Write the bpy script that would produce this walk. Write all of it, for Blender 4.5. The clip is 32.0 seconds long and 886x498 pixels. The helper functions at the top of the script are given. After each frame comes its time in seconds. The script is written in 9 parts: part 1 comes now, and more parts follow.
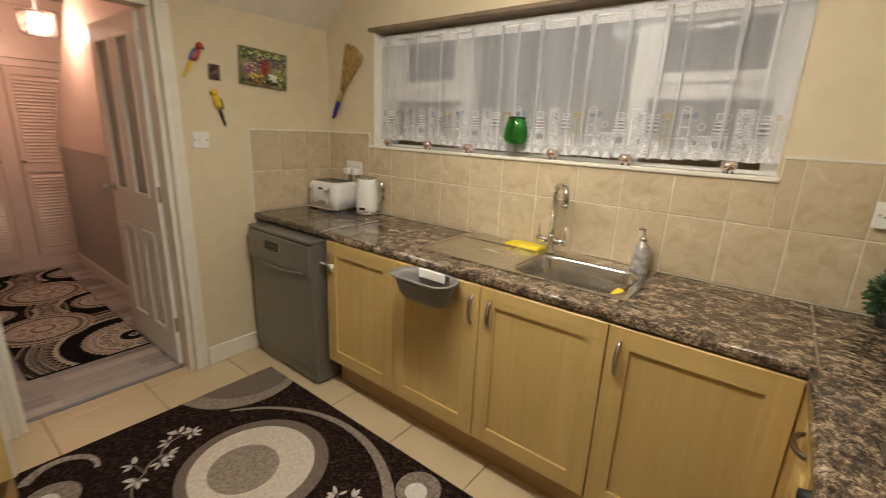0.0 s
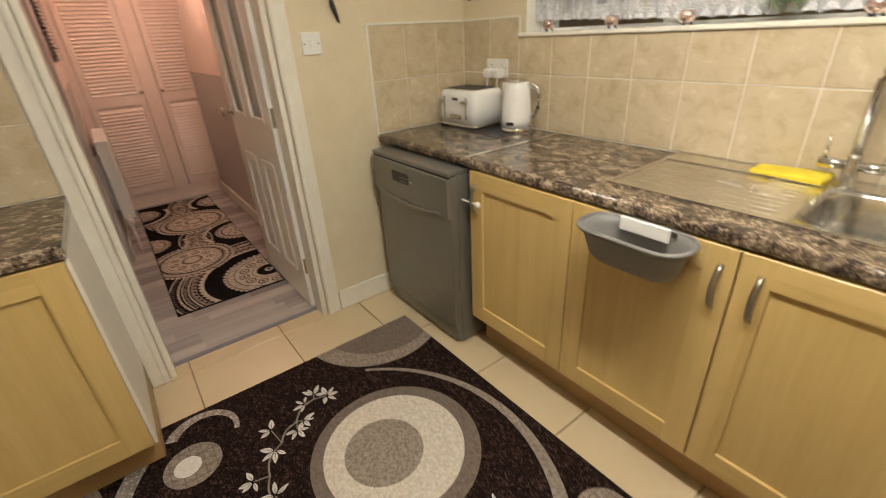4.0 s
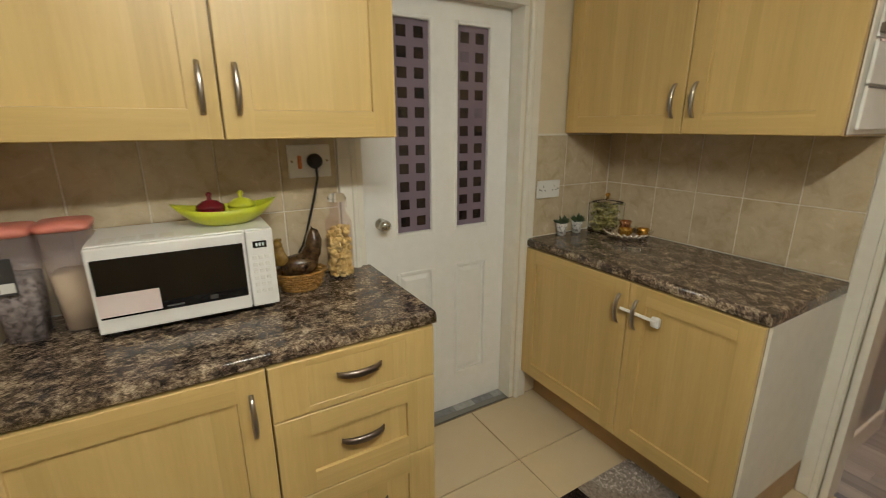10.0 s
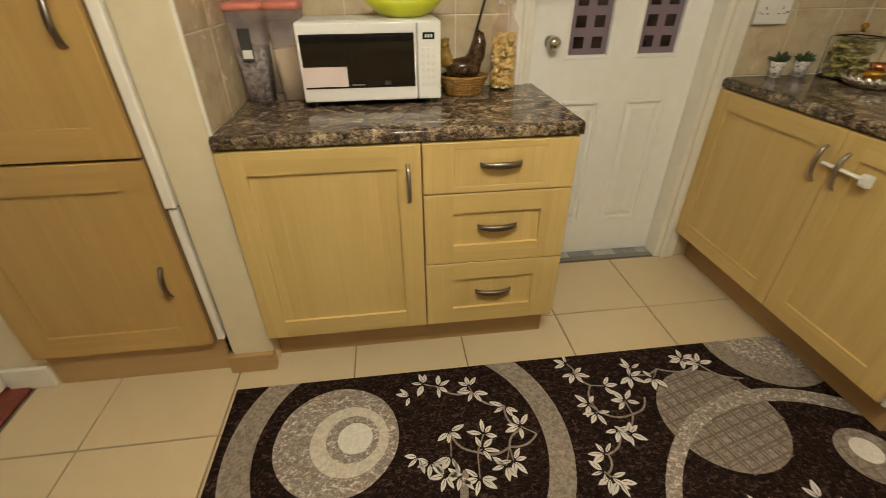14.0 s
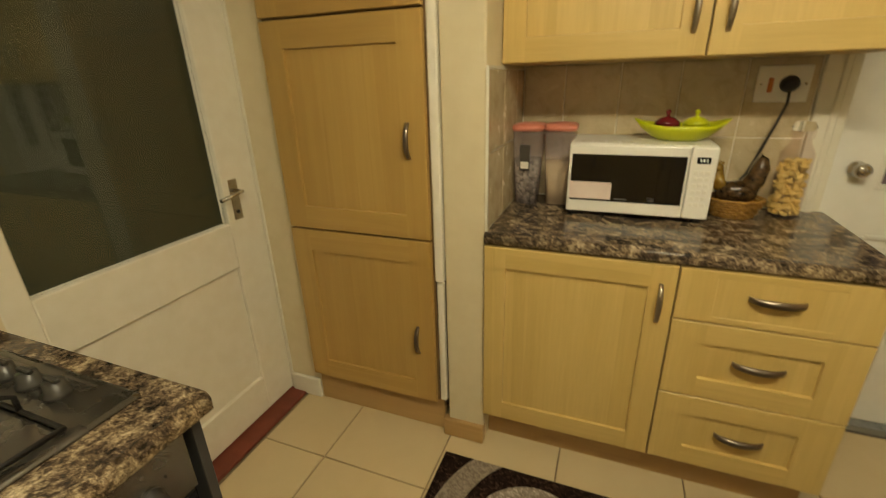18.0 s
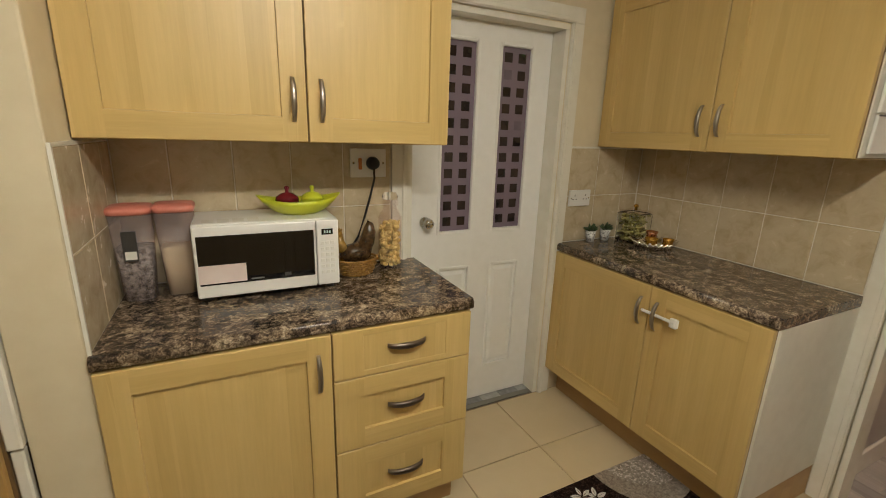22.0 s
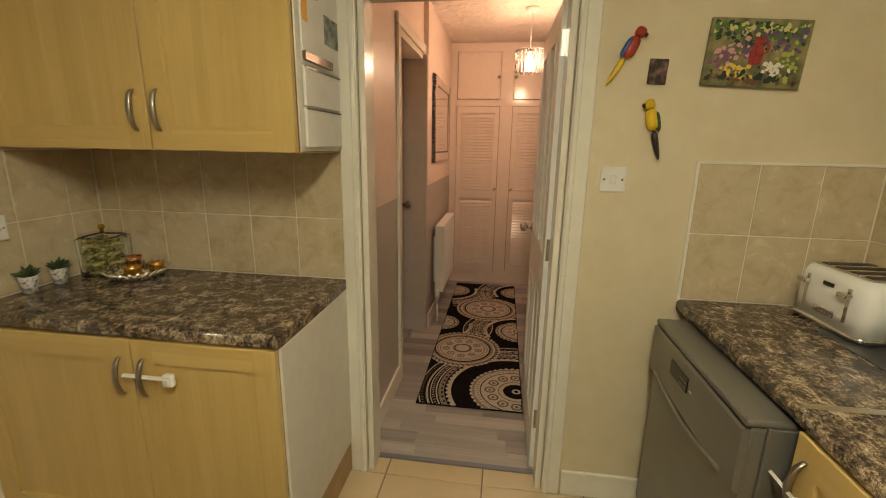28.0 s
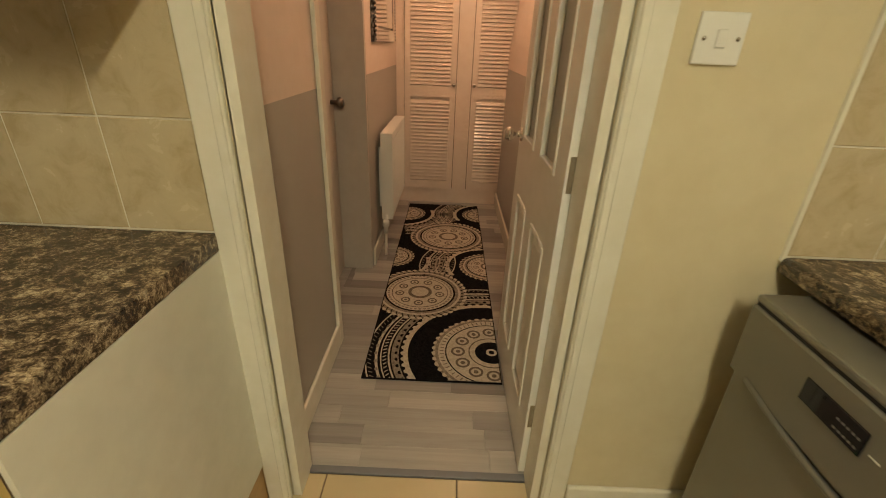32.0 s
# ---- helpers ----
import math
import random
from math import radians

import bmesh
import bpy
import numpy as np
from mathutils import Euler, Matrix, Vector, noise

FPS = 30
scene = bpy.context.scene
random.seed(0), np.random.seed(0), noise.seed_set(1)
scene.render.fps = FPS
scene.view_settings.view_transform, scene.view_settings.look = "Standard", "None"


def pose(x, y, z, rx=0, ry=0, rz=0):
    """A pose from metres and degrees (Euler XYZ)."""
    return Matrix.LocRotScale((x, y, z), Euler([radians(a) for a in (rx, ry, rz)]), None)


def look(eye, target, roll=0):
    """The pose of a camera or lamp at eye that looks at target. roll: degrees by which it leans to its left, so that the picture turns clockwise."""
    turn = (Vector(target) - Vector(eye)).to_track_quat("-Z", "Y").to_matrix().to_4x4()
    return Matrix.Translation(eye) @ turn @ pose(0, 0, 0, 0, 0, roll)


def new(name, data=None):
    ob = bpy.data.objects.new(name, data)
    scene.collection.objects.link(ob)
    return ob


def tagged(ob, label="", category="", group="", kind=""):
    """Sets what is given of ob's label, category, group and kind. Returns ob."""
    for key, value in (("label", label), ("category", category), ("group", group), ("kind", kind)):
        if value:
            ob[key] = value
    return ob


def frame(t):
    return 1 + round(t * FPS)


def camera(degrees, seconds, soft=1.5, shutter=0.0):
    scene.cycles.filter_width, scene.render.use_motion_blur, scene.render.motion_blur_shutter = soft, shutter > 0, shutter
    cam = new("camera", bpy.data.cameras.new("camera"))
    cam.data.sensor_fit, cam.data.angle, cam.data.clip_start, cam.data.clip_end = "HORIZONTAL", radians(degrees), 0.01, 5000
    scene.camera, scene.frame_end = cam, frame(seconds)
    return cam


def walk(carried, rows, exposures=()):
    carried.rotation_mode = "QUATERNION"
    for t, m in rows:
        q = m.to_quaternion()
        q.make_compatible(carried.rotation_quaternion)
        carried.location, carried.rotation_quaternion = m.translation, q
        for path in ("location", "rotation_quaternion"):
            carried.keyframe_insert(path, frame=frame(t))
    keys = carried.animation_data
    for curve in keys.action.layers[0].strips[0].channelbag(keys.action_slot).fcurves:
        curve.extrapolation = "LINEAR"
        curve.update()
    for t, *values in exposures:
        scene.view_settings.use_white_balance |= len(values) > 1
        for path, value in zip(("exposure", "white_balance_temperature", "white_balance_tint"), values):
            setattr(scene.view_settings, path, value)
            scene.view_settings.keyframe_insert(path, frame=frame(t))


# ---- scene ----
cam = camera(91.3, 32.0, soft=0.9, shutter=0.27)
PATH = [
    (0, (-0.003, -0.002, 1.455), (-1.18, 1.525, 0.925), 2.5),
    (0.5, (-0.094, 0.102, 1.442), (-0.857, 1.873, 0.911), 3.7),
    (1, (-0.131, 0.141, 1.445), (-0.569, 2.028, 0.945), 5.0),
    (1.5, (-0.136, 0.174, 1.415), (-0.212, 2.115, 0.94), 6.3),
    (2, (-0.228, 0.161, 1.404), (-0.1, 2.038, 0.725), 4.1),
    (2.5, (-0.409, 0.128, 1.351), (-0.248, 1.896, 0.43), 5.3),
    (3, (-0.466, 0.122, 1.314), (-0.478, 1.841, 0.291), 8.2),
    (3.5, (-0.611, 0.165, 1.377), (-1.401, 1.615, 0.248), -0.6),
    (4, (-0.564, 0.284, 1.36), (-2.008, 1.34, 0.467), -3.2),
    (4.5, (-0.6, 0.356, 1.399), (-2.234, 1.256, 0.678), 0.1),
    (6.5, (-0.958, 0.44, 1.49), (-2.862, 0.927, 1.116), 1.7),
    (7, (-0.988, 0.502, 1.438), (-2.906, 0.606, 0.879), -0.1),
    (7.5, (-0.97, 0.569, 1.413), (-2.84, 0.268, 0.773), -0.3),
    (8, (-0.931, 0.595, 1.413), (-2.723, 0.003, 0.749), -0.8),
    (8.5, (-0.907, 0.592, 1.416), (-2.611, -0.219, 0.754), -1.1),
    (9, (-0.856, 0.549, 1.41), (-2.422, -0.506, 0.749), -0.6),
    (9.5, (-0.703, 0.546, 1.415), (-1.982, -0.855, 0.784), -0.7),
    (10, (-0.558, 0.613, 1.452), (-1.533, -1.047, 0.91), -0.2),
    (10.5, (-0.496, 0.673, 1.464), (-1.394, -1.084, 1.137), 1.9),
    (11, (-0.469, 0.707, 1.512), (-1.388, -1.062, 1.359), 3.2),
    (11.5, (-0.441, 0.735, 1.528), (-1.333, -1.055, 1.49), 1.5),
    (12, (-0.482, 0.771, 1.515), (-1.235, -1.081, 1.447), 0.0),
    (12.5, (-0.541, 0.797, 1.447), (-1.095, -1.087, 1.067), -0.4),
    (13, (-0.565, 0.802, 1.383), (-1.01, -1.018, 0.683), -0.4),
    (13.5, (-0.582, 0.795, 1.313), (-0.931, -0.941, 0.382), -1.3),
    (14, (-0.574, 0.782, 1.281), (-0.779, -0.897, 0.214), -0.4),
    (14.5, (-0.54, 0.81, 1.263), (-0.33, -0.886, 0.223), -0.3),
    (15, (-0.496, 0.878, 1.337), (0.054, -0.886, 0.574), 1.3),
    (15.5, (-0.449, 0.908, 1.418), (0.414, -0.826, 0.917), 0.3),
    (17.5, (-0.446, 0.867, 1.447), (0.448, -0.883, 1.075), 1.3),
    (18, (-0.446, 0.843, 1.385), (0.239, -0.887, 0.652), -1.7),
    (18.5, (-0.447, 0.831, 1.359), (-0.067, -0.943, 0.518), -1.3),
    (19, (-0.47, 0.833, 1.373), (-0.341, -0.974, 0.528), -0.6),
    (19.5, (-0.515, 0.844, 1.381), (-0.605, -1.004, 0.62), -0.3),
    (20, (-0.529, 0.836, 1.389), (-0.814, -1.002, 0.654), 0.4),
    (20.5, (-0.521, 0.811, 1.391), (-0.931, -1.015, 0.685), 0.4),
    (21, (-0.49, 0.772, 1.42), (-1.037, -1.037, 0.764), 0.4),
    (21.5, (-0.46, 0.755, 1.441), (-1.185, -1.008, 0.838), 0.9),
    (22, (-0.419, 0.764, 1.459), (-1.288, -0.963, 0.948), 1.8),
    (22.5, (-0.396, 0.792, 1.478), (-1.378, -0.909, 1.1), 0.6),
    (23, (-0.418, 0.831, 1.507), (-1.516, -0.826, 1.282), -3.1),
    (23.5, (-0.44, 0.861, 1.505), (-1.702, -0.683, 1.348), -3.1),
    (24, (-0.459, 0.84, 1.481), (-1.799, -0.615, 1.185), -3.0),
    (24.5, (-0.492, 0.802, 1.417), (-1.894, -0.485, 0.8), -2.1),
    (25, (-0.513, 0.781, 1.379), (-2.036, -0.239, 0.58), -0.3),
    (25.5, (-0.527, 0.78, 1.371), (-2.165, -0.007, 0.535), 0.4),
    (27.5, (-0.881, 0.751, 1.446), (-2.738, 0.311, 0.846), -0.2),
    (28, (-0.928, 0.712, 1.456), (-2.855, 0.451, 0.987), 1.0),
    (28.5, (-1.031, 0.596, 1.48), (-2.987, 0.602, 1.064), 0.4),
    (29, (-1.08, 0.54, 1.493), (-3.014, 0.907, 1.14), 0.1),
    (29.5, (-1.124, 0.534, 1.48), (-3.018, 1.086, 1.155), 0.6),
    (30, (-1.196, 0.549, 1.473), (-3.064, 1.171, 1.124), 0.1),
    (30.5, (-1.372, 0.606, 1.427), (-3.185, 1.187, 0.816), -0.4),
    (31, (-1.495, 0.62, 1.376), (-3.304, 0.918, 0.576), -1.0),
    (31.5, (-1.537, 0.618, 1.346), (-3.357, 0.757, 0.527), 0.9),
    (32, (-1.667, 0.613, 1.318), (-3.475, 0.601, 0.463), 2.3),
]
LEVELS = [  # seconds, stops, kelvin, tint
    (0, -0.13, 5830, 20.9),
    (1, -0.16, 6190, 10.8),
    (2, -0.19, 6840, 11.9),
    (3, 0.19, 6480, 13),
    (4, 0.29, 5670, 18.9),
    (7, -0.11, 6360, 9.6),
    (8, -0.01, 5690, 15.5),
    (9, -0.03, 5830, 11.2),
    (10, -0.1, 5480, 15),
    (11, -0.16, 6000, 10.4),
    (12, -0.37, 6730, 8),
    (13, -0.21, 6660, 10.3),
    (14, 0.12, 6090, 15.7),
    (15, 0.2, 6000, 13.2),
    (18, -0.18, 7230, 6.9),
    (19, 0.09, 7330, 5.9),
    (20, -0.06, 6320, 12.8),
    (21, -0.09, 5730, 20.5),
    (22, -0.13, 5780, 16.4),
    (23, -0.19, 6440, 8.3),
    (24, -0.32, 6380, 6.7),
    (25, -0.06, 6230, 9.1),
    (28, -0.08, 6470, 9.2),
    (29, -0.09, 6280, 13.6),
    (30, -0.06, 6750, 6.5),
    (31, -0.05, 6750, 2.5),
    (32, 0.06, 6850, 5.1),
]
walk(cam, [(t, look(eye, target, roll)) for t, eye, target, roll in PATH], LEVELS)

# ---- world, lamps, exposure ----
scene.view_settings.exposure = 0.0
world = bpy.data.worlds.new("night")
scene.world = world
world.use_nodes = True
world.node_tree.nodes["Background"].inputs[0].default_value = (0.36, 0.38, 0.30, 1)
world.node_tree.nodes["Background"].inputs[1].default_value = 0.06


def area_lamp(name, m, sx, sy, power, colour):
    d = bpy.data.lights.new(name, "AREA")
    d.shape, d.size, d.size_y, d.energy, d.color = "RECTANGLE", sx, sy, power, colour
    ob = new(name, d)
    ob.matrix_world = m
    return ob


def bulb(name, at, radius, power, colour):
    d = bpy.data.lights.new(name, "POINT")
    d.energy, d.color, d.shadow_soft_size = power, colour, radius
    ob = new(name, d)
    ob.location = at
    return ob


LX, LY, LZ = -0.79, 0.78, 2.225   # hung ceiling light
area_lamp("kitchen_tube_light", pose(LX, LY, LZ - 0.062), 0.82, 0.074, 8, (1.0, 0.93, 0.68))
HLX, HLY = -4.40, 0.86          # hall pendant
bulb("hall_bulb", (HLX, HLY, 2.04), 0.035, 10.8, (1.0, 0.62, 0.38))


# ---- materials ----
def node_mat(name, base, rough=0.5, metal=0.0, build=None, **extra):
    m = bpy.data.materials.new(name)
    m.use_nodes = True
    nt = m.node_tree
    b = nt.nodes["Principled BSDF"]
    b.inputs["Base Color"].default_value = (*base, 1)
    b.inputs["Roughness"].default_value = rough
    b.inputs["Metallic"].default_value = metal
    for k, v in extra.items():
        b.inputs[k.replace("_", " ")].default_value = v
    if build:
        build(nt, b)
    return m


def coords(nt, scale=(1, 1, 1), kind="Object"):
    tc = nt.nodes.new("ShaderNodeTexCoord")
    mp = nt.nodes.new("ShaderNodeMapping")
    mp.inputs["Scale"].default_value = scale
    nt.links.new(tc.outputs[kind], mp.inputs["Vector"])
    return mp.outputs["Vector"]


def shifted(nt, vec):
    """Moves the pattern by a random amount for each object."""
    oi = nt.nodes.new("ShaderNodeObjectInfo")
    mul = nt.nodes.new("ShaderNodeMath")
    mul.operation = "MULTIPLY"
    mul.inputs[1].default_value = 37.0
    nt.links.new(oi.outputs["Random"], mul.inputs[0])
    add = nt.nodes.new("ShaderNodeVectorMath")
    nt.links.new(vec, add.inputs[0])
    nt.links.new(mul.outputs[0], add.inputs[1])
    return add.outputs[0]


def noise_tex(nt, vec, scale, detail=4, rough=0.55, distort=0.0):
    n = nt.nodes.new("ShaderNodeTexNoise")
    n.inputs["Scale"].default_value = scale
    n.inputs["Detail"].default_value = detail
    n.inputs["Roughness"].default_value = rough
    n.inputs["Distortion"].default_value = distort
    nt.links.new(vec, n.inputs["Vector"])
    return n.outputs["Fac"]


def ramp(nt, fac, stops):
    r = nt.nodes.new("ShaderNodeValToRGB")
    els = r.color_ramp.elements
    while len(els) < len(stops):
        els.new(0.5)
    for e, (p, c) in zip(els, stops):
        e.position, e.color = p, (*c, 1)
    nt.links.new(fac, r.inputs[0])
    return r.outputs[0]


def mix(nt, fac, a, b, mode="MIX"):
    x = nt.nodes.new("ShaderNodeMix")
    x.data_type, x.blend_type = "RGBA", mode
    for sock, v in ((x.inputs[0], fac), (x.inputs[6], a), (x.inputs[7], b)):
        if isinstance(v, (int, float)):
            sock.default_value = v
        elif isinstance(v, tuple):
            sock.default_value = (*v, 1)
        else:
            nt.links.new(v, sock)
    return x.outputs[2]


def bump(nt, b, fac, strength, distance=0.002):
    n = nt.nodes.new("ShaderNodeBump")
    n.inputs["Strength"].default_value = strength
    n.inputs["Distance"].default_value = distance
    nt.links.new(fac, n.inputs["Height"])
    nt.links.new(n.outputs[0], b.inputs["Normal"])


def mottled(c0, c1, scale=6.0, fine=180.0, bump_s=0.12, bump_d=0.001, lo=0.3, hi=0.7, rvar=None, shift=False):
    def build(nt, b):
        v = coords(nt)
        if shift:
            v = shifted(nt, v)
        a = noise_tex(nt, v, scale, 5)
        nt.links.new(ramp(nt, a, [(lo, c0), (hi, c1)]), b.inputs["Base Color"])
        f = noise_tex(nt, v, fine, 3)
        if bump_s:
            bump(nt, b, f, bump_s, bump_d)
        if rvar:
            r = ramp(nt, noise_tex(nt, v, scale * 2.3, 4), [(0.3, (rvar[0],) * 3), (0.7, (rvar[1],) * 3)])
            nt.links.new(r, b.inputs["Roughness"])
    return build


def grain(scale, c0, c1, c2):
    """Wood grain, stretched along one axis by scale, in broad staves of slightly different tone."""
    def build(nt, b):
        v = shifted(nt, coords(nt, scale))
        a = noise_tex(nt, v, 0.85, 6, 0.62, 0.5)
        stave = nt.nodes.new("ShaderNodeTexVoronoi")
        stave.feature = "F1"
        stave.inputs["Scale"].default_value = 0.62
        nt.links.new(shifted(nt, coords(nt, tuple(k if k > 5 else 0.25 for k in scale))), stave.inputs["Vector"])
        tone = nt.nodes.new("ShaderNodeSeparateColor")
        nt.links.new(stave.outputs["Color"], tone.inputs[0])
        fine = noise_tex(nt, v, 4.5, 4, 0.6)
        col = ramp(nt, a, [(0.28, c0), (0.5, c1), (0.74, c2)])
        col = mix(nt, 0.42, col, ramp(nt, tone.outputs[0], [(0.1, c0), (0.55, c1), (0.95, c2)]))
        col = mix(nt, 0.07, col, ramp(nt, fine, [(0.35, (0.25, 0.15, 0.06)), (0.65, c2)]))
        nt.links.new(col, b.inputs["Base Color"])
        bump(nt, b, fine, 0.06, 0.0006)
        nt.links.new(ramp(nt, a, [(0.2, (0.34,) * 3), (0.8, (0.46,) * 3)]), b.inputs["Roughness"])
    return build


BEECH = ((0.525, 0.365, 0.120), (0.60, 0.425, 0.150), (0.665, 0.485, 0.19))
M_WOOD = node_mat("beech_vertical", BEECH[1], 0.4, build=grain((26, 26, 1.6), *BEECH))
M_WOODH = node_mat("beech_horizontal", BEECH[1], 0.4, build=grain((1.6, 26, 26), *BEECH))
OAK = ((0.43, 0.265, 0.08), (0.48, 0.305, 0.095), (0.525, 0.345, 0.115))
M_CUP = node_mat("cupboard_vertical", OAK[1], 0.45, build=grain((30, 30, 1.4), *OAK))
M_CUPH = node_mat("cupboard_horizontal", OAK[1], 0.45, build=grain((1.4, 30, 30), *OAK))
M_KICK = node_mat("plinth_wood", (0.4, 0.24, 0.1), 0.5, build=grain((1.5, 24, 24), (0.36, 0.215, 0.085), (0.43, 0.27, 0.11), (0.49, 0.32, 0.14)))
M_WALL = node_mat("cream_wall_paint", (0.68, 0.585, 0.40), 0.6, build=mottled((0.66, 0.565, 0.38), (0.70, 0.61, 0.425), 13, 140, 0.12, 0.0012))
M_CEIL = node_mat("ceiling_texture", (0.74, 0.69, 0.58), 0.7, build=mottled((0.70, 0.65, 0.54), (0.77, 0.72, 0.62), 3, 9, 0.6, 0.03))
M_COVE = node_mat("cove_paint", (0.85, 0.81, 0.70), 0.5, build=mottled((0.83, 0.79, 0.68), (0.87, 0.83, 0.73), 3, 90, 0.05))
M_GLOSS = node_mat("white_gloss_paint", (0.80, 0.76, 0.66), 0.22, build=mottled((0.77, 0.73, 0.62), (0.82, 0.785, 0.69), 17, 90, 0.05, 0.001))
M_DOORW = node_mat("white_door_paint", (0.85, 0.84, 0.80), 0.30, build=mottled((0.83, 0.82, 0.775), (0.87, 0.86, 0.82), 19, 300, 0.08, 0.0006))
M_PANELW = node_mat("white_panel", (0.74, 0.71, 0.62), 0.4, build=mottled((0.71, 0.68, 0.59), (0.77, 0.74, 0.65), 16, 200, 0.03))


def worktop_build(nt, b):
    v = coords(nt)
    st = coords(nt, (1.05, 1.25, 1.2))
    warp = nt.nodes.new("ShaderNodeTexNoise")
    warp.inputs["Scale"].default_value = 26
    warp.inputs["Detail"].default_value = 3
    nt.links.new(v, warp.inputs["Vector"])
    push = nt.nodes.new("ShaderNodeVectorMath")
    push.operation = "MULTIPLY_ADD"
    push.inputs[1].default_value = (0.012, 0.012, 0.012)
    nt.links.new(warp.outputs["Color"], push.inputs[0])
    nt.links.new(st, push.inputs[2])
    bent = push.outputs[0]
    fine = noise_tex(nt, bent, 74, 8, 0.80, 0.5)
    clump = noise_tex(nt, bent, 17, 5, 0.62, 0.5)
    fac = mix(nt, 0.34, fine, clump)
    base = ramp(nt, fac, [(0.385, (0.010, 0.008, 0.008)), (0.447, (0.045, 0.033, 0.028)), (0.492, (0.125, 0.088, 0.060)), (0.542, (0.32, 0.245, 0.160)), (0.61, (0.64, 0.53, 0.38))])
    tone = ramp(nt, noise_tex(nt, st, 6, 3, 0.6), [(0.35, (0.72, 0.72, 0.78)), (0.65, (1.0, 0.99, 0.96))])
    col = mix(nt, 0.8, base, tone, "MULTIPLY")
    speck = ramp(nt, noise_tex(nt, bent, 240, 3, 0.7), [(0.40, (0.45, 0.44, 0.44)), (0.64, (1.5, 1.46, 1.36))])
    col = mix(nt, 0.65, col, speck, "MULTIPLY")
    nt.links.new(col, b.inputs["Base Color"])
    bump(nt, b, noise_tex(nt, v, 120, 2), 0.05, 0.0005)
    nt.links.new(ramp(nt, noise_tex(nt, v, 14, 4), [(0.3, (0.11,) * 3), (0.7, (0.20,) * 3)]), b.inputs["Roughness"])


M_TOP = node_mat("marbled_worktop", (0.08, 0.05, 0.04), 0.2, build=worktop_build)


def tile_build(c0, c1, c2, r0, r1, s=7.0):
    def build(nt, b):
        v = shifted(nt, coords(nt))
        a = noise_tex(nt, v, s, 6, 0.62, 0.5)
        col = ramp(nt, a, [(0.3, c0), (0.5, c1), (0.72, c2)])
        oi = nt.nodes.new("ShaderNodeObjectInfo")
        col = mix(nt, 0.5, col, ramp(nt, oi.outputs["Random"], [(0.0, (0.90, 0.89, 0.88)), (1.0, (1.0, 1.0, 1.0))]), "MULTIPLY")
        nt.links.new(col, b.inputs["Base Color"])
        bump(nt, b, noise_tex(nt, v, 22, 3), 0.05, 0.002)
        nt.links.new(ramp(nt, a, [(0.3, (r0,) * 3), (0.7, (r1,) * 3)]), b.inputs["Roughness"])
    return build


M_TILE = node_mat("beige_wall_tile", (0.58, 0.47, 0.33), 0.25, build=tile_build((0.475, 0.375, 0.23), (0.575, 0.475, 0.315), (0.62, 0.52, 0.355), 0.14, 0.3, 15.0))
M_TILEW = node_mat("white_brick_tile", (0.72, 0.69, 0.60), 0.22, build=tile_build((0.69, 0.655, 0.565), (0.725, 0.695, 0.605), (0.75, 0.72, 0.64), 0.15, 0.25))
M_GROUT = node_mat("pale_grout", (0.76, 0.71, 0.60), 0.8, build=mottled((0.72, 0.66, 0.54), (0.80, 0.75, 0.65), 9, 300, 0.2))
M_FTILE = node_mat("cream_floor_tile", (0.62, 0.50, 0.31), 0.3, build=tile_build((0.605, 0.488, 0.302), (0.622, 0.502, 0.313), (0.636, 0.518, 0.326), 0.25, 0.27, 5.0))
M_BGROUT = node_mat("grey_brick_grout", (0.36, 0.34, 0.29), 0.85, build=mottled((0.30, 0.28, 0.235), (0.42, 0.40, 0.34), 6, 200, 0.3))
M_FGROUT = node_mat("brown_floor_grout", (0.22, 0.16, 0.10), 0.85, build=mottled((0.15, 0.105, 0.065), (0.30, 0.22, 0.14), 6, 200, 0.3))
M_STEEL = node_mat("brushed_steel", (0.68, 0.65, 0.60), 0.25, 1.0, build=mottled((0.65, 0.62, 0.57), (0.71, 0.68, 0.63), 2, 400, 0.02, rvar=(0.20, 0.30)))
M_CHROME = node_mat("chrome", (0.66, 0.65, 0.62), 0.09, 1.0)
M_HANDLE = node_mat("satin_nickel", (0.44, 0.40, 0.34), 0.30, 1.0)
M_HANDLED = node_mat("dark_nickel", (0.24, 0.20, 0.17), 0.34, 1.0)
M_GREYM = node_mat("silver_grey_enamel", (0.235, 0.225, 0.195), 0.34, 0.55, build=mottled((0.22, 0.21, 0.18), (0.25, 0.24, 0.21), 2, 500, 0.03, rvar=(0.28, 0.42)))
M_GREYD = node_mat("dark_grey_plastic", (0.055, 0.052, 0.05), 0.3)
M_GREYP = node_mat("grey_plastic", (0.19, 0.18, 0.17), 0.42, build=mottled((0.18, 0.17, 0.16), (0.205, 0.195, 0.18), 5, 200, 0.02))
M_BLACK = node_mat("black_iron", (0.012, 0.011, 0.011), 0.42)
M_BLACKG = node_mat("black_glass", (0.006, 0.006, 0.007), 0.05)
M_WHITE = node_mat("white_plastic", (0.80, 0.785, 0.74), 0.32, build=mottled((0.785, 0.77, 0.72), (0.815, 0.80, 0.76), 3, 300, 0.02))
M_ENAMEL = node_mat("white_enamel", (0.80, 0.79, 0.75), 0.18)
M_PAPER = node_mat("white_paper", (0.78, 0.76, 0.70), 0.8, build=mottled((0.74, 0.72, 0.66), (0.81, 0.79, 0.73), 12, 260, 0.25, 0.002))
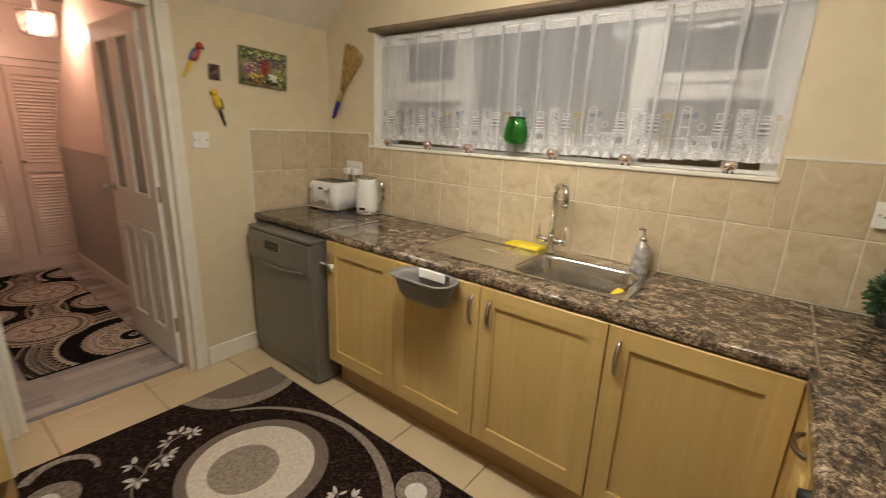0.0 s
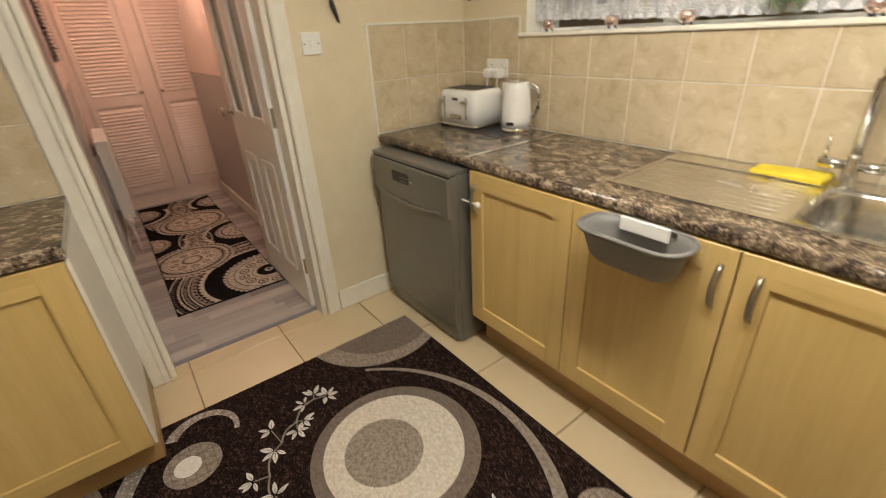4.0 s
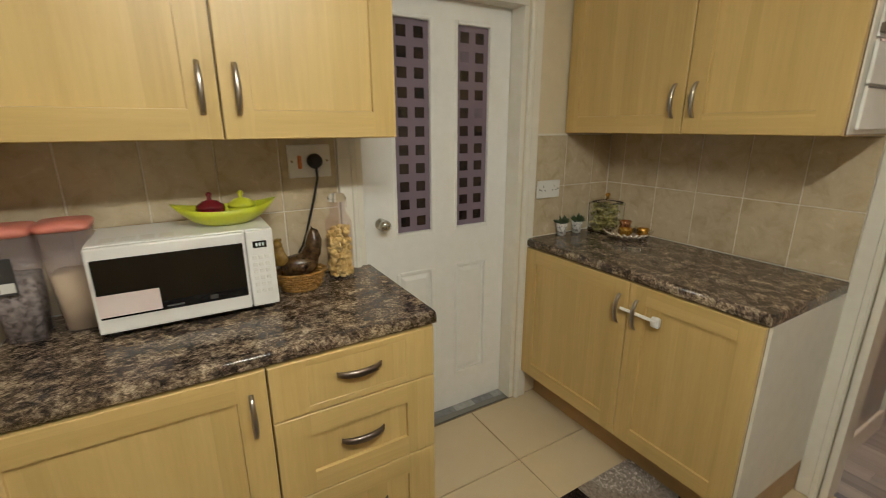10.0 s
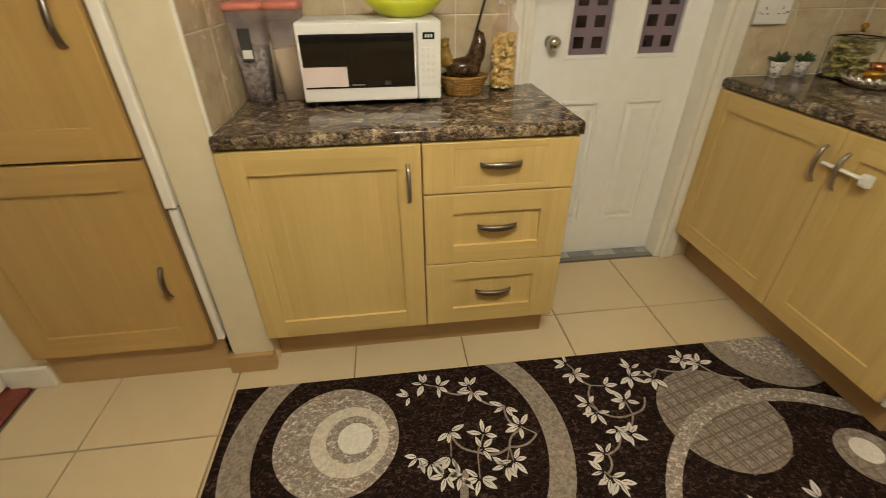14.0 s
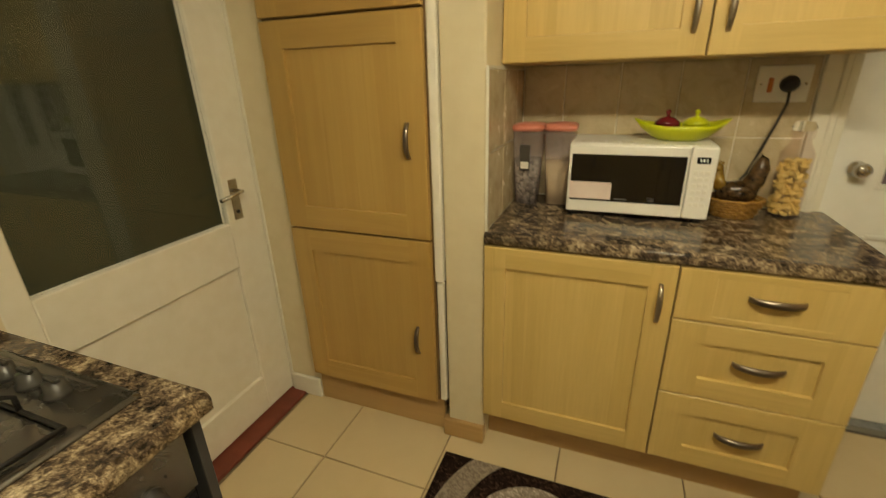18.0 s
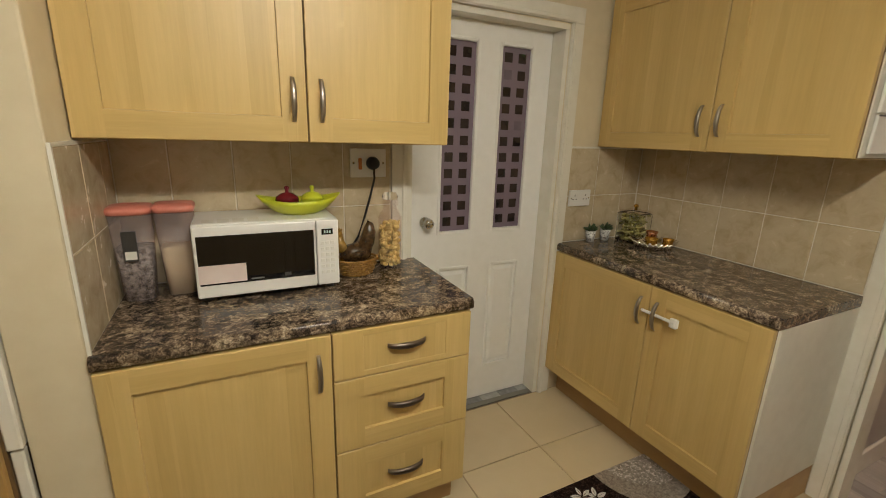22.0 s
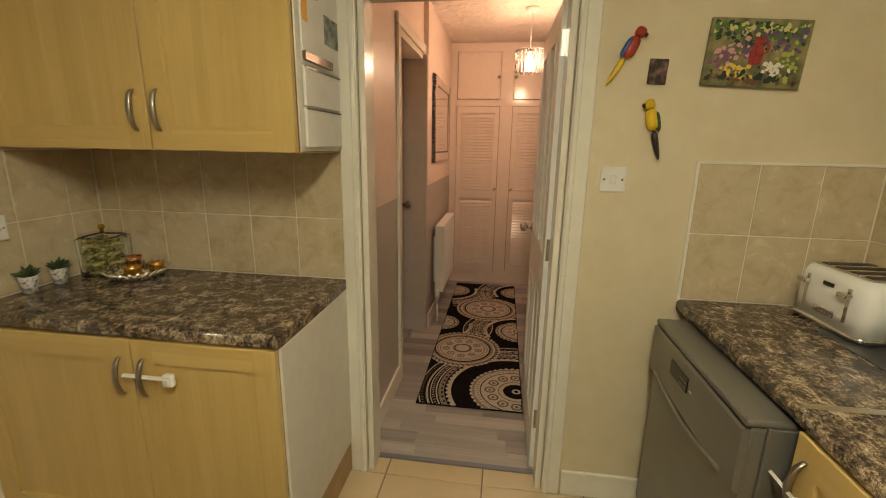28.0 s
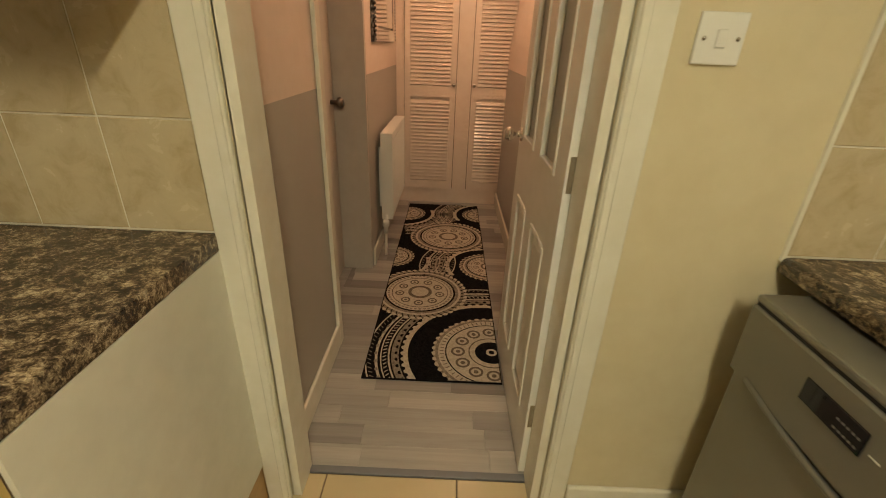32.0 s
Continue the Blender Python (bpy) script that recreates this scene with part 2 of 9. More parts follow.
M_HALLW = node_mat("pink_cream_hall_paint", (0.76, 0.62, 0.54), 0.35, build=mottled((0.74, 0.60, 0.515), (0.78, 0.645, 0.565), 14, 90, 0.12, 0.002))
M_HALLC = node_mat("hall_ceiling_texture", (0.80, 0.70, 0.62), 0.5, build=mottled((0.76, 0.66, 0.58), (0.83, 0.74, 0.66), 4, 11, 0.9, 0.04))
M_DADO = node_mat("grey_mauve_dado_paint", (0.42, 0.39, 0.355), 0.45, build=mottled((0.405, 0.375, 0.34), (0.44, 0.405, 0.37), 1.7, 120, 0.12, 0.002))
# pale gloss darkened to grey: the recess's shade is in the colour
M_SHADEW = node_mat("shaded_pale_gloss", (0.50, 0.445, 0.40), 0.4, build=mottled((0.48, 0.425, 0.38), (0.525, 0.47, 0.42), 12, 120, 0.06))
M_PINKW = node_mat("ivory_louvre_paint", (0.80, 0.685, 0.60), 0.17, build=mottled((0.78, 0.66, 0.575), (0.82, 0.71, 0.63), 16, 90, 0.04))
M_RED = node_mat("red_brown_sill_paint", (0.17, 0.035, 0.02), 0.5, build=mottled((0.13, 0.026, 0.015), (0.21, 0.05, 0.028), 8, 200, 0.3, 0.002))


def glass_mat(name, colour, rough=0.02, ior=1.45):
    m = node_mat(name, colour, rough)
    b = m.node_tree.nodes["Principled BSDF"]
    b.inputs["Transmission Weight"].default_value = 1.0
    b.inputs["IOR"].default_value = ior
    return m


M_GLASS = glass_mat("clear_glass", (0.97, 0.98, 0.97))
M_GREENG = glass_mat("green_glass", (0.10, 0.62, 0.08))


def part(name, bm, material, parent, label="", smooth=False):
    me = bpy.data.meshes.new(name)
    bm.to_mesh(me)
    bm.free()
    for m in (material if isinstance(material, (list, tuple)) else [material]):
        me.materials.append(m)
    if smooth:
        for p in me.polygons:
            p.use_smooth = True
    ob = new(name, me)
    if parent is not None:
        ob.parent = parent
    if label:
        ob["label"] = label
    return ob


def thing(name, m, label, category, group=""):
    ob = new(name)
    ob.empty_display_size = 0.1
    ob.matrix_world = m
    return tagged(ob, label, category, group)


def box(bm, x0, x1, y0, y1, z0, z1, bevel=0.0, mi=0, seg=1):
    vs = [bm.verts.new(p) for p in ((x0, y0, z0), (x1, y0, z0), (x1, y1, z0), (x0, y1, z0), (x0, y0, z1), (x1, y0, z1), (x1, y1, z1), (x0, y1, z1))]
    fs = [bm.faces.new([vs[i] for i in q]) for q in ((3, 2, 1, 0), (4, 5, 6, 7), (0, 1, 5, 4), (1, 2, 6, 5), (2, 3, 7, 6), (3, 0, 4, 7))]
    for f in fs:
        f.material_index = mi
    if bevel > 0:
        es = list({e for f in fs for e in f.edges})
        r = bmesh.ops.bevel(bm, geom=es, offset=bevel, segments=seg, profile=0.5, affect="EDGES")
        for f in r["faces"]:
            f.material_index = mi
    return bm


def boxes(*rows, bevel=0.0, seg=1):
    bm = bmesh.new()
    for r in rows:
        box(bm, *r[:6], bevel=bevel, seg=seg, mi=r[6] if len(r) > 6 else 0)
    return bm


def lathe(profile, n=28, bm=None, m=None, mi=0, cap=True):
    """Turns (radius, height) pairs about z."""
    bm = bm or bmesh.new()
    m = m or Matrix()
    rings = []
    for r, z in profile:
        if r < 1e-5:
            rings.append([bm.verts.new(m @ Vector((0, 0, z)))])
        else:
            rings.append([bm.verts.new(m @ Vector((r * math.cos(2 * math.pi * i / n), r * math.sin(2 * math.pi * i / n), z))) for i in range(n)])
    for a, b in zip(rings, rings[1:]):
        for i in range(n):
            j = (i + 1) % n
            if len(a) == 1 and len(b) > 1:
                f = bm.faces.new((a[0], b[j], b[i]))
            elif len(b) == 1 and len(a) > 1:
                f = bm.faces.new((a[i], a[j], b[0]))
            elif len(a) > 1:
                f = bm.faces.new((a[i], a[j], b[j], b[i]))
            else:
                continue
            f.smooth, f.material_index = True, mi
    if cap:
        for ring, flip in ((rings[0], True), (rings[-1], False)):
            if len(ring) > 1:
                f = bm.faces.new(list(reversed(ring)) if flip else ring)
                f.material_index = mi
    return bm


def tube(points, radius, n=8, bm=None, mi=0, closed=False, flat=1.0):
    """Sweeps a round section along points."""
    bm = bm or bmesh.new()
    pts = [Vector(p) for p in points]
    rings = []
    up = Vector((0, 0, 1))
    for i, p in enumerate(pts):
        a = pts[i - 1] if (i > 0 or closed) else p
        b = pts[(i + 1) % len(pts)] if (i < len(pts) - 1 or closed) else p
        d = (b - a).normalized()
        ref = up if abs(d.dot(up)) < 0.95 else Vector((1, 0, 0))
        s = d.cross(ref).normalized()
        u = s.cross(d).normalized()
        r = radius[i] if isinstance(radius, (list, tuple)) else radius
        rings.append([bm.verts.new(p + r * (math.cos(2 * math.pi * k / n) * s + flat * math.sin(2 * math.pi * k / n) * u)) for k in range(n)])
    pairs = list(zip(rings, rings[1:])) + ([(rings[-1], rings[0])] if closed else [])
    for a, b in pairs:
        for k in range(n):
            f = bm.faces.new((a[k], a[(k + 1) % n], b[(k + 1) % n], b[k]))
            f.smooth, f.material_index = True, mi
    if not closed:
        for ring in (rings[0], list(reversed(rings[-1]))):
            f = bm.faces.new(list(reversed(ring)))
            f.material_index = mi
    return bm


def prism(poly, z0, z1, bm=None, m=None, mi=0, bevel=0.0):
    """A flat outline (x, y), drawn out from z0 to z1."""
    bm = bm or bmesh.new()
    m = m or Matrix()
    lo = [bm.verts.new(m @ Vector((x, y, z0))) for x, y in poly]
    hi = [bm.verts.new(m @ Vector((x, y, z1))) for x, y in poly]
    fs = [bm.faces.new(list(reversed(lo))), bm.faces.new(hi)]
    n = len(poly)
    for i in range(n):
        fs.append(bm.faces.new((lo[i], lo[(i + 1) % n], hi[(i + 1) % n], hi[i])))
    for f in fs:
        f.material_index = mi
    if bevel:
        r = bmesh.ops.bevel(bm, geom=list(fs[1].edges), offset=bevel, segments=2, profile=0.5, affect="EDGES")
        for f in r["faces"]:
            f.material_index = mi
    return bm


def struct(name, bm, mats, label, category):
    return tagged(part(name, bm, mats, None), label, category, kind="structure")


# ---- structure: the kitchen ----
WX, EX, NY, SY, CZ = -2.57, 0.76, 1.97, -1.01, 2.42
DY0, DY1, DZ = 0.165, 0.935, 1.995      # hall doorway
PX0, PX1, PZ = -1.955, -1.125, 1.985    # glazed inner door
EY0, EY1, EZ = -0.495, 0.425, 2.03      # back door
WX0, WX1, WZ0, WZ1 = -2.12, -0.03, 1.327, 2.006  # window

struct("wall_west", boxes(
    (WX - 0.11, WX, SY - 0.13, DY0, 0, CZ), (WX - 0.11, WX, DY1, NY + 0.22, 0, CZ), (WX - 0.11, WX, DY0, DY1, DZ, CZ)),
    M_WALL, "cream painted plaster wall with an open doorway", "wall")
struct("wall_north", boxes(
    (WX, WX0, NY, NY + 0.22, 0, CZ), (WX1, EX + 0.2, NY, NY + 0.22, 0, CZ),
    (WX0, WX1, NY, NY + 0.22, 0, WZ0), (WX0, WX1, NY, NY + 0.22, WZ1, CZ)),
    M_WALL, "cream painted plaster wall with a wide window", "wall")
struct("wall_south", boxes(
    (WX, PX0, SY - 0.13, SY, 0, CZ), (PX1, EX + 0.2, SY - 0.13, SY, 0, CZ), (PX0, PX1, SY - 0.13, SY, PZ, CZ)),
    M_WALL, "cream painted plaster wall with a door opening", "wall")
struct("wall_east", boxes(
    (EX, EX + 0.2, EY1, NY, 0, CZ), (EX, EX + 0.2, SY, EY0, 0, CZ), (EX, EX + 0.2, EY0, EY1, EZ, CZ)),
    M_WALL, "cream painted plaster wall with the back door opening", "wall")
struct("wall_pier", boxes((-0.078, 0.068, SY, -0.47, 0, CZ), bevel=0.006, seg=2), M_WALL, "narrow cream painted wall pier beside the cupboard", "wall")
struct("ceiling", boxes((WX - 0.11, EX + 0.2, SY - 0.13, NY + 0.22, CZ, CZ + 0.12)), M_CEIL, "off-white swirl textured plaster ceiling", "ceiling")
# sloping soffit over the hall corner
slope = bmesh.new()
prism([(WX, 2.05), (-2.17, 2.419), (WX, 2.419)], -NY + 0.002, -1.10, slope, Matrix(((1, 0, 0, 0), (0, 0, -1, 0), (0, 1, 0, 0), (0, 0, 0, 1))))
bmesh.ops.recalc_face_normals(slope, faces=slope.faces)
struct("sloping_soffit", slope, M_CEIL, "white textured sloping soffit under the stairs", "ceiling")


def coving(name, a, b, inward):
    """A curved coving from a to b; inward points into the room."""
    bm = bmesh.new()
    n = 7
    rows = []
    for i in range(n + 1):
        th = math.pi / 2 * i / n
        rows.append((0.095 * (1 - math.sin(th)) if 0 < i < n else (0.095 if i == 0 else 0.0), CZ - 0.095 * (1 - math.cos(th))))
    rows = [(0.102, CZ - 0.0015), (0.102, CZ - 0.006)] + rows[1:-1] + [(0.006, CZ - 0.092), (0.006, CZ - 0.105), (0.0015, CZ - 0.105)]
    pa, pb, inn = Vector((*a, 0)), Vector((*b, 0)), Vector((*inward, 0))
    d = (pb - pa).normalized()
    prev = None
    for off, z in rows:
        cur = [bm.verts.new(pa + inn * off + d * off * cut0 + Vector((0, 0, z))) for cut0 in (1,)] + [bm.verts.new(pb + inn * off - d * off + Vector((0, 0, z)))]
        if prev:
            f = bm.faces.new((prev[0], prev[1], cur[1], cur[0]))
            f.smooth = True
        prev = cur
    bmesh.ops.recalc_face_normals(bm, faces=bm.faces)
    return struct(name, bm, M_COVE, "white plaster coving between wall and ceiling", "coving")


coving("trim_coving_south", (WX, SY), (EX, SY), (0, 1))
coving("trim_coving_west", (WX, SY), (WX, 1.10), (1, 0))
coving("trim_coving_north", (-2.2, NY), (EX, NY), (0, -1))
coving("trim_coving_east", (EX, SY), (EX, NY), (-1, 0))


def architrave(name, prof_m, w, h, aw=0.075, th=0.018, depth=0.11, lining=0.028):
    """A door surround in local x (width) and z; y = 0 is the wall's face, +y into the wall."""
    ob = thing(name, prof_m, "white gloss painted wooden door surround with moulded edge", "door frame")
    ob["kind"] = "structure"
    for nm, rows in (("architrave", [(-w / 2 - aw, -w / 2 - 0.004, 0, h + 0.004)]), ("architrave", [(w / 2 + 0.004, w / 2 + aw, 0, h + 0.004)]), ("architrave", [(-w / 2 - aw, w / 2 + aw, h + 0.004, h + aw)])):
        bm = bmesh.new()
        for x0, x1, z0, z1 in rows:
            box(bm, x0, x1, -th, 0.0, z0, z1, 0.004, seg=2)
            if x1 - x0 < 0.2:
                z1 -= 0.004
                inner = (x1 - 0.024, x1 - 0.004) if x0 < 0 else (x0 + 0.004, x0 + 0.024)
                box(bm, inner[0], inner[1], -th - 0.0062, -th + 0.002, z0, z1 + 0.004, 0.0045, seg=3)
            else:
                box(bm, x0 + aw - 0.020, x1 - aw + 0.020, -th - 0.0060, -th + 0.002, z0 + 0.004, z0 + 0.024, 0.0045, seg=3)
        part(nm, bm, M_GLOSS, ob)
    part("door_lining", boxes((-w / 2 - 0.004, -w / 2 + lining - 0.004, 0, depth, 0, h - lining + 0.003), (w / 2 - lining + 0.004, w / 2 + 0.004, 0, depth, 0, h - lining + 0.003), (-w / 2 - 0.003, w / 2 + 0.003, 0, depth, h - lining + 0.004, h + 0.003), bevel=0.001), M_GLOSS, ob)
    return ob


AW = pose(WX, (DY0 + DY1) / 2, 0, 0, 0, 90)        # local x -> +y, local y -> -x
hall_frame = architrave("door_frame_hall", AW, DY1 - DY0, DZ)
AS = pose((PX0 + PX1) / 2, SY, 0, 0, 0, 180)       # local y -> -y
glazed_frame = architrave("door_frame_glazed", AS, PX1 - PX0, PZ)
part("door_stop", boxes((-0.40, 0.40, 0.128, 0.140, 1.945, 1.985)), M_GLOSS, glazed_frame)

# floor bed, hall floor, hall walls
struct("floor", boxes((WX - 0.085, EX + 0.12, SY - 0.045, NY, -0.05, -0.006)), M_FGROUT, "brown grouted bed under cream ceramic floor tiles", "floor")
HX1 = -5.47
whl = thing("wall_hall_left", pose(0, 0, 0), "hall wall, pink-cream above a grey-mauve dado", "wall")
whl["kind"] = "structure"
part("upper_wall", boxes((-3.38, WX - 0.11, -0.07, 0.117, 1.155, CZ)), M_HALLW, whl)
part("dado", boxes((-3.38, WX - 0.11, -0.07, 0.117, 0, 1.155)), M_DADO, whl, "grey-mauve painted dado")
part("lintel", boxes((-4.15, -3.38, -0.07, 0.117, 2.06, CZ)), M_HALLW, whl)
part("upper_wall", boxes((HX1 - 0.05, -4.15, -0.07, 0.15, 1.155, CZ)), M_HALLW, whl)
part("dado", boxes((HX1 - 0.05, -4.151, -0.07, 0.15, 0, 1.155)), M_DADO, whl, "grey-mauve painted dado")
part("jamb_lining", boxes((-4.150, -4.118, -0.068, 0.1485, 0, 2.059)), M_SHADEW, whl, "pale jamb with its shade put into a grey colour")
rw = bmesh.new()
prism([(WX - 0.11, 0), (HX1, 0), (HX1, 1.155), (WX - 0.11, 1.155)], -1.12, -1.055, rw, Matrix(((1, 0, 0, 0), (0, 0, -1, 0), (0, 1, 0, 0), (0, 0, 0, 1))), mi=1)
prism([(WX - 0.11, 1.156), (HX1, 1.156), (HX1, 1.28), (-4.35, CZ), (WX - 0.11, CZ)], -1.12, -1.055, rw, Matrix(((1, 0, 0, 0), (0, 0, -1, 0), (0, 1, 0, 0), (0, 0, 0, 1))), mi=0)
bmesh.ops.recalc_face_normals(rw, faces=rw.faces)
struct("wall_hall_right", rw, [M_HALLW, M_DADO], "hall wall beside the stairs with a slanting upper edge and grey-mauve dado", "wall")
struct("wall_hall_end", boxes((HX1 - 0.12, HX1 - 0.04, -0.2, 2.0, 0, CZ)), M_HALLW, "pink-cream hall end wall behind the cupboard doors", "wall")
struct("wall_stairwell", boxes((HX1, WX - 0.11, 1.9, 1.96, 0, CZ)), M_HALLW, "pink-cream stairwell wall", "wall")
struct("ceiling_hall", boxes((HX1 - 0.12, WX - 0.11, -0.9, 2.0, CZ, CZ + 0.12)), M_HALLC, "stippled hall ceiling, warmly lit", "ceiling")
# room off the hall, closed and unlit
struct("wall_side_room", boxes((-4.6, -3.0, -0.85, -0.8, 0, CZ), (-3.05, -3.0, -0.8, -0.071, 0, CZ), (-4.6, -4.55, -0.8, -0.071, 0, CZ)), M_HALLW, "plain wall of the room off the hall", "wall")
# lobby behind the glazed door and the dark yard
struct("wall_lobby", boxes((-2.5, -0.6, -2.1, -2.04, 0, CZ), (-2.5, -2.44, -2.04, SY - 0.13, 0, CZ), (-0.66, -0.6, -2.04, SY - 0.13, 0, CZ), (-2.5, -0.6, -2.1, SY - 0.13, CZ, CZ + 0.06), (-2.5, -0.6, -2.1, SY - 0.13, -0.06, -0.004)), M_HALLW, "plain wall of the lobby behind the glazed door", "wall")
struct("ground", boxes((-30, 30, -30, 30, -0.30, -0.12)), node_mat("night_paving", (0.12, 0.115, 0.11), 0.9, build=mottled((0.09, 0.088, 0.085), (0.15, 0.145, 0.14), 2, 60, 0.3)), "dark paved ground outside", "ground")


def skirting(name, x0, x1, y0, y1, mat=None, h=0.115):
    return struct(name, boxes((x0, x1, y0, y1, 0, h), bevel=0.006, seg=2), mat or M_GLOSS, "white gloss painted skirting board", "skirting")


skirting("baseboard_west", WX + 0.001, WX + 0.017, DY1 + 0.08, 1.45)
skirting("baseboard_jamb", 0.712, 0.872, -0.492, -0.474, h=0.10)
skirting("baseboard_hall_left", -3.37, WX - 0.12, 0.118, 0.134)
skirting("baseboard_hall_left_far", HX1, -4.16, 0.151, 0.166)
skirting("baseboard_hall_right", HX1, WX - 0.2, 1.038, 1.054)
struct("wall_jamb", boxes((0.706, 0.872, SY, -0.493, 0, CZ)), M_WALL, "white painted wall between cupboard and back door", "wall")

# frame round the doorway off the hall, and its door
af = thing("door_frame_side", pose(-3.382, 0.117, 0), "white gloss painted frame of the recessed side door", "door frame")
af["kind"] = "structure"
part("architrave", boxes((-0.004, 0.052, 0.0005, 0.018, 0, 2.065), bevel=0.004, seg=2), M_GLOSS, af)
part("architrave", boxes((-0.768, 0.052, 0.0005, 0.018, 2.066, 2.125), bevel=0.004, seg=2), M_GLOSS, af)
part("jamb_lining", boxes((-0.030, -0.0045, -0.186, 0.0, 0, 2.058)), M_GLOSS, af)
part("head_lining", boxes((-0.735, -0.0305, -0.186, 0.0, 2.032, 2.0585)), M_GLOSS, af)
sd = thing("door_1", pose(-4.108, -0.062, 0), "closed ivory painted door recessed in the hall side wall", "door")
sd["kind"] = "structure"
# ivory leaf, coloured grey for the shade inside the recess
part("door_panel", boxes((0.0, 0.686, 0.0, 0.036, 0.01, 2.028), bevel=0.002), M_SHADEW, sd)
part("knob", lathe([(0.0, 0), (0.012, 0), (0.012, 0.03), (0.026, 0.04), (0.028, 0.055), (0.018, 0.066), (0, 0.068)], 16, m=pose(0.060, 0.036, 1.02, -90, 0, 0)), M_HANDLED, sd, "dark metal door knob", smooth=True)


# ---- cabinets ----
def bow_handle(name, parent, at, length=0.16, vertical=True, mat=None, stand=0.025, width=0.015):
    """A broad bow handle; local front is -y."""
    bm = bmesh.new()
    n = 14
    prev = None
    for i in range(n + 1):
        s = i / n
        a = (s - 0.5) * length
        d = stand * (1 - (2 * s - 1) ** 2) ** 0.62 + 0.001
        wd = width * (0.72 + 0.28 * math.sin(math.pi * s))
        th = 0.0045
        c = []
        for oy, ow in ((-d - th, -wd / 2), (-d - th * 1.25, 0), (-d - th, wd / 2), (-d + th, wd / 2), (-d + th, -wd / 2)):
            p = Vector((ow, min(oy, 0.0), a)) if vertical else Vector((a, min(oy, 0.0), ow))
            c.append(bm.verts.new(p + Vector(at)))
        if prev:
            for k in range(5):
                f = bm.faces.new((prev[k], prev[(k + 1) % 5], c[(k + 1) % 5], c[k]))
                f.smooth = True
        else:
            bm.faces.new(c)
        prev = c
    bm.faces.new(list(reversed(prev)))
    bmesh.ops.recalc_face_normals(bm, faces=bm.faces)
    return part(name, bm, mat or M_HANDLE, parent, "curved satin metal bow handle")


def shaker(bm, x0, x1, z0, z1, th=0.019, stile=0.072, rail=0.072, rec=0.0088):
    """A front in one piece: raised frame round a sunk panel; y from -th (front) to 0."""
    g, c, e = 0.0024, 0.0016, 0.0018
    x0, x1, z0, z1 = x0 + g, x1 - g, z0 + g, z1 - g
    f, p = -th, -th + rec
    xs, zs = (x0 + e, x0 + stile, x1 - stile, x1 - e), (z0 + e, z0 + rail, z1 - rail, z1 - e)
    v = {(i, k): bm.verts.new((xs[i], f, zs[k])) for i in range(4) for k in range(4)}
    q = {(i, k): bm.verts.new((xs[i] + (c if i == 1 else -c), p, zs[k] + (c if k == 1 else -c))) for i in (1, 2) for k in (1, 2)}
    o = [bm.verts.new(t) for t in ((x0, f + e, z0), (x1, f + e, z0), (x1, f + e, z1), (x0, f + e, z1))]
    w = [bm.verts.new(t) for t in ((x0, 0, z0), (x1, 0, z0), (x1, 0, z1), (x0, 0, z1))]

    def face(mi, *vs):
        bm.faces.new(vs).material_index = mi
    face(0, v[0, 0], v[1, 0], v[1, 1], v[1, 2], v[1, 3], v[0, 3])
    face(0, v[2, 0], v[3, 0], v[3, 3], v[2, 3], v[2, 2], v[2, 1])
    face(1, v[1, 0], v[2, 0], v[2, 1], v[1, 1])
    face(1, v[1, 2], v[2, 2], v[2, 3], v[1, 3])
    ring = ((1, 1), (2, 1), (2, 2), (1, 2))
    for n in range(4):
        a1, b1 = ring[n], ring[(n + 1) % 4]
        face(n % 2 == 0, v[a1], v[b1], q[b1], q[a1])
    face(0, *[q[r] for r in ring])
    outer = [[v[0, 0], v[1, 0], v[2, 0], v[3, 0]], [v[3, 0], v[3, 3]], [v[3, 3], v[2, 3], v[1, 3], v[0, 3]], [v[0, 3], v[0, 0]]]
    for n in range(4):
        face(n % 2 == 0, *outer[n], o[(n + 1) % 4], o[n])
        face(n % 2 == 0, o[n], o[(n + 1) % 4], w[(n + 1) % 4], w[n])
    face(0, *w)
    bmesh.ops.recalc_face_normals(bm, faces=bm.faces)


def cabinet_door(parent, x0, x1, z0, z1, handle=None, mats=None, stile=0.072, hl=0.126, hmat=None, label=""):
    bm = bmesh.new()
    shaker(bm, x0, x1, z0, z1, stile=stile, rail=stile)
    d = part("door", bm, mats or [M_WOOD, M_WOODH], parent, label)
    if handle:
        bow_handle("handle", d, (handle[0], -0.019, handle[1]), hl, True, hmat)
    return d


def drawer_front(parent, x0, x1, z0, z1):
    bm = bmesh.new()
    shaker(bm, x0, x1, z0, z1, stile=0.095, rail=0.068 if z1 - z0 > 0.2 else 0.020, rec=0.0095 if z1 - z0 > 0.2 else 0.0012)
    d = part("drawer", bm, [M_WOOD, M_WOODH], parent)
    bow_handle("handle", d, ((x0 + x1) / 2, -0.019, (z0 + z1) / 2 + 0.012), 0.132, False, M_HANDLED, width=0.019)
    return d


# carcass brown kept far darker than the fronts, painting shade into the door gaps
M_CARC = node_mat("gap_shade_brown", (0.16, 0.10, 0.045), 0.6, build=grain((24, 24, 1.6), (0.13, 0.08, 0.035), (0.16, 0.10, 0.045), (0.19, 0.12, 0.055)))


def carcass(parent, w, depth, z0, z1, mat=None, x0=0.0):
    return part("body", boxes((x0, x0 + w, 0.003, depth, z0, z1), bevel=0.001), mat or M_CARC, parent)


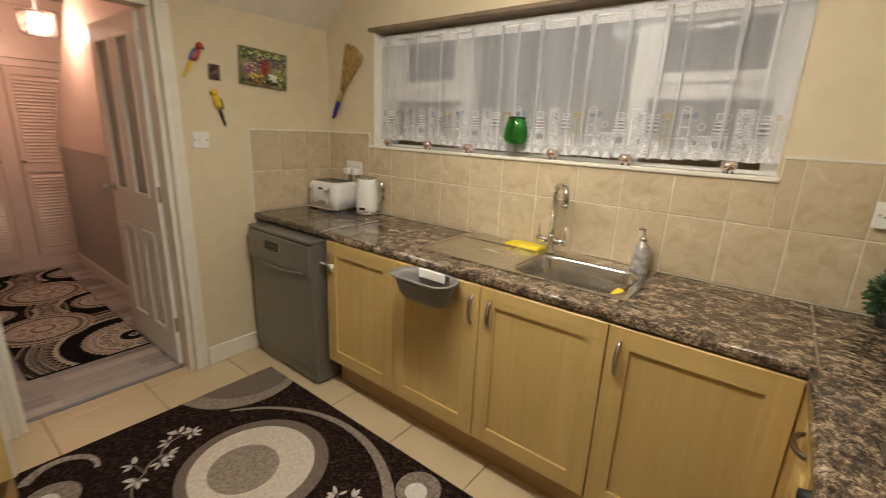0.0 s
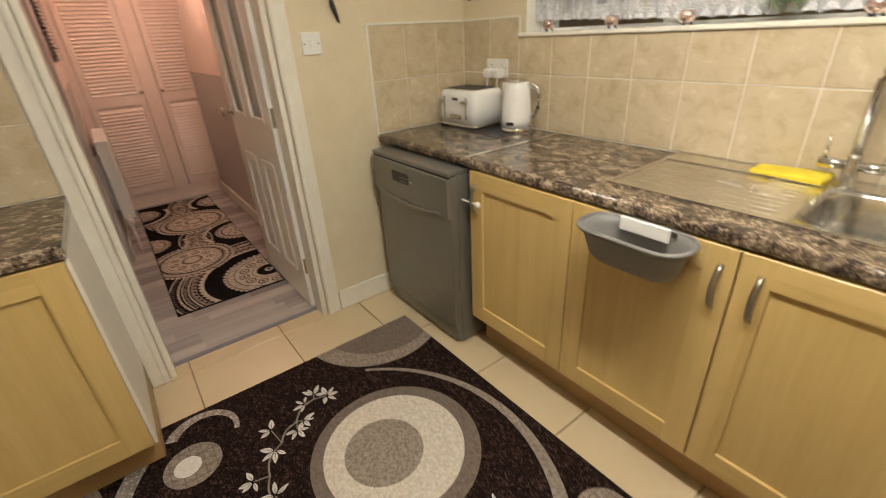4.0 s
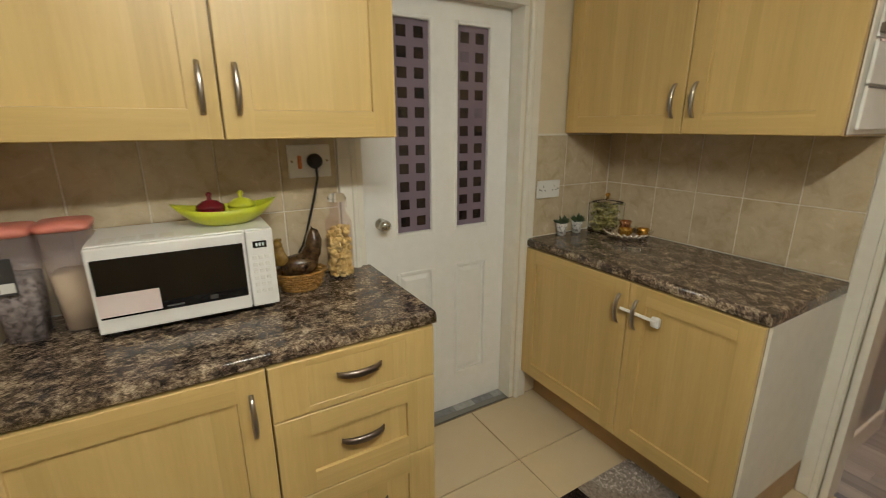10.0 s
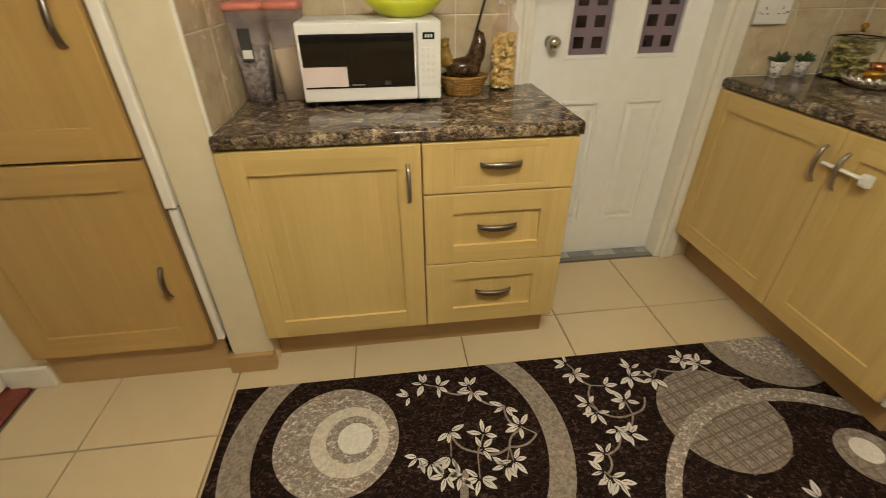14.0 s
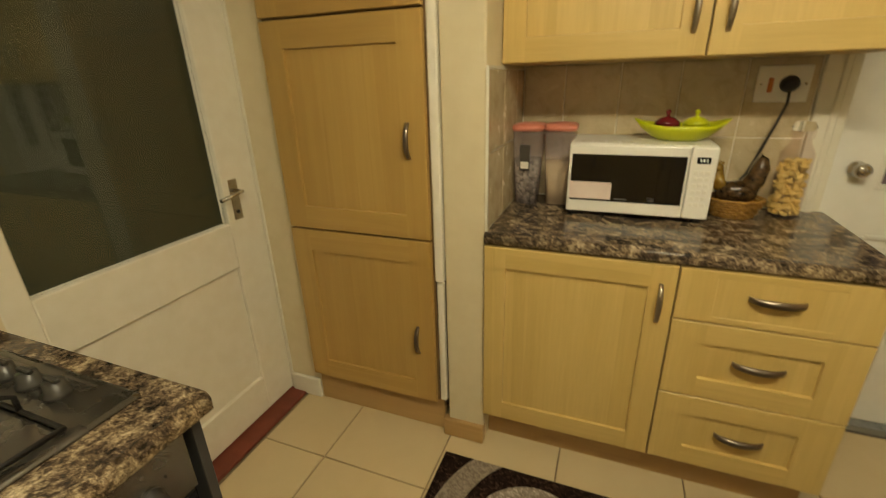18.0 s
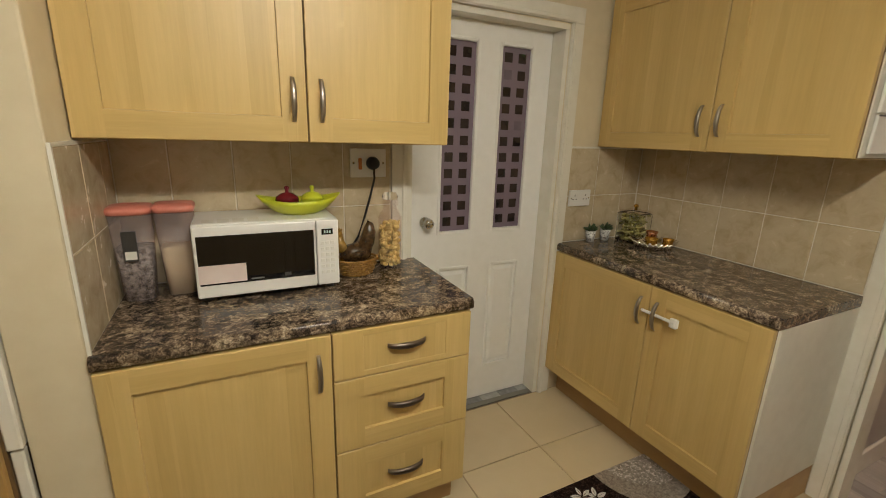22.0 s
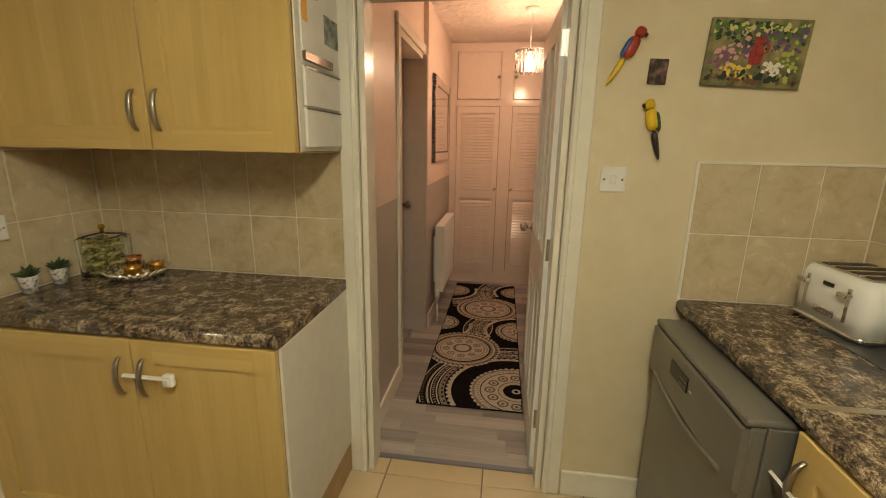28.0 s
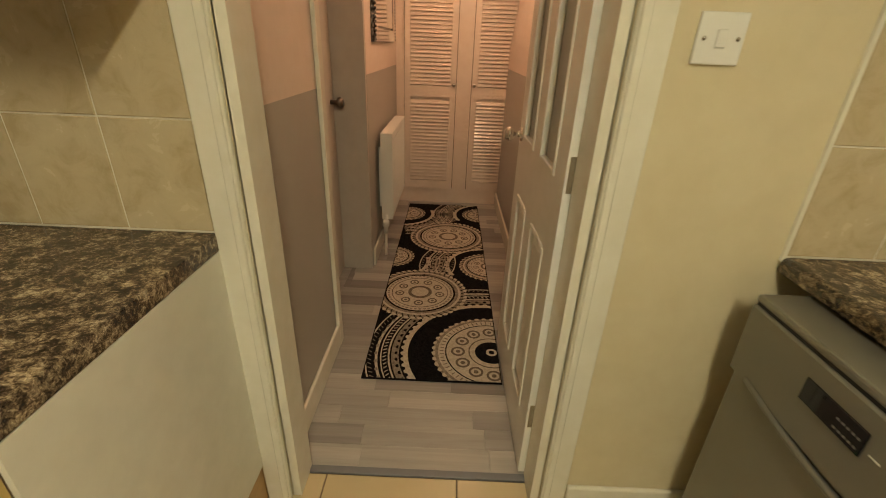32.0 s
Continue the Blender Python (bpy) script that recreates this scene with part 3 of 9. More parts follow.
def plinth(parent, x0, x1, setback=0.055, h=0.16, y1=None):
    return part("plinth", boxes((x0, x1, setback, setback + 0.016, 0.002, h - 0.002)), M_KICK, parent, "wooden plinth board")


def child_lock(m, label="white plastic child safety lock hooked across the handles"):
    ob = thing("cabinet_lock", m, label, "cabinet lock")
    part("bar", boxes((0.0, 0.15, -0.012, -0.004, -0.006, 0.006), (0.0, 0.15, -0.016, -0.004, -0.002, 0.002), bevel=0.0015), M_WHITE, ob)
    part("catch", boxes((0.14, 0.174, -0.022, 0.0, -0.020, 0.020), bevel=0.007, seg=2), M_WHITE, ob)
    part("button", boxes((0.149, 0.166, -0.026, -0.021, -0.010, 0.010), bevel=0.002), M_WHITE, ob)
    return ob


DB, DT = 0.165, 0.868      # door bottom and top
# south run: front faces +y, so local x runs from high x to low x
SFY = -0.465
def south(x):
    return pose(x, SFY, 0, 0, 0, 180)

su = thing("base_cabinet", south(-0.080), "beech-effect base cabinet with one shaker door below the microwave worktop", "kitchen cabinet")
carcass(su, 0.582, 0.53, DB, DT)
cabinet_door(su, 0, 0.582, DB, DT, (0.540, 0.745))
plinth(su, 0.0, 0.582, 0.075)
dr = thing("drawer_cabinet", south(-0.662), "beech-effect drawer cabinet with three drawers and bow handles", "kitchen cabinet")
carcass(dr, 0.484, 0.53, DB, DT)
part("end_panel", boxes((0.4845, 0.490, 0.0, 0.53, DB, DT)), M_WOOD, dr)
for a, b in ((0.701, DT), (0.437, 0.701), (DB, 0.437)):
    drawer_front(dr, 0, 0.486, a, b)
plinth(dr, 0.0, 0.484, 0.075)
part("end_plinth", boxes((0.468, 0.484, 0.092, 0.53, 0.002, 0.158)), M_KICK, dr)
ws = thing("wall_cabinet", pose(-0.080, -0.662, 0, 0, 0, 180), "beech-effect double wall cabinet above the microwave", "kitchen cabinet")
carcass(ws, 1.054, 0.335, 1.425, 2.117)
cabinet_door(ws, 0, 0.577, 1.421, 2.118, (0.536, 1.545))
cabinet_door(ws, 0.577, 1.054, 1.421, 2.118, (0.618, 1.545))
part("end_panel", boxes((1.0545, 1.059, 0.002, 0.335, 1.423, 2.118)), M_WOOD, ws)
part("underside", boxes((0.0, 1.054, 0.003, 0.335, 1.4215, 1.4245)), M_WOOD, ws)

# west run: front faces +x; local x runs to +y
WFX = -2.012
wu = thing("base_cabinet", pose(WFX, -0.995, 0, 0, 0, 90), "beech-effect double base cabinet beside the hall door, with white end panel", "kitchen cabinet")
carcass(wu, 1.078, 0.54, DB, DT)
cabinet_door(wu, 0, 0.608, DB, DT, (0.568, 0.745))
cabinet_door(wu, 0.608, 1.080, DB, DT, (0.648, 0.745))
plinth(wu, 0.0, 1.080, 0.085)
part("end_panel", boxes((1.0785, 1.088, 0.002, 0.545, 0.155, DT)), M_PANELW, wu, "plain white end panel")
part("end_plinth", boxes((1.065, 1.082, 0.102, 0.545, 0.002, 0.154)), M_KICK, wu)
ww = thing("wall_cabinet", pose(-2.226, -0.998, 0, 0, 0, 90), "beech-effect double wall cabinet with white side holding notes", "kitchen cabinet")
carcass(ww, 1.082, 0.339, 1.425, 2.126)
part("end_panel", boxes((1.0825, 1.087, 0.003, 0.338, 1.427, 2.126)), M_PANELW, ww, "white end panel")
part("underside", boxes((0.0, 1.082, 0.003, 0.338, 1.4215, 1.4245)), M_WOOD, ww)
cabinet_door(ww, 0, 0.594, 1.421, 2.127, (0.553, 1.545))
cabinet_door(ww, 0.594, 1.082, 1.421, 2.127, (0.634, 1.545))

# north run: front faces -y
NFY = 1.392
def north(x):
    return pose(x, NFY, 0)

n1 = thing("base_cabinet", north(-1.850), "beech-effect base cabinet door next to the dishwasher, with a child lock", "kitchen cabinet")
carcass(n1, 0.505, 0.54, DB, DT)
cabinet_door(n1, 0, 0.505, DB, DT, (0.042, 0.755))
plinth(n1, 0.0, 0.505, 0.07)
n2 = thing("sink_cabinet", north(-1.345), "beech-effect double sink cabinet below the draining board", "kitchen cabinet")
carcass(n2, 0.983, 0.54, DB, 0.70)
cabinet_door(n2, 0, 0.478, DB, DT, (0.444, 0.757))
cabinet_door(n2, 0.478, 0.983, DB, DT, (0.531, 0.757))
plinth(n2, 0.0, 0.983, 0.07)
n3 = thing("corner_cabinet", north(-0.362), "beech-effect corner base cabinet with one door", "kitchen cabinet")
carcass(n3, 0.90, 0.54, DB, DT)
cabinet_door(n3, 0, 0.507, DB, DT, (0.042, 0.757))
part("corner_post", boxes((0.508, 0.532, -0.012, 0.004, DB, DT), bevel=0.002), M_WOOD, n3)
plinth(n3, 0.0, 0.60, 0.07)

# east run: front faces -x
EFX = 0.185
ed = thing("drawer_cabinet", pose(EFX, 1.372, 0, 0, 0, -90), "slim beech-effect drawer cabinet between corner and oven", "kitchen cabinet")
carcass(ed, 0.262, 0.54, DB, DT)
part("filler", boxes((-0.012, 0.0, -0.016, 0.0, DB, DT)), M_WOOD, ed)
for a, b in ((0.640, DT), (0.405, 0.640), (DB, 0.405)):
    bm = bmesh.new()
    shaker(bm, 0.0, 0.262, a, b, stile=0.05, rail=0.04)
    d = part("drawer", bm, [M_WOOD, M_WOODH], ed)
    bow_handle("handle", d, (0.10, -0.019, (a + b) / 2 - 0.01), 0.115, False, M_HANDLED, width=0.017)
plinth(ed, -0.06, 0.262, 0.07)
ee = thing("end_panel", pose(EFX, 0.470, 0, 0, 0, -90), "dark grey end panel closing the oven housing", "panel")
part("board", boxes((0.0, 0.018, -0.018, 0.55, 0.002, DT), bevel=0.001), M_GREYD, ee)

# tall cupboard
tc = thing("tall_cupboard", pose(0.705, -0.463, 0, 0, 0, 180), "tall oak-effect fitted cupboard with three stacked doors", "cupboard")
carcass(tc, 0.60, 0.52, 0.165, 2.36)
cabinet_door(tc, 0, 0.596, 0.166, 0.858, (0.531, 0.452), [M_CUP, M_CUPH], stile=0.085, hl=0.115, hmat=M_HANDLED)
cabinet_door(tc, 0, 0.596, 0.862, 1.578, (0.534, 1.200), [M_CUP, M_CUPH], stile=0.085, hl=0.115, hmat=M_HANDLED)
cabinet_door(tc, 0, 0.596, 1.582, 2.330, (0.555, 1.98), [M_CUP, M_CUPH], stile=0.085, hl=0.115, hmat=M_HANDLED)
part("plinth", boxes((0, 0.612, 0.022, 0.040, 0.002, 0.166), bevel=0.002), M_KICK, tc, "painted plinth board")
part("top_infill", boxes((0.0, 0.60, 0.0, 0.02, 2.332, 2.419)), M_GLOSS, tc)
pt = thing("trim_batten", pose(0.0, 0, 0), "white painted timber batten between cupboard and pier, broken off low down", "trim")
pt["kind"] = "structure"
part("batten", boxes((0.072, 0.104, -0.492, -0.458, 0.70, 2.41), bevel=0.004), M_GLOSS, pt)
part("batten", boxes((0.076, 0.102, -0.492, -0.466, 0.165, 0.694), bevel=0.004), M_GLOSS, pt)
part("base_block", boxes((-0.080, 0.088, -0.490, -0.452, 0.002, 0.085), bevel=0.006, seg=2), M_KICK, pt, "bare wooden block at the foot of the pier")


# ---- worktops ----
def worktop_strip(bm, length, depth, th=0.04, r=0.016):
    """Along local x; rounded front edge at y = 0, top at z = 0."""
    prof = [(depth, 0.0), (r, 0.0)]
    for i in range(1, 7):
        a = math.pi / 2 * i / 6
        prof.append((r - r * math.sin(a), -r + r * math.cos(a)))
    for i in range(1, 5):
        a = math.pi / 2 * i / 4
        prof.append((0.012 - 0.012 * math.cos(a), -th + 0.012 - 0.012 * math.sin(a)))
    prof.append((depth, -th))
    lo = [bm.verts.new((0, y, z)) for y, z in prof]
    hi = [bm.verts.new((length, y, z)) for y, z in prof]
    for i in range(len(prof)):
        j = (i + 1) % len(prof)
        f = bm.faces.new((lo[i], lo[j], hi[j], hi[i]))
        f.smooth = 1 <= i < len(prof) - 2
    bm.faces.new(list(reversed(lo)))
    bm.faces.new(hi)
    bmesh.ops.recalc_face_normals(bm, faces=bm.faces)
    return bm


def worktop(name, m, length, depth, label):
    ob = thing(name, m, label, "worktop")
    part("top", worktop_strip(bmesh.new(), length, depth), M_TOP, ob)
    part("end_strip", boxes((length, length + 0.0012, 0.012, depth - 0.002, -0.037, -0.003)), M_TOP, ob, "laminate edging strip on the cut end")
    return ob


WZ = 0.91
worktop("worktop", pose(-0.0795, -0.448, WZ, 0, 0, 180), 1.078, 0.554, "dark brown marbled laminate worktop under the microwave")
worktop("worktop", pose(-1.994, -1.0, WZ, 0, 0, 90), 1.092, 0.568, "dark brown marbled laminate worktop with tray and jar")
# north worktop with a hole for the sink bowl
SKX0, SKX1, SKY0, SKY1 = -0.832, -0.378, 1.505, 1.855
nt_ob = thing("worktop", pose(-2.562, 1.374, WZ), "dark brown marbled laminate worktop holding the sink", "worktop")
L0 = 2.562
part("top", worktop_strip(bmesh.new(), L0 + SKX0, 0.586), M_TOP, nt_ob)
bm = worktop_strip(bmesh.new(), 0.75 - SKX1, 0.586)
bmesh.ops.translate(bm, verts=bm.verts, vec=(L0 + SKX1, 0, 0))
part("top", bm, M_TOP, nt_ob)
bm = worktop_strip(bmesh.new(), SKX1 - SKX0, SKY0 - 1.374)
bmesh.ops.translate(bm, verts=bm.verts, vec=(L0 + SKX0, 0, 0))
part("top", bm, M_TOP, nt_ob)
part("top", boxes((L0 + SKX0, L0 + SKX1, SKY1 - 1.374, 0.586, -0.04, 0)), M_TOP, nt_ob)
ET0 = 0.442
et = thing("worktop", pose(0.138, 1.376, WZ, 0, 0, -90), "dark brown marbled laminate worktop round the gas hob", "worktop")
part("top", worktop_strip(bmesh.new(), 1.376 - ET0, 0.614), M_TOP, et)
part("joint_strip", boxes((-0.56, -0.004, 0.016, 0.022, 0.0005, 0.002)), M_STEEL, et, "thin metal strip over the worktop joint")
part("joint_strip", boxes((0.678, 0.700, 0.012, 0.585, 0.0005, 0.003)), M_STEEL, nt_ob, "thin metal strip over the worktop joint")

# ---- doors ----
M_PURPLE = node_mat("purple_frosted_film", (0.20, 0.15, 0.19), 0.35, build=mottled((0.185, 0.14, 0.178), (0.215, 0.165, 0.205), 4, 250, 0.05))
M_PANE_D = node_mat("dark_clear_square", (0.012, 0.009, 0.010), 0.06, build=mottled((0.008, 0.006, 0.007), (0.05, 0.032, 0.026), 9, 60, 0.0))
M_PANE_P = node_mat("pale_film_square", (0.15, 0.115, 0.15), 0.3, build=mottled((0.12, 0.095, 0.12), (0.17, 0.13, 0.165), 20, 200, 0.0))
M_FROST = node_mat("frosted_glass", (0.42, 0.41, 0.37), 0.3, build=mottled((0.38, 0.37, 0.33), (0.46, 0.45, 0.41), 5, 160, 0.35, 0.002))


def panel_door(name, m, w, label, glass, h=1.965, th=0.038, squares=False, hinge=False, knob_x=None):
    """A moulded door, local x 0..w, face at y = 0 looking to -y, two lights above two panels."""
    ob = thing(name, m, label, "door")
    ob["kind"] = "structure"
    st, mid, st2 = (0.172, 0.122, 0.110) if squares else (0.112, 0.118, 0.112)
    gw = (w - st - st2 - mid) / 2
    g0, g1, p0, p1 = (0.988, 1.880, 0.200, 0.805) if squares else (1.02, 1.865, 0.20, 0.80)
    rows = [(0, st), (st + gw, st + gw + mid), (w - st2, w)]
    bm = bmesh.new()
    for a, b in rows:
        box(bm, a, b, 0, th, 0.010, h)
    for a, b in ((st, st + gw), (st + gw + mid, w - st2)):
        box(bm, a, b, 0, th, 0.010, p0)
        box(bm, a, b, 0, th, p1, g0)
        box(bm, a, b, 0, th, g1, h)
        box(bm, a, b, 0.013, th - 0.013, p0, p1)
    bmesh.ops.remove_doubles(bm, verts=bm.verts, dist=0.0002)
    part("door_leaf", bm, M_DOORW, ob)
    for a, b in ((st, st + gw), (st + gw + mid, w - st2)):
        for sgn, y in ((1, 0.013), (-1, th - 0.013)):
            fp = bmesh.new()
            vs = [fp.verts.new((x, y, z)) for x, z in ((a + 0.02, p0 + 0.02), (b - 0.02, p0 + 0.02), (b - 0.02, p1 - 0.02), (a + 0.02, p1 - 0.02))]
            ve = [fp.verts.new((x, y - sgn * 0.010, z)) for x, z in ((a + 0.040, p0 + 0.040), (b - 0.040, p0 + 0.040), (b - 0.040, p1 - 0.040), (a + 0.040, p1 - 0.040))]
            fp.faces.new(ve)
            for i in range(4):
                fp.faces.new((vs[i], vs[(i + 1) % 4], ve[(i + 1) % 4], ve[i]))
            bmesh.ops.recalc_face_normals(fp, faces=fp.faces)
            part("raised_panel", fp, M_DOORW, ob)
            fr = bmesh.new()
            for x0, x1, z0, z1 in ((a - 0.006, a + 0.012, p0, p1), (b - 0.012, b + 0.006, p0, p1), (a + 0.012, b - 0.012, p0 - 0.006, p0 + 0.012), (a + 0.012, b - 0.012, p1 - 0.012, p1 + 0.006)):
                y0 = (-0.004, 0.013) if sgn > 0 else (th - 0.013, th + 0.004)
                box(fr, x0, x1, y0[0], y0[1], z0, z1, 0.003)
            part("moulding", fr, M_DOORW, ob)
        pane = part("pane", boxes((a, b, th / 2 - 0.003, th / 2 + 0.003, g0, g1)), glass, ob)
        for sgn in (1, -1):
            bd = bmesh.new()
            for x0, x1, z0, z1 in ((a - 0.008, a + 0.008, g0 - 0.008, g1 + 0.008), (b - 0.008, b + 0.008, g0 - 0.008, g1 + 0.008), (a + 0.008, b - 0.008, g0 - 0.008, g0 + 0.008), (a + 0.008, b - 0.008, g1 - 0.008, g1 + 0.008)):
                y0 = (-0.004, th / 2 - 0.003) if sgn > 0 else (th / 2 + 0.003, th + 0.004)
                box(bd, x0, x1, y0[0], y0[1], z0, z1, 0.003)
            part("glazing_bead", bd, M_DOORW, ob)
        if squares:
            n = 11
            s0 = 0.044
            pitch = (g1 - g0 - 0.03) / n
            for r in range(n):
                for c in range(2):
                    cx = a + (b - a) * (0.285 + 0.43 * c)
                    cz = g0 + 0.015 + pitch * (r + 0.5)
                    pale = random.random() < (0.22 if r > 1 else 0.05)
                    part("square", boxes((cx - s0 / 2, cx + s0 / 2, th / 2 - 0.0045, th / 2 - 0.0032, cz - s0 / 2, cz + s0 / 2)), M_PANE_P if pale else M_PANE_D, ob)
    if knob_x is not None:
        for sgn, y in ((1, 0.0), (-1, th)):
            part("knob", lathe([(0.0, 0), (0.026, 0), (0.026, 0.005), (0.011, 0.008), (0.010, 0.028), (0.020, 0.034), (0.027, 0.046), (0.024, 0.060), (0.012, 0.067), (0, 0.068)], 20, m=pose(knob_x, y, 1.05 if squares else 1.02, 90 if sgn > 0 else -90, 0, 0)), M_CHROME, ob, "polished chrome door knob")
    if hinge:
        for z in (0.22, 1.0, 1.78):
            part("hinge", boxes((-0.0025, 0.0, 0.004, th - 0.006, z, z + 0.09)), M_STEEL, ob, "steel butt hinge")
    return ob


# local x runs from high world x to low, face towards +y
panel_door("door_2", pose(PX1 - 0.028, SY - 0.088, 0, 0, 0, 180), PX1 - PX0 - 0.056, "closed white moulded door with purple film squares in two panes", M_PURPLE, squares=True, knob_x=0.098)
th2 = struct("trim_threshold_lobby", boxes((PX0, PX1, SY - 0.14, SY - 0.012, -0.005, 0.0022)), M_GREYM, "grey and white mosaic vinyl strip at the door", "threshold")


def mosaic_build(nt, b):
    oi = nt.nodes.new("ShaderNodeObjectInfo")
    c = ramp(nt, oi.outputs["Random"], [(0.0, (0.10, 0.105, 0.115)), (0.3, (0.20, 0.21, 0.22)), (0.6, (0.46, 0.46, 0.45)), (1.0, (0.66, 0.65, 0.62))])
    c = mix(nt, 0.4, c, ramp(nt, noise_tex(nt, shifted(nt, coords(nt)), 30, 5, 0.6), [(0.3, (0.14, 0.14, 0.15)), (0.7, (0.5, 0.5, 0.49))]))
    nt.links.new(c, b.inputs["Base Color"])


M_MOSAIC = node_mat("grey_vinyl_mosaic", (0.25, 0.26, 0.27), 0.4, build=mosaic_build)
rgm = random.Random(14)
mx = PX0
while mx < PX1 - 0.01:
    ml = min(rgm.uniform(0.085, 0.14), PX1 - mx)
    part("mosaic_tile", boxes((mx + 0.001, mx + ml - 0.001, SY - 0.138, SY - 0.046, 0.0022, 0.0034)), M_MOSAIC, th2)
    mx += ml
# open hall door, hinged by the kitchen
panel_door("door_3", pose(WX - 0.116, 0.930, 0, 0, 0, 180.6), 0.715, "white panelled hall door standing open, with two obscured glass panes", M_FROST, hinge=True, knob_x=0.66)
struct("trim_threshold_hall", boxes((WX - 0.11, WX - 0.083, DY0, DY1, -0.004, 0.006), bevel=0.002), node_mat("grey_threshold_bar", (0.20, 0.20, 0.22), 0.5), "dark grey threshold bar between tiles and laminate", "threshold")

# back door, single large pane over a panel
bd_ob = thing("door_4", pose(0.88, EY1 - 0.012, 0, 0, 0, -90), "closed white painted back door with a large dark glass pane", "door")
bd_ob["kind"] = "structure"
BW = EY1 - EY0 - 0.024
part("stile", boxes((0, 0.097, 0, 0.042, 0.02, 2.01), bevel=0.003), M_GLOSS, bd_ob)
part("stile", boxes((BW - 0.161, BW, 0, 0.042, 0.02, 2.01), bevel=0.003), M_GLOSS, bd_ob)
part("top_rail", boxes((0.097, BW - 0.161, 0, 0.042, 1.892, 2.01), bevel=0.003), M_GLOSS, bd_ob)
part("lock_rail", boxes((0.097, BW - 0.161, 0, 0.042, 0.712, 0.892), bevel=0.003), M_GLOSS, bd_ob)
part("bottom_rail", boxes((0.097, BW - 0.161, 0, 0.042, 0.02, 0.188), bevel=0.003), M_GLOSS, bd_ob)
part("flat_panel", boxes((0.097, BW - 0.161, 0.016, 0.03, 0.188, 0.712)), M_GLOSS, bd_ob)
part("pane", boxes((0.097, BW - 0.161, 0.020, 0.026, 0.892, 1.892)), M_GLASS, bd_ob, "dark reflecting window glass").visible_shadow = False
part("lock_plate", boxes((BW - 0.135, BW - 0.094, -0.004, 0.0, 0.900, 1.055), bevel=0.0015), M_STEEL, bd_ob)
part("lever", tube([(BW - 0.114, -0.002, 1.012), (BW - 0.114, -0.045, 1.012), (BW - 0.14, -0.05, 1.010), (BW - 0.22, -0.048, 1.000)], 0.0075, 8), M_CHROME, bd_ob)
part("keyhole", lathe([(0.0, 0), (0.007, 0), (0.007, 0.003), (0, 0.003)], 12, m=pose(BW - 0.114, -0.004, 0.93, 90, 0, 0)), M_BLACK, bd_ob)
fr = thing("door_frame_back", pose(0, 0, 0), "white gloss painted back door frame", "door frame")
fr["kind"] = "structure"
part("jamb", boxes((0.775, 0.955, EY1 - 0.010, EY1 + 0.004, 0, EZ), (0.742, 0.759, EY1 + 0.005, EY1 + 0.032, 0.945, EZ + 0.05)), M_GLOSS, fr)
part("jamb", boxes((0.872, 0.955, EY0 - 0.004, EY0 + 0.010, 0, EZ)), M_GLOSS, fr)
part("head", boxes((0.745, 0.955, EY0, EY1, EZ - 0.018, EZ + 0.004), (0.742, 0.759, EY0, EY1 + 0.032, EZ + 0.005, EZ + 0.055)), M_GLOSS, fr)
struct("trim_back_sill", boxes((0.80, 0.96, EY0, EY1, -0.004, 0.012), bevel=0.004), M_RED, "red-brown painted door sill, worn", "sill")

# ---- window ----
win = thing("window_1", pose(0, 0, 0), "wide white window, dark outside at night", "window")
win["kind"] = "structure"
FY0, FY1 = NY + 0.105, NY + 0.165
part("window_frame", boxes((WX0, WX1, FY0, FY1, WZ0 + 0.012, WZ0 + 0.026), (WX0, WX1, FY0, FY1, WZ1 - 0.06, WZ1), (WX0, WX0 + 0.06, FY0, FY1, WZ0 + 0.026, WZ1 - 0.06), (WX1 - 0.06, WX1, FY0, FY1, WZ0 + 0.026, WZ1 - 0.06)), M_WHITE, win)
M0, M1 = -1.484, -0.575
for x in (M0, M1):
    part("mullion", boxes((x - 0.04, x + 0.04, FY0, FY1, WZ0 + 0.026, WZ1 - 0.06), bevel=0.004), M_WHITE, win)
for a, b, e0 in ((WX0 + 0.06, M0 - 0.04, 0.13), (M1 + 0.04, WX1 - 0.06, 0.045)):
    part("transom", boxes((a, b, FY0, FY1, 1.615, 1.68), bevel=0.004), M_WHITE, win)
    part("casement", boxes((a, b, FY0 - 0.015, FY0, 1.68, 1.72), (a, b, FY0 - 0.015, FY0, 1.908, 1.944), (a, a + e0, FY0 - 0.015, FY0, 1.72, 1.908), (b - 0.045, b, FY0 - 0.015, FY0, 1.72, 1.908), bevel=0.003), M_WHITE, win, "white top-hung casement")
for a, b in ((WX0 + 0.06, M0 - 0.04), (M0 + 0.04, M1 - 0.04), (M1 + 0.04, WX1 - 0.06)):
    part("pane", boxes((a, b, FY0 + 0.025, FY0 + 0.031, WZ0 + 0.026, WZ1 - 0.06)), M_GLASS, win).visible_shadow = False
part("window_sill", boxes((WX0 - 0.035, WX1 + 0.012, NY - 0.018, FY0, WZ0 - 0.004, WZ0 + 0.014), bevel=0.004), M_GLOSS, win, "white painted sill board")
part("reveal", boxes((WX0, WX0 + 0.004, NY, FY0, WZ0 + 0.014, WZ1 - 0.004), (WX1 - 0.004, WX1, NY - 0.006, FY0, WZ0 + 0.014, WZ1 - 0.004)), M_GLOSS, win)
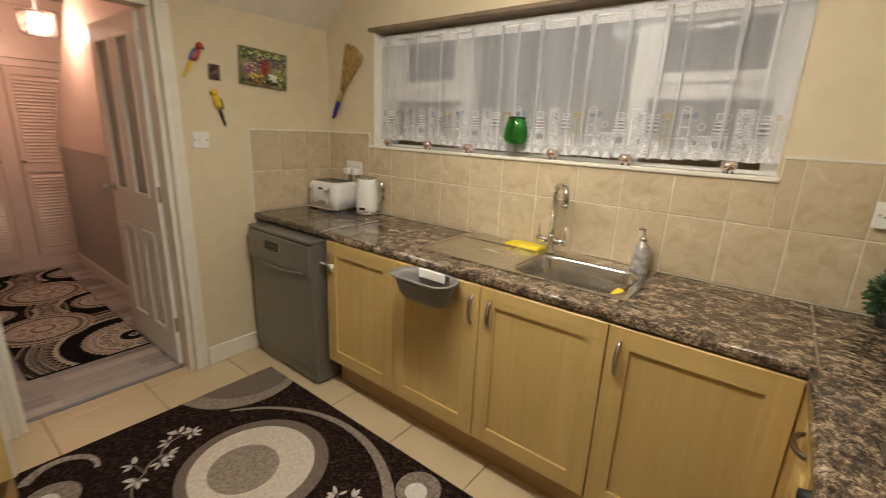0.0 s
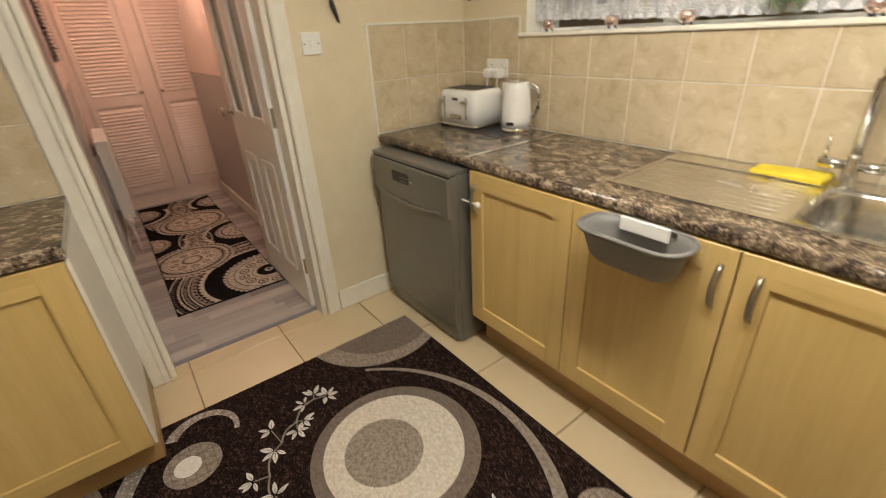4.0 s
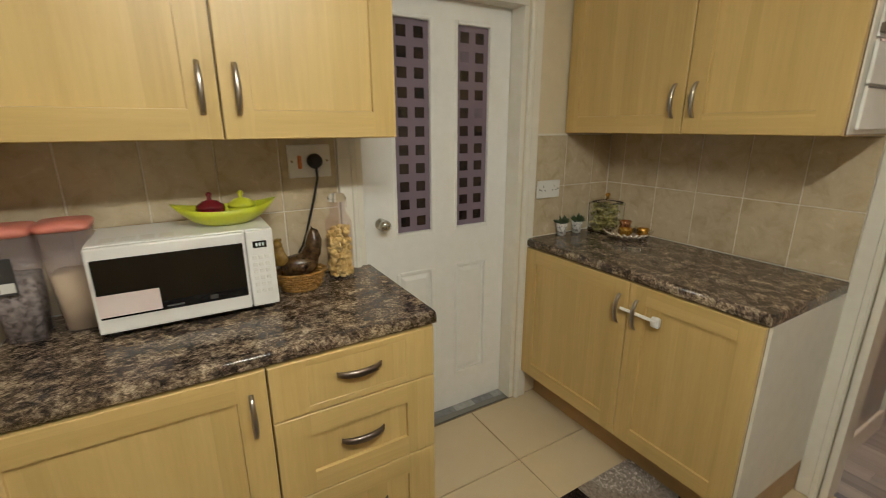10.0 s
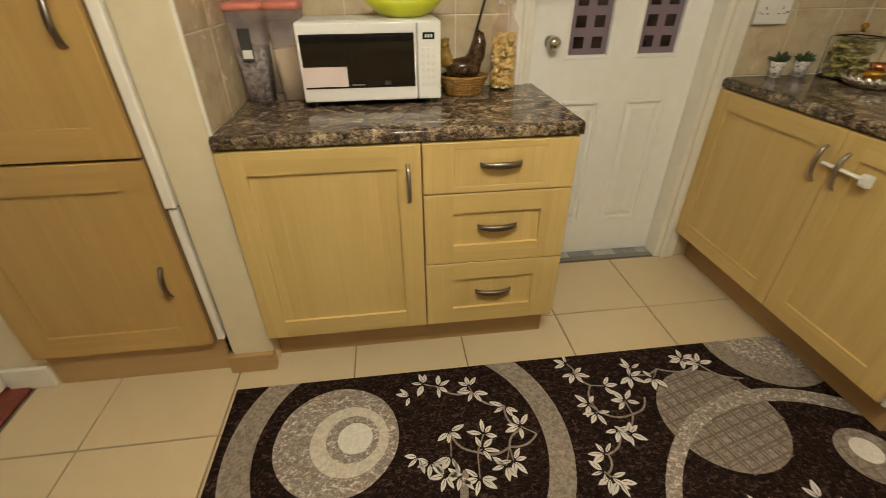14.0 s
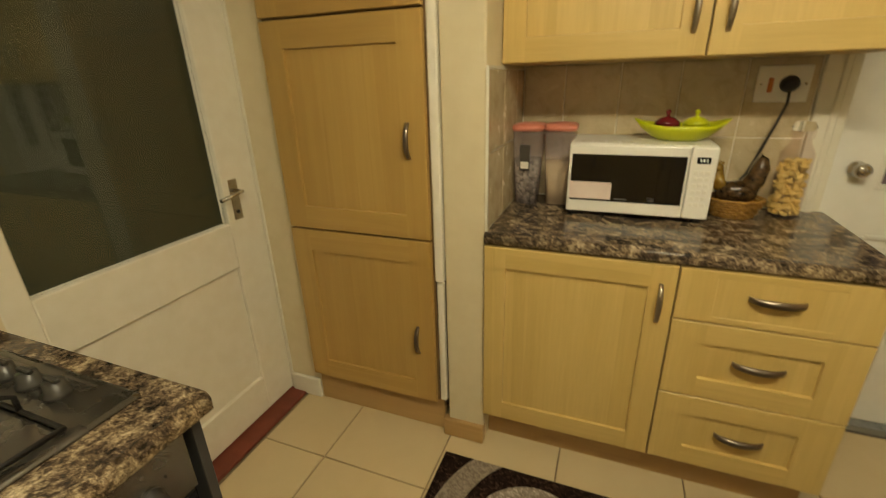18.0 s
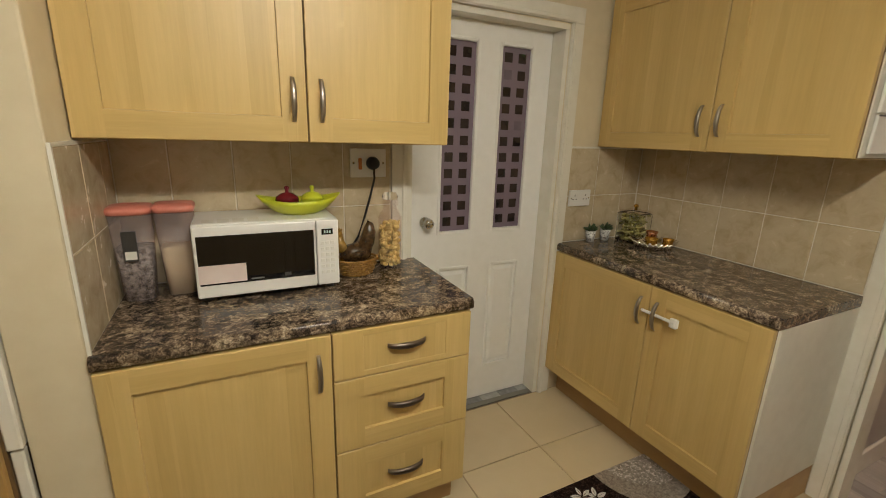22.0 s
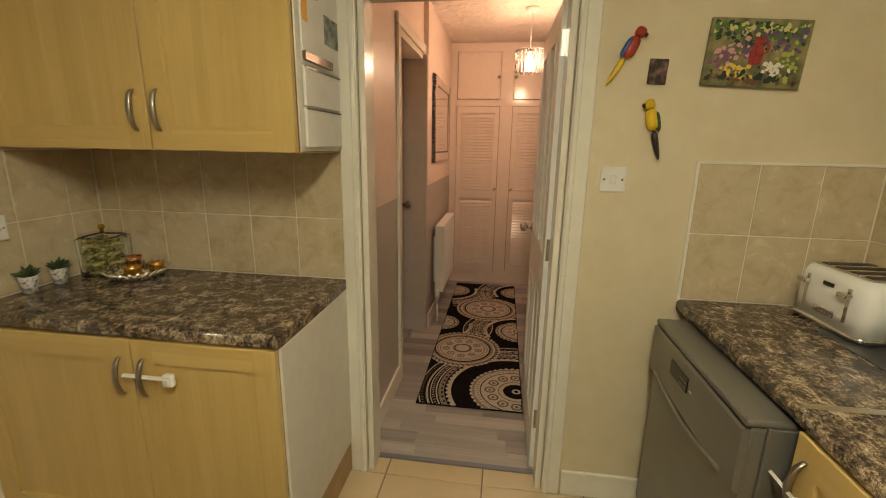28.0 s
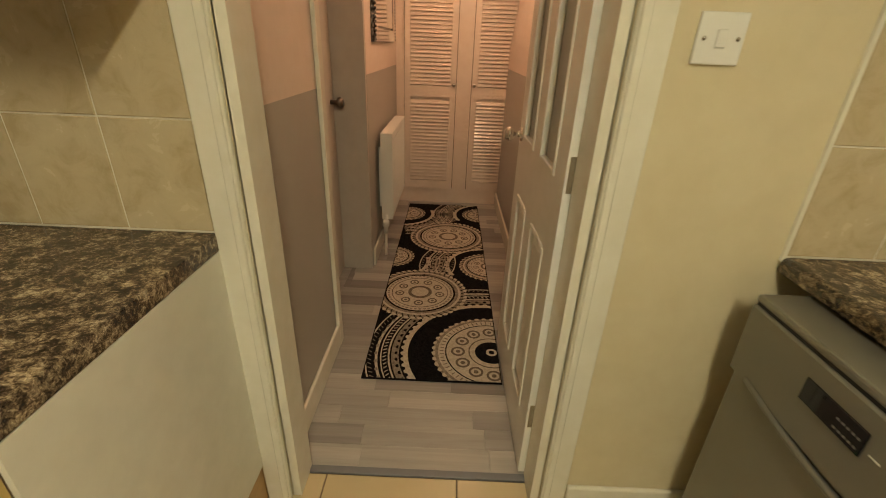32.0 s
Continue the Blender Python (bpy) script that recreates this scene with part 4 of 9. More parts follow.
part("lintel_board", boxes((WX0 - 0.02, WX1 + 0.02, NY - 0.03, FY0, WZ1 - 0.003, WZ1 + 0.016)), node_mat("dull_brown_board", (0.20, 0.145, 0.085), 0.6, build=mottled((0.16, 0.115, 0.065), (0.24, 0.175, 0.105), 8, 120, 0.15)), win, "brown board under the lintel")
M_DUSK = node_mat("dim_olive_night", (0.02, 0.022, 0.015), 0.9)
M_DUSK.node_tree.nodes["Principled BSDF"].inputs["Emission Color"].default_value = (0.40, 0.40, 0.16, 1)
M_DUSK.node_tree.nodes["Principled BSDF"].inputs["Emission Strength"].default_value = 0.044
struct("backdrop_night", boxes((1.9, 2.0, -6.0, 4.4, -0.12, 3.4)), M_DUSK, "plain dim night beyond the back door", "backdrop")
struct("backdrop_fence", boxes((-4.5, 2.0, 4.4, 4.5, -0.12, 1.9)), M_KICK, "dark boundary fence outside the window", "fence")

cb = thing("net_curtain", pose(0, 0, 0), "white translucent net curtain with an embroidered village border", "curtain")


def net_build(nt, b):
    out = nt.nodes["Material Output"]
    tr = nt.nodes.new("ShaderNodeBsdfTransparent")
    tl = nt.nodes.new("ShaderNodeBsdfTranslucent")
    tl.inputs[0].default_value = (0.84, 0.85, 0.88, 1)
    df = nt.nodes.new("ShaderNodeBsdfDiffuse")
    df.inputs[0].default_value = (0.82, 0.83, 0.86, 1)
    m1, m2 = nt.nodes.new("ShaderNodeMixShader"), nt.nodes.new("ShaderNodeMixShader")
    m1.inputs[0].default_value = 0.7
    nt.links.new(tl.outputs[0], m1.inputs[1])
    nt.links.new(df.outputs[0], m1.inputs[2])
    v = coords(nt)
    w = noise_tex(nt, v, 700, 2)
    big = noise_tex(nt, coords(nt, (9, 1, 0.6)), 1.0, 3)
    f = ramp(nt, big, [(0.3, (0.40,) * 3), (0.7, (0.60,) * 3)])
    f2 = mix(nt, 0.25, f, ramp(nt, w, [(0.35, (0.0,) * 3), (0.65, (1.0,) * 3)]))
    nt.links.new(f2, m2.inputs[0])
    nt.links.new(tr.outputs[0], m2.inputs[1])
    nt.links.new(m1.outputs[0], m2.inputs[2])
    nt.links.new(m2.outputs[0], out.inputs[0])


M_NET = node_mat("net_voile", (0.85, 0.83, 0.8), 0.9, build=net_build)
def stitch_build(opacity, colour):
    def build(nt, b):
        out = nt.nodes["Material Output"]
        tr = nt.nodes.new("ShaderNodeBsdfTransparent")
        df = nt.nodes.new("ShaderNodeBsdfDiffuse")
        v = coords(nt)
        nt.links.new(ramp(nt, noise_tex(nt, v, 60, 4), [(0.3, tuple(0.88 * c for c in colour)), (0.7, colour)]), df.inputs[0])
        m = nt.nodes.new("ShaderNodeMixShader")
        nt.links.new(ramp(nt, noise_tex(nt, v, 260, 2), [(0.35, (opacity - 0.22,) * 3), (0.65, (min(1, opacity + 0.22),) * 3)]), m.inputs[0])
        nt.links.new(tr.outputs[0], m.inputs[1])
        nt.links.new(df.outputs[0], m.inputs[2])
        nt.links.new(m.outputs[0], out.inputs[0])
    return build


M_EMB = node_mat("white_embroidery", (0.80, 0.78, 0.74), 0.9, build=stitch_build(0.84, (0.85, 0.85, 0.86)))
M_EMBL = node_mat("light_embroidery", (0.80, 0.78, 0.74), 0.9, build=stitch_build(0.56, (0.84, 0.84, 0.85)))
M_EMBY = node_mat("yellow_embroidery", (0.72, 0.58, 0.28), 0.9, build=stitch_build(0.45, (0.74, 0.64, 0.34)))
M_EMBB = node_mat("pale_blue_embroidery", (0.5, 0.55, 0.66), 0.9, build=stitch_build(0.6, (0.50, 0.55, 0.68)))
M_EMBG = node_mat("grey_embroidery", (0.40, 0.40, 0.42), 0.9, build=stitch_build(0.50, (0.42, 0.42, 0.44)))
CY = NY + 0.062


CX0, CX1 = WX0 + 0.006, WX1 - 0.006
PLEATS = [CX0 + 0.07 + 0.128 * i + 0.030 * math.sin(i * 2.3) for i in range(16)]


def fold(x):
    return 0.006 * math.sin(x * 25 + 1.2 * math.sin(x * 7.3)) + 0.002 * math.sin(x * 97 + 2)


def hem(x):
    return 1.356 + 0.008 * abs(math.sin(x * 52)) + 0.024 * min(1.0, abs(x + 1.08) / 0.85) ** 2


# the net hangs flat between narrow pinched pleats, where it lies three layers thick
bm = bmesh.new()
cols = []
N = 300
run = [(CX0 + (CX1 - CX0) * i / N, 0.0, 0.0) for i in range(N + 1)]
for k, p in enumerate(PLEATS):
    w = 0.010 + 0.006 * math.sin(k * 1.7) ** 2
    i = next(j for j, q in enumerate(run) if q[0] > p)
    run[i:i] = [(p, w * 0.6, -0.004), (p, w, -0.009), (p, w * 0.3, -0.012), (p, -w * 0.5, -0.008), (p, -w * 0.7, -0.004), (p, -w * 0.2, -0.002)]
for x, push, out in run:
    zb = hem(x)
    col = []
    for k in range(9):
        s = k / 8
        spread = 0.45 + 0.55 * s
        col.append(bm.verts.new((x + push * spread, CY + fold(x) * (1.0 - 0.35 * s) + out * spread, zb + (1.966 - zb) * s)))
    cols.append(col)
for a, b in zip(cols, cols[1:]):
    for k in range(8):
        bm.faces.new((a[k], b[k], b[k + 1], a[k + 1])).smooth = True
part("voile", bm, M_NET, cb)
bm = bmesh.new()
prev = None
for i in range(N + 1):
    x = CX0 + (CX1 - CX0) * i / N
    y = CY + fold(x) * 0.65 - 0.004
    cur = [bm.verts.new((x, y, z)) for z in (1.926, 1.978 + 0.008 * abs(math.sin(x * 36)))]
    if prev:
        bm.faces.new((prev[0], cur[0], cur[1], prev[1]))
    prev = cur
part("heading", bm, M_EMB, cb, "gathered white heading tape")
part("rod", tube([(WX0 + 0.005, CY, 1.958), (WX1 - 0.005, CY, 1.958)], 0.006, 8), M_WHITE, cb, "thin white curtain rod")


def motif(shapes, mat):
    """Stitched shapes that follow the folds; shapes are (x0, x1, z0, z1)."""
    bm = bmesh.new()
    for x0, x1, z0, z1 in shapes:
        n = max(1, int((x1 - x0) / 0.006))
        prev = None
        for i in range(n + 1):
            x = x0 + (x1 - x0) * i / n
            y = CY + fold(x) * 0.96 - 0.0025
            cur = [bm.verts.new((x, y, z0)), bm.verts.new((x, y, z1))]
            if prev:
                bm.faces.new((prev[0], cur[0], cur[1], prev[1]))
            prev = cur
    return bm


white, light, yellow, grey, blue = [], [], [], [], []


def frame_of(out, x0, x1, z0, z1, t=0.004):
    out += [(x0, x1, z0, z0 + t), (x0, x1, z1 - t, z1), (x0, x0 + t, z0 + t, z1 - t), (x1 - t, x1, z0 + t, z1 - t)]


def oval(out, cx, cz, rx, rz, ring=0.0):
    n = 9
    for i in range(n):
        h = -rz + 2 * rz * (i + 0.5) / n
        w = rx * math.sqrt(max(0.0, 1 - (h / rz) ** 2))
        z0, z1 = cz + h - rz / n, cz + h + rz / n
        if ring and w > ring and abs(h) < rz - ring:
            out += [(cx - w, cx - w + ring, z0, z1), (cx + w - ring, cx + w, z0, z1)]
        elif w > 0.001:
            out.append((cx - w, cx + w, z0, z1))


def cup_and_shelf(x):
    """A tea cup over a stack of bowls on a striped shelf."""
    z = 1.410
    light.append((x - 0.024, x + 0.024, z, z + 0.062))
    frame_of(white, x - 0.026, x + 0.026, z, z + 0.062)
    grey.append((x - 0.018, x + 0.018, z + 0.020, z + 0.044))
    for k in range(3):
        white.append((x - 0.024 + 0.003 * k, x + 0.024 - 0.003 * k, z + 0.068 + 0.013 * k, z + 0.074 + 0.013 * k))
        grey.append((x - 0.020 + 0.003 * k, x + 0.020 - 0.003 * k, z + 0.0745 + 0.013 * k, z + 0.0795 + 0.013 * k))
    frame_of(white, x - 0.018, x + 0.014, z + 0.112, z + 0.140)
    oval(white, x + 0.020, z + 0.126, 0.009, 0.011, 0.003)
    white.append((x - 0.022, x + 0.020, z + 0.106, z + 0.110))


def village(x):
    """One repeat of the border: tower, sign, yellow gate, lamp arch, wheel, low roofs and firs."""
    z = 1.410
    light.append((x, x + 0.052, z, z + 0.155))
    frame_of(white, x, x + 0.052, z, z + 0.155)
    oval(grey, x + 0.026, z + 0.120, 0.012, 0.018)
    oval(grey, x + 0.018, z + 0.060, 0.009, 0.012)
    oval(grey, x + 0.038, z + 0.030, 0.007, 0.010)
    light.append((x + 0.052, x + 0.098, z, z + 0.055))
    frame_of(white, x + 0.058, x + 0.098, z + 0.118, z + 0.134)
    for k in range(3):
        grey.append((x + 0.060, x + 0.096, z + 0.066 + 0.016 * k, z + 0.072 + 0.016 * k))
        white.append((x + 0.058, x + 0.098, z + 0.073 + 0.016 * k, z + 0.078 + 0.016 * k))
    oval(grey, x + 0.078, z + 0.082, 0.010, 0.008)
    frame_of(yellow, x + 0.112, x + 0.150, z, z + 0.112)
    yellow.append((x + 0.129, x + 0.133, z, z + 0.112))
    yellow.append((x + 0.112, x + 0.150, z + 0.052, z + 0.057))
    for dx in (-0.014, 0.0, 0.014):
        oval(yellow, x + 0.131 + dx, z + 0.126 + 0.006 * (dx == 0), 0.009, 0.011)
    frame_of(white, x + 0.172, x + 0.206, z, z + 0.150, 0.0035)
    oval(white, x + 0.189, z + 0.150, 0.017, 0.014, 0.004)
    oval(grey, x + 0.189, z + 0.128, 0.012, 0.010)
    oval(blue, x + 0.218, z + 0.132, 0.012, 0.013)
    oval(white, x + 0.189, z + 0.070, 0.022, 0.022, 0.004)
    white.append((x + 0.160, x + 0.212, z + 0.044, z + 0.048))
    light.append((x + 0.216, x + 0.276, z, z + 0.060))
    frame_of(white, x + 0.216, x + 0.276, z, z + 0.060)
    oval(grey, x + 0.232, z + 0.034, 0.007, 0.009)
    oval(grey, x + 0.258, z + 0.034, 0.007, 0.009)
    oval(white, x + 0.246, z + 0.092, 0.014, 0.014, 0.004)
    for fx in (0.062, 0.104, 0.208, 0.286):
        for k in range(7):
            h = 0.011 * (1 - k / 7)
            white.append((x + fx - h, x + fx + h, z - 0.004 + 0.006 * k, z + 0.002 + 0.006 * k))


village(0.0)
cup_and_shelf(0.305)
for lot in (white, light, yellow, grey, blue):
    one = list(lot)
    lot.clear()
    for k in range(6):
        for x0, x1, z0, z1 in one:
            x0, x1 = (CX0 + 0.012 + 0.382 * k + 1.1 * q for q in (x0, x1))
            if x1 < CX1 - 0.006:
                lot.append((x0, x1, 1.410 + 1.08 * (z0 - 1.410), 1.410 + 1.08 * (z1 - 1.410)))
light.append((CX0 + 0.005, CX1 - 0.005, 1.386, 1.424))
for i in range(42):
    sx = CX0 + 0.01 + i * (CX1 - CX0 - 0.02) / 42
    for k in range(5):
        i2 = 0.0034 * k
        white.append((sx + i2, sx + 0.040 - i2, hem(sx + 0.02) + 0.001 + 0.006 * k, hem(sx + 0.02) + 0.007 + 0.006 * k))
tagged(part("embroidery", motif(white, M_EMB), M_EMB, cb), kind="stuff")
tagged(part("embroidery_fill", motif(light, M_EMBL), M_EMBL, cb), kind="stuff")
tagged(part("embroidery_yellow", motif(yellow, M_EMBY), M_EMBY, cb), kind="stuff")
tagged(part("embroidery_grey", motif(grey, M_EMBG), M_EMBG, cb), kind="stuff")
tagged(part("embroidery_blue", motif(blue, M_EMBB), M_EMBB, cb), kind="stuff")

# ---- hall fittings ----
lc = thing("louvre_cupboard", pose(HX1, 0, 0, 0, 0, 90), "full-width ivory louvred hall cupboard with small upper doors", "cupboard")
# local x -> +y, local -y -> +x (front)
part("frame", boxes((0.10, 0.215, -0.01, 0.03, 0.09, 2.36), (0.645, 0.765, -0.01, 0.03, 0.09, 2.36), (1.22, 1.36, -0.01, 0.03, 0.09, 2.36), (0.10, 1.36, -0.012, 0.03, 2.335, 2.418), (0.10, 1.36, -0.0125, 0.03, 1.835, 1.895), (0.10, 1.36, -0.008, 0.032, 0.002, 0.13)), M_PINKW, lc)
for a, b, kx in ((0.220, 0.640, 0.623), (0.770, 1.215, 0.787)):
    bm = boxes((a, a + 0.045, -0.028, -0.002, 0.135, 1.83), (b - 0.045, b, -0.028, -0.002, 0.135, 1.83), (a + 0.045, b - 0.045, -0.028, -0.002, 0.135, 0.21), (a + 0.045, b - 0.045, -0.028, -0.002, 0.92, 1.005), (a + 0.045, b - 0.045, -0.028, -0.002, 1.765, 1.83))
    d = part("louvre_door", bm, M_PINKW, lc, "ivory louvred door")
    part("backing", boxes((a + 0.045, b - 0.045, -0.006, -0.003, 0.21, 1.765)), M_PINKW, d)
    # added dark board that stands for shade in the slits round the door
    part("backing_board", boxes((a - 0.004, b + 0.004, -0.0015, -0.0005, 0.132, 1.834)), M_CARC, lc)
    slat = boxes((0, b - a - 0.09, -0.0032, 0.0032, -0.0168, 0.0168), bevel=0.0028, seg=2)
    bmesh.ops.rotate(slat, verts=slat.verts, cent=(0, 0, 0), matrix=Matrix.Rotation(radians(-32), 3, "X"))
    sm = bpy.data.meshes.new("slat")
    slat.to_mesh(sm)
    slat.free()
    sm.materials.append(M_PINKW)
    z = 0.229
    while z < 1.752:
        if not 0.905 < z < 1.02:
            s = new("slat", sm)
            s.parent = d
            s.location = (a + 0.045, -0.017, z)
        z += 0.0295
    part("knob", lathe([(0, 0), (0.006, 0), (0.007, 0.012), (0.015, 0.02), (0.014, 0.028), (0, 0.032)], 14, m=pose(kx, -0.028, 1.02, 90, 0, 0)), M_STEEL, d)
    u = part("upper_door", boxes((a, b, -0.026, -0.002, 1.899, 2.331), bevel=0.003), M_PINKW, lc)
    part("knob", lathe([(0, 0), (0.006, 0), (0.007, 0.012), (0.016, 0.02), (0.015, 0.03), (0, 0.034)], 14, m=pose(kx, -0.026, 2.10, 90, 0, 0)), M_STEEL, u)

rad = thing("radiator", pose(-4.78, 0.152, 0, 0, 0, 180), "white double panel radiator on the hall wall", "radiator")
bm = bmesh.new()
R0, R1 = -0.42, 0.30
box(bm, R0, R1, -0.10, -0.088, 0.25, 0.80, 0.003)
part("rear_panel", boxes((R0, R1, -0.045, -0.033, 0.25, 0.80), bevel=0.003), M_WHITE, rad)
for i in range(18):
    cx = R0 + 0.02 + i * (R1 - R0 - 0.04) / 17
    part("fin", boxes((cx - 0.009, cx + 0.009, -0.106, -0.098, 0.28, 0.77), bevel=0.003), M_WHITE, rad)
part("panel", bm, M_WHITE, rad)
part("grille", boxes((R0, R1, -0.104, -0.03, 0.802, 0.812), bevel=0.002), M_WHITE, rad)
part("end_cover", boxes((R1, R1 + 0.006, -0.104, -0.03, 0.25, 0.81)), M_WHITE, rad)
part("end_cover", boxes((R0 - 0.006, R0, -0.104, -0.03, 0.25, 0.81)), M_WHITE, rad)
part("bracket", boxes((R0 + 0.1, R0 + 0.13, -0.03, 0.0, 0.3, 0.7)), M_WHITE, rad)
part("bracket", boxes((R1 - 0.13, R1 - 0.1, -0.03, 0.0, 0.3, 0.7)), M_WHITE, rad)
part("valve", lathe([(0, 0), (0.014, 0), (0.014, 0.05), (0.022, 0.055), (0.022, 0.09), (0.015, 0.1), (0, 0.1)], 14, m=pose(R0 - 0.04, -0.06, 0.16)), M_WHITE, rad)
part("pipe", tube([(R0 - 0.04, -0.06, 0.003), (R0 - 0.04, -0.06, 0.165)], 0.008, 8), M_WHITE, rad)
part("pipe", tube([(R0 - 0.04, -0.06, 0.20), (R0 - 0.002, -0.06, 0.28)], 0.009, 8), M_WHITE, rad)

mi = thing("wall_mirror", pose(-4.74, 0.151, 1.645, 0, 0, 180), "silver hall mirror with wide sloping edges and dark beads", "mirror")
M_MIRROR = node_mat("mirror_glass", (0.86, 0.85, 0.83), 0.02, 1.0)
M_BEAD = node_mat("dark_jewelled_edge", (0.03, 0.025, 0.03), 0.15, build=mottled((0.008, 0.007, 0.008), (0.35, 0.33, 0.33), 60, 90, 0.4, 0.003, 0.45, 0.7))
part("backing", boxes((-0.42, 0.42, -0.018, 0, -0.33, 0.33), bevel=0.002), M_BEAD, mi, "dark beaded edge")
part("glass", boxes((-0.335, 0.335, -0.024, -0.0185, -0.245, 0.245)), M_MIRROR, mi, "silvered mirror glass")
for x0, x1, z0, z1 in ((-0.415, -0.345, -0.325, 0.325), (0.345, 0.415, -0.325, 0.325), (-0.340, 0.340, 0.255, 0.325), (-0.340, 0.340, -0.325, -0.255)):
    part("mirror_strip", boxes((x0, x1, -0.030, -0.0185, z0, z1), bevel=0.006), M_MIRROR, mi, "bevelled mirror strip")
for sx in (-0.418, 0.418):
    bm = bmesh.new()
    for k in range(30):
        lathe([(0, -0.008), (0.0075, -0.004), (0.0075, 0.004), (0, 0.008)], 8, bm, pose(sx, -0.026, -0.315 + 0.0217 * k))
    tagged(part("beading", bm, M_BEAD, mi, "row of dark glass beads"), kind="stuff")

pl = thing("pendant_lamp", pose(HLX, HLY, CZ), "hall pendant lamp with a tier of clear crystal drops, lit", "lamp")
part("ceiling_rose", lathe([(0, 0), (0.05, 0), (0.05, -0.012), (0.02, -0.03), (0, -0.03)], 20), M_WHITE, pl)
part("cord", tube([(0, 0, -0.02), (0, 0, -0.30)], 0.003, 6), M_WHITE, pl)
part("ring", tube([(0.10 * math.cos(i * 0.2618), 0.10 * math.sin(i * 0.2618), -0.285) for i in range(24)], 0.005, 6, closed=True), M_CHROME, pl)
part("crossbar", boxes((-0.10, 0.10, -0.004, 0.004, -0.289, -0.281), (-0.004, 0.004, -0.10, 0.10, -0.289, -0.281)), M_CHROME, pl)
M_CRYSTAL = glass_mat("crystal", (1.0, 0.96, 0.92), 0.03)
drop = bpy.data.meshes.new("crystal_drop")
bm = lathe([(0, -0.15), (0.009, -0.135), (0.011, -0.02), (0.006, 0), (0, 0)], 6)
bm.to_mesh(drop)
bm.free()
drop.materials.append(M_CRYSTAL)
for n, r, zz in ((22, 0.098, -0.288), (14, 0.062, -0.30)):
    for i in range(n):
        o = new("crystal_drop", drop)
        o.parent, o.location = pl, (r * math.cos(2 * math.pi * i / n), r * math.sin(2 * math.pi * i / n), zz)
        o.visible_shadow = False
M_BULB = node_mat("lit_bulb", (1, 0.9, 0.75), 0.3)
M_BULB.node_tree.nodes["Principled BSDF"].inputs["Emission Color"].default_value = (1.0, 0.72, 0.48, 1)
M_BULB.node_tree.nodes["Principled BSDF"].inputs["Emission Strength"].default_value = 14.0
bo = part("bulb", lathe([(0, -0.43), (0.022, -0.42), (0.030, -0.395), (0.024, -0.36), (0.014, -0.33), (0.014, -0.30), (0, -0.30)], 16), M_BULB, pl, "glowing warm bulb")
bo.visible_shadow = False

bt = thing("ceiling_bar_light", pose(LX, LY, CZ), "white bar light with a bright diffuser hung below the ceiling", "lamp")
DROP = LZ - CZ
part("housing", boxes((-0.45, 0.45, -0.014, 0.014, DROP, DROP + 0.026), bevel=0.004), M_WHITE, bt)
for rx in (-0.30, 0.30):
    part("rod", tube([(rx, 0, DROP + 0.03), (rx, 0, -0.004)], 0.006, 8), M_CHROME, bt, "chrome drop rod")
    part("ceiling_plate", lathe([(0, -0.012), (0.034, -0.012), (0.034, 0.0), (0, 0.0)], 20, m=pose(rx, 0, -0.0005)), M_WHITE, bt)
M_DIFF = node_mat("lit_diffuser", (0.9, 0.9, 0.85), 0.4)
M_DIFF.node_tree.nodes["Principled BSDF"].inputs["Emission Color"].default_value = (1.0, 0.93, 0.70, 1)
M_DIFF.node_tree.nodes["Principled BSDF"].inputs["Emission Strength"].default_value = 82.0
part("diffuser", boxes((-0.42, 0.42, -0.040, 0.040, DROP - 0.045, DROP - 0.001), bevel=0.012, seg=3), M_DIFF, bt, "glowing white diffuser")

# ---- appliances ----
dw = thing("dishwasher", pose(-2.476, 1.276, 0), "silver-grey freestanding dishwasher under the worktop", "dishwasher")
DWW = 0.602
part("body", boxes((0.002, DWW - 0.002, 0.058, 0.64, 0.02, 0.845), bevel=0.004), M_GREYM, dw)
part("door", boxes((0, DWW, 0.018, 0.057, 0.105, 0.845), bevel=0.008, seg=2), M_GREYM, dw)
bm = prism([(0.012, 0.665), (0.004, 0.672), (0.002, 0.835), (0.006, 0.839), (0.03, 0.839), (0.03, 0.665)], 0.004, DWW - 0.004, m=Matrix(((0, 0, 1, 0), (1, 0, 0, 0), (0, 1, 0, 0), (0, 0, 0, 1))))
bmesh.ops.recalc_face_normals(bm, faces=bm.faces)
part("control_panel", bm, M_GREYM, dw)
part("lid", boxes((0.0, DWW, 0.006, 0.62, 0.846, 0.864), bevel=0.006, seg=2), M_GREYM, dw)
# black strip added as the shade in the gap under the lid
part("lid_seal", boxes((0.004, DWW - 0.004, 0.010, 0.05, 0.838, 0.847)), M_BLACK, dw)
part("display", boxes((0.185, 0.315, -0.0005, 0.003, 0.752, 0.800), bevel=0.001), M_BLACKG, dw, "black control display")
for i in range(5):
    for k in range(2):
        part("button", boxes((0.262 + 0.010 * i, 0.268 + 0.010 * i, -0.0012, -0.0004, 0.760 + 0.018 * k, 0.764 + 0.018 * k)), M_GREYP, dw)
part("icon", boxes((0.326, 0.345, 0.0012, 0.0022, 0.768, 0.771)), M_PAPER, dw)
part("handle_recess", tube([(0.06 + 0.48 * i / 12, 0.006, 0.682 - 0.028 * math.sin(math.pi * i / 12)) for i in range(13)], 0.010, 8, flat=0.7), M_GREYM, dw)
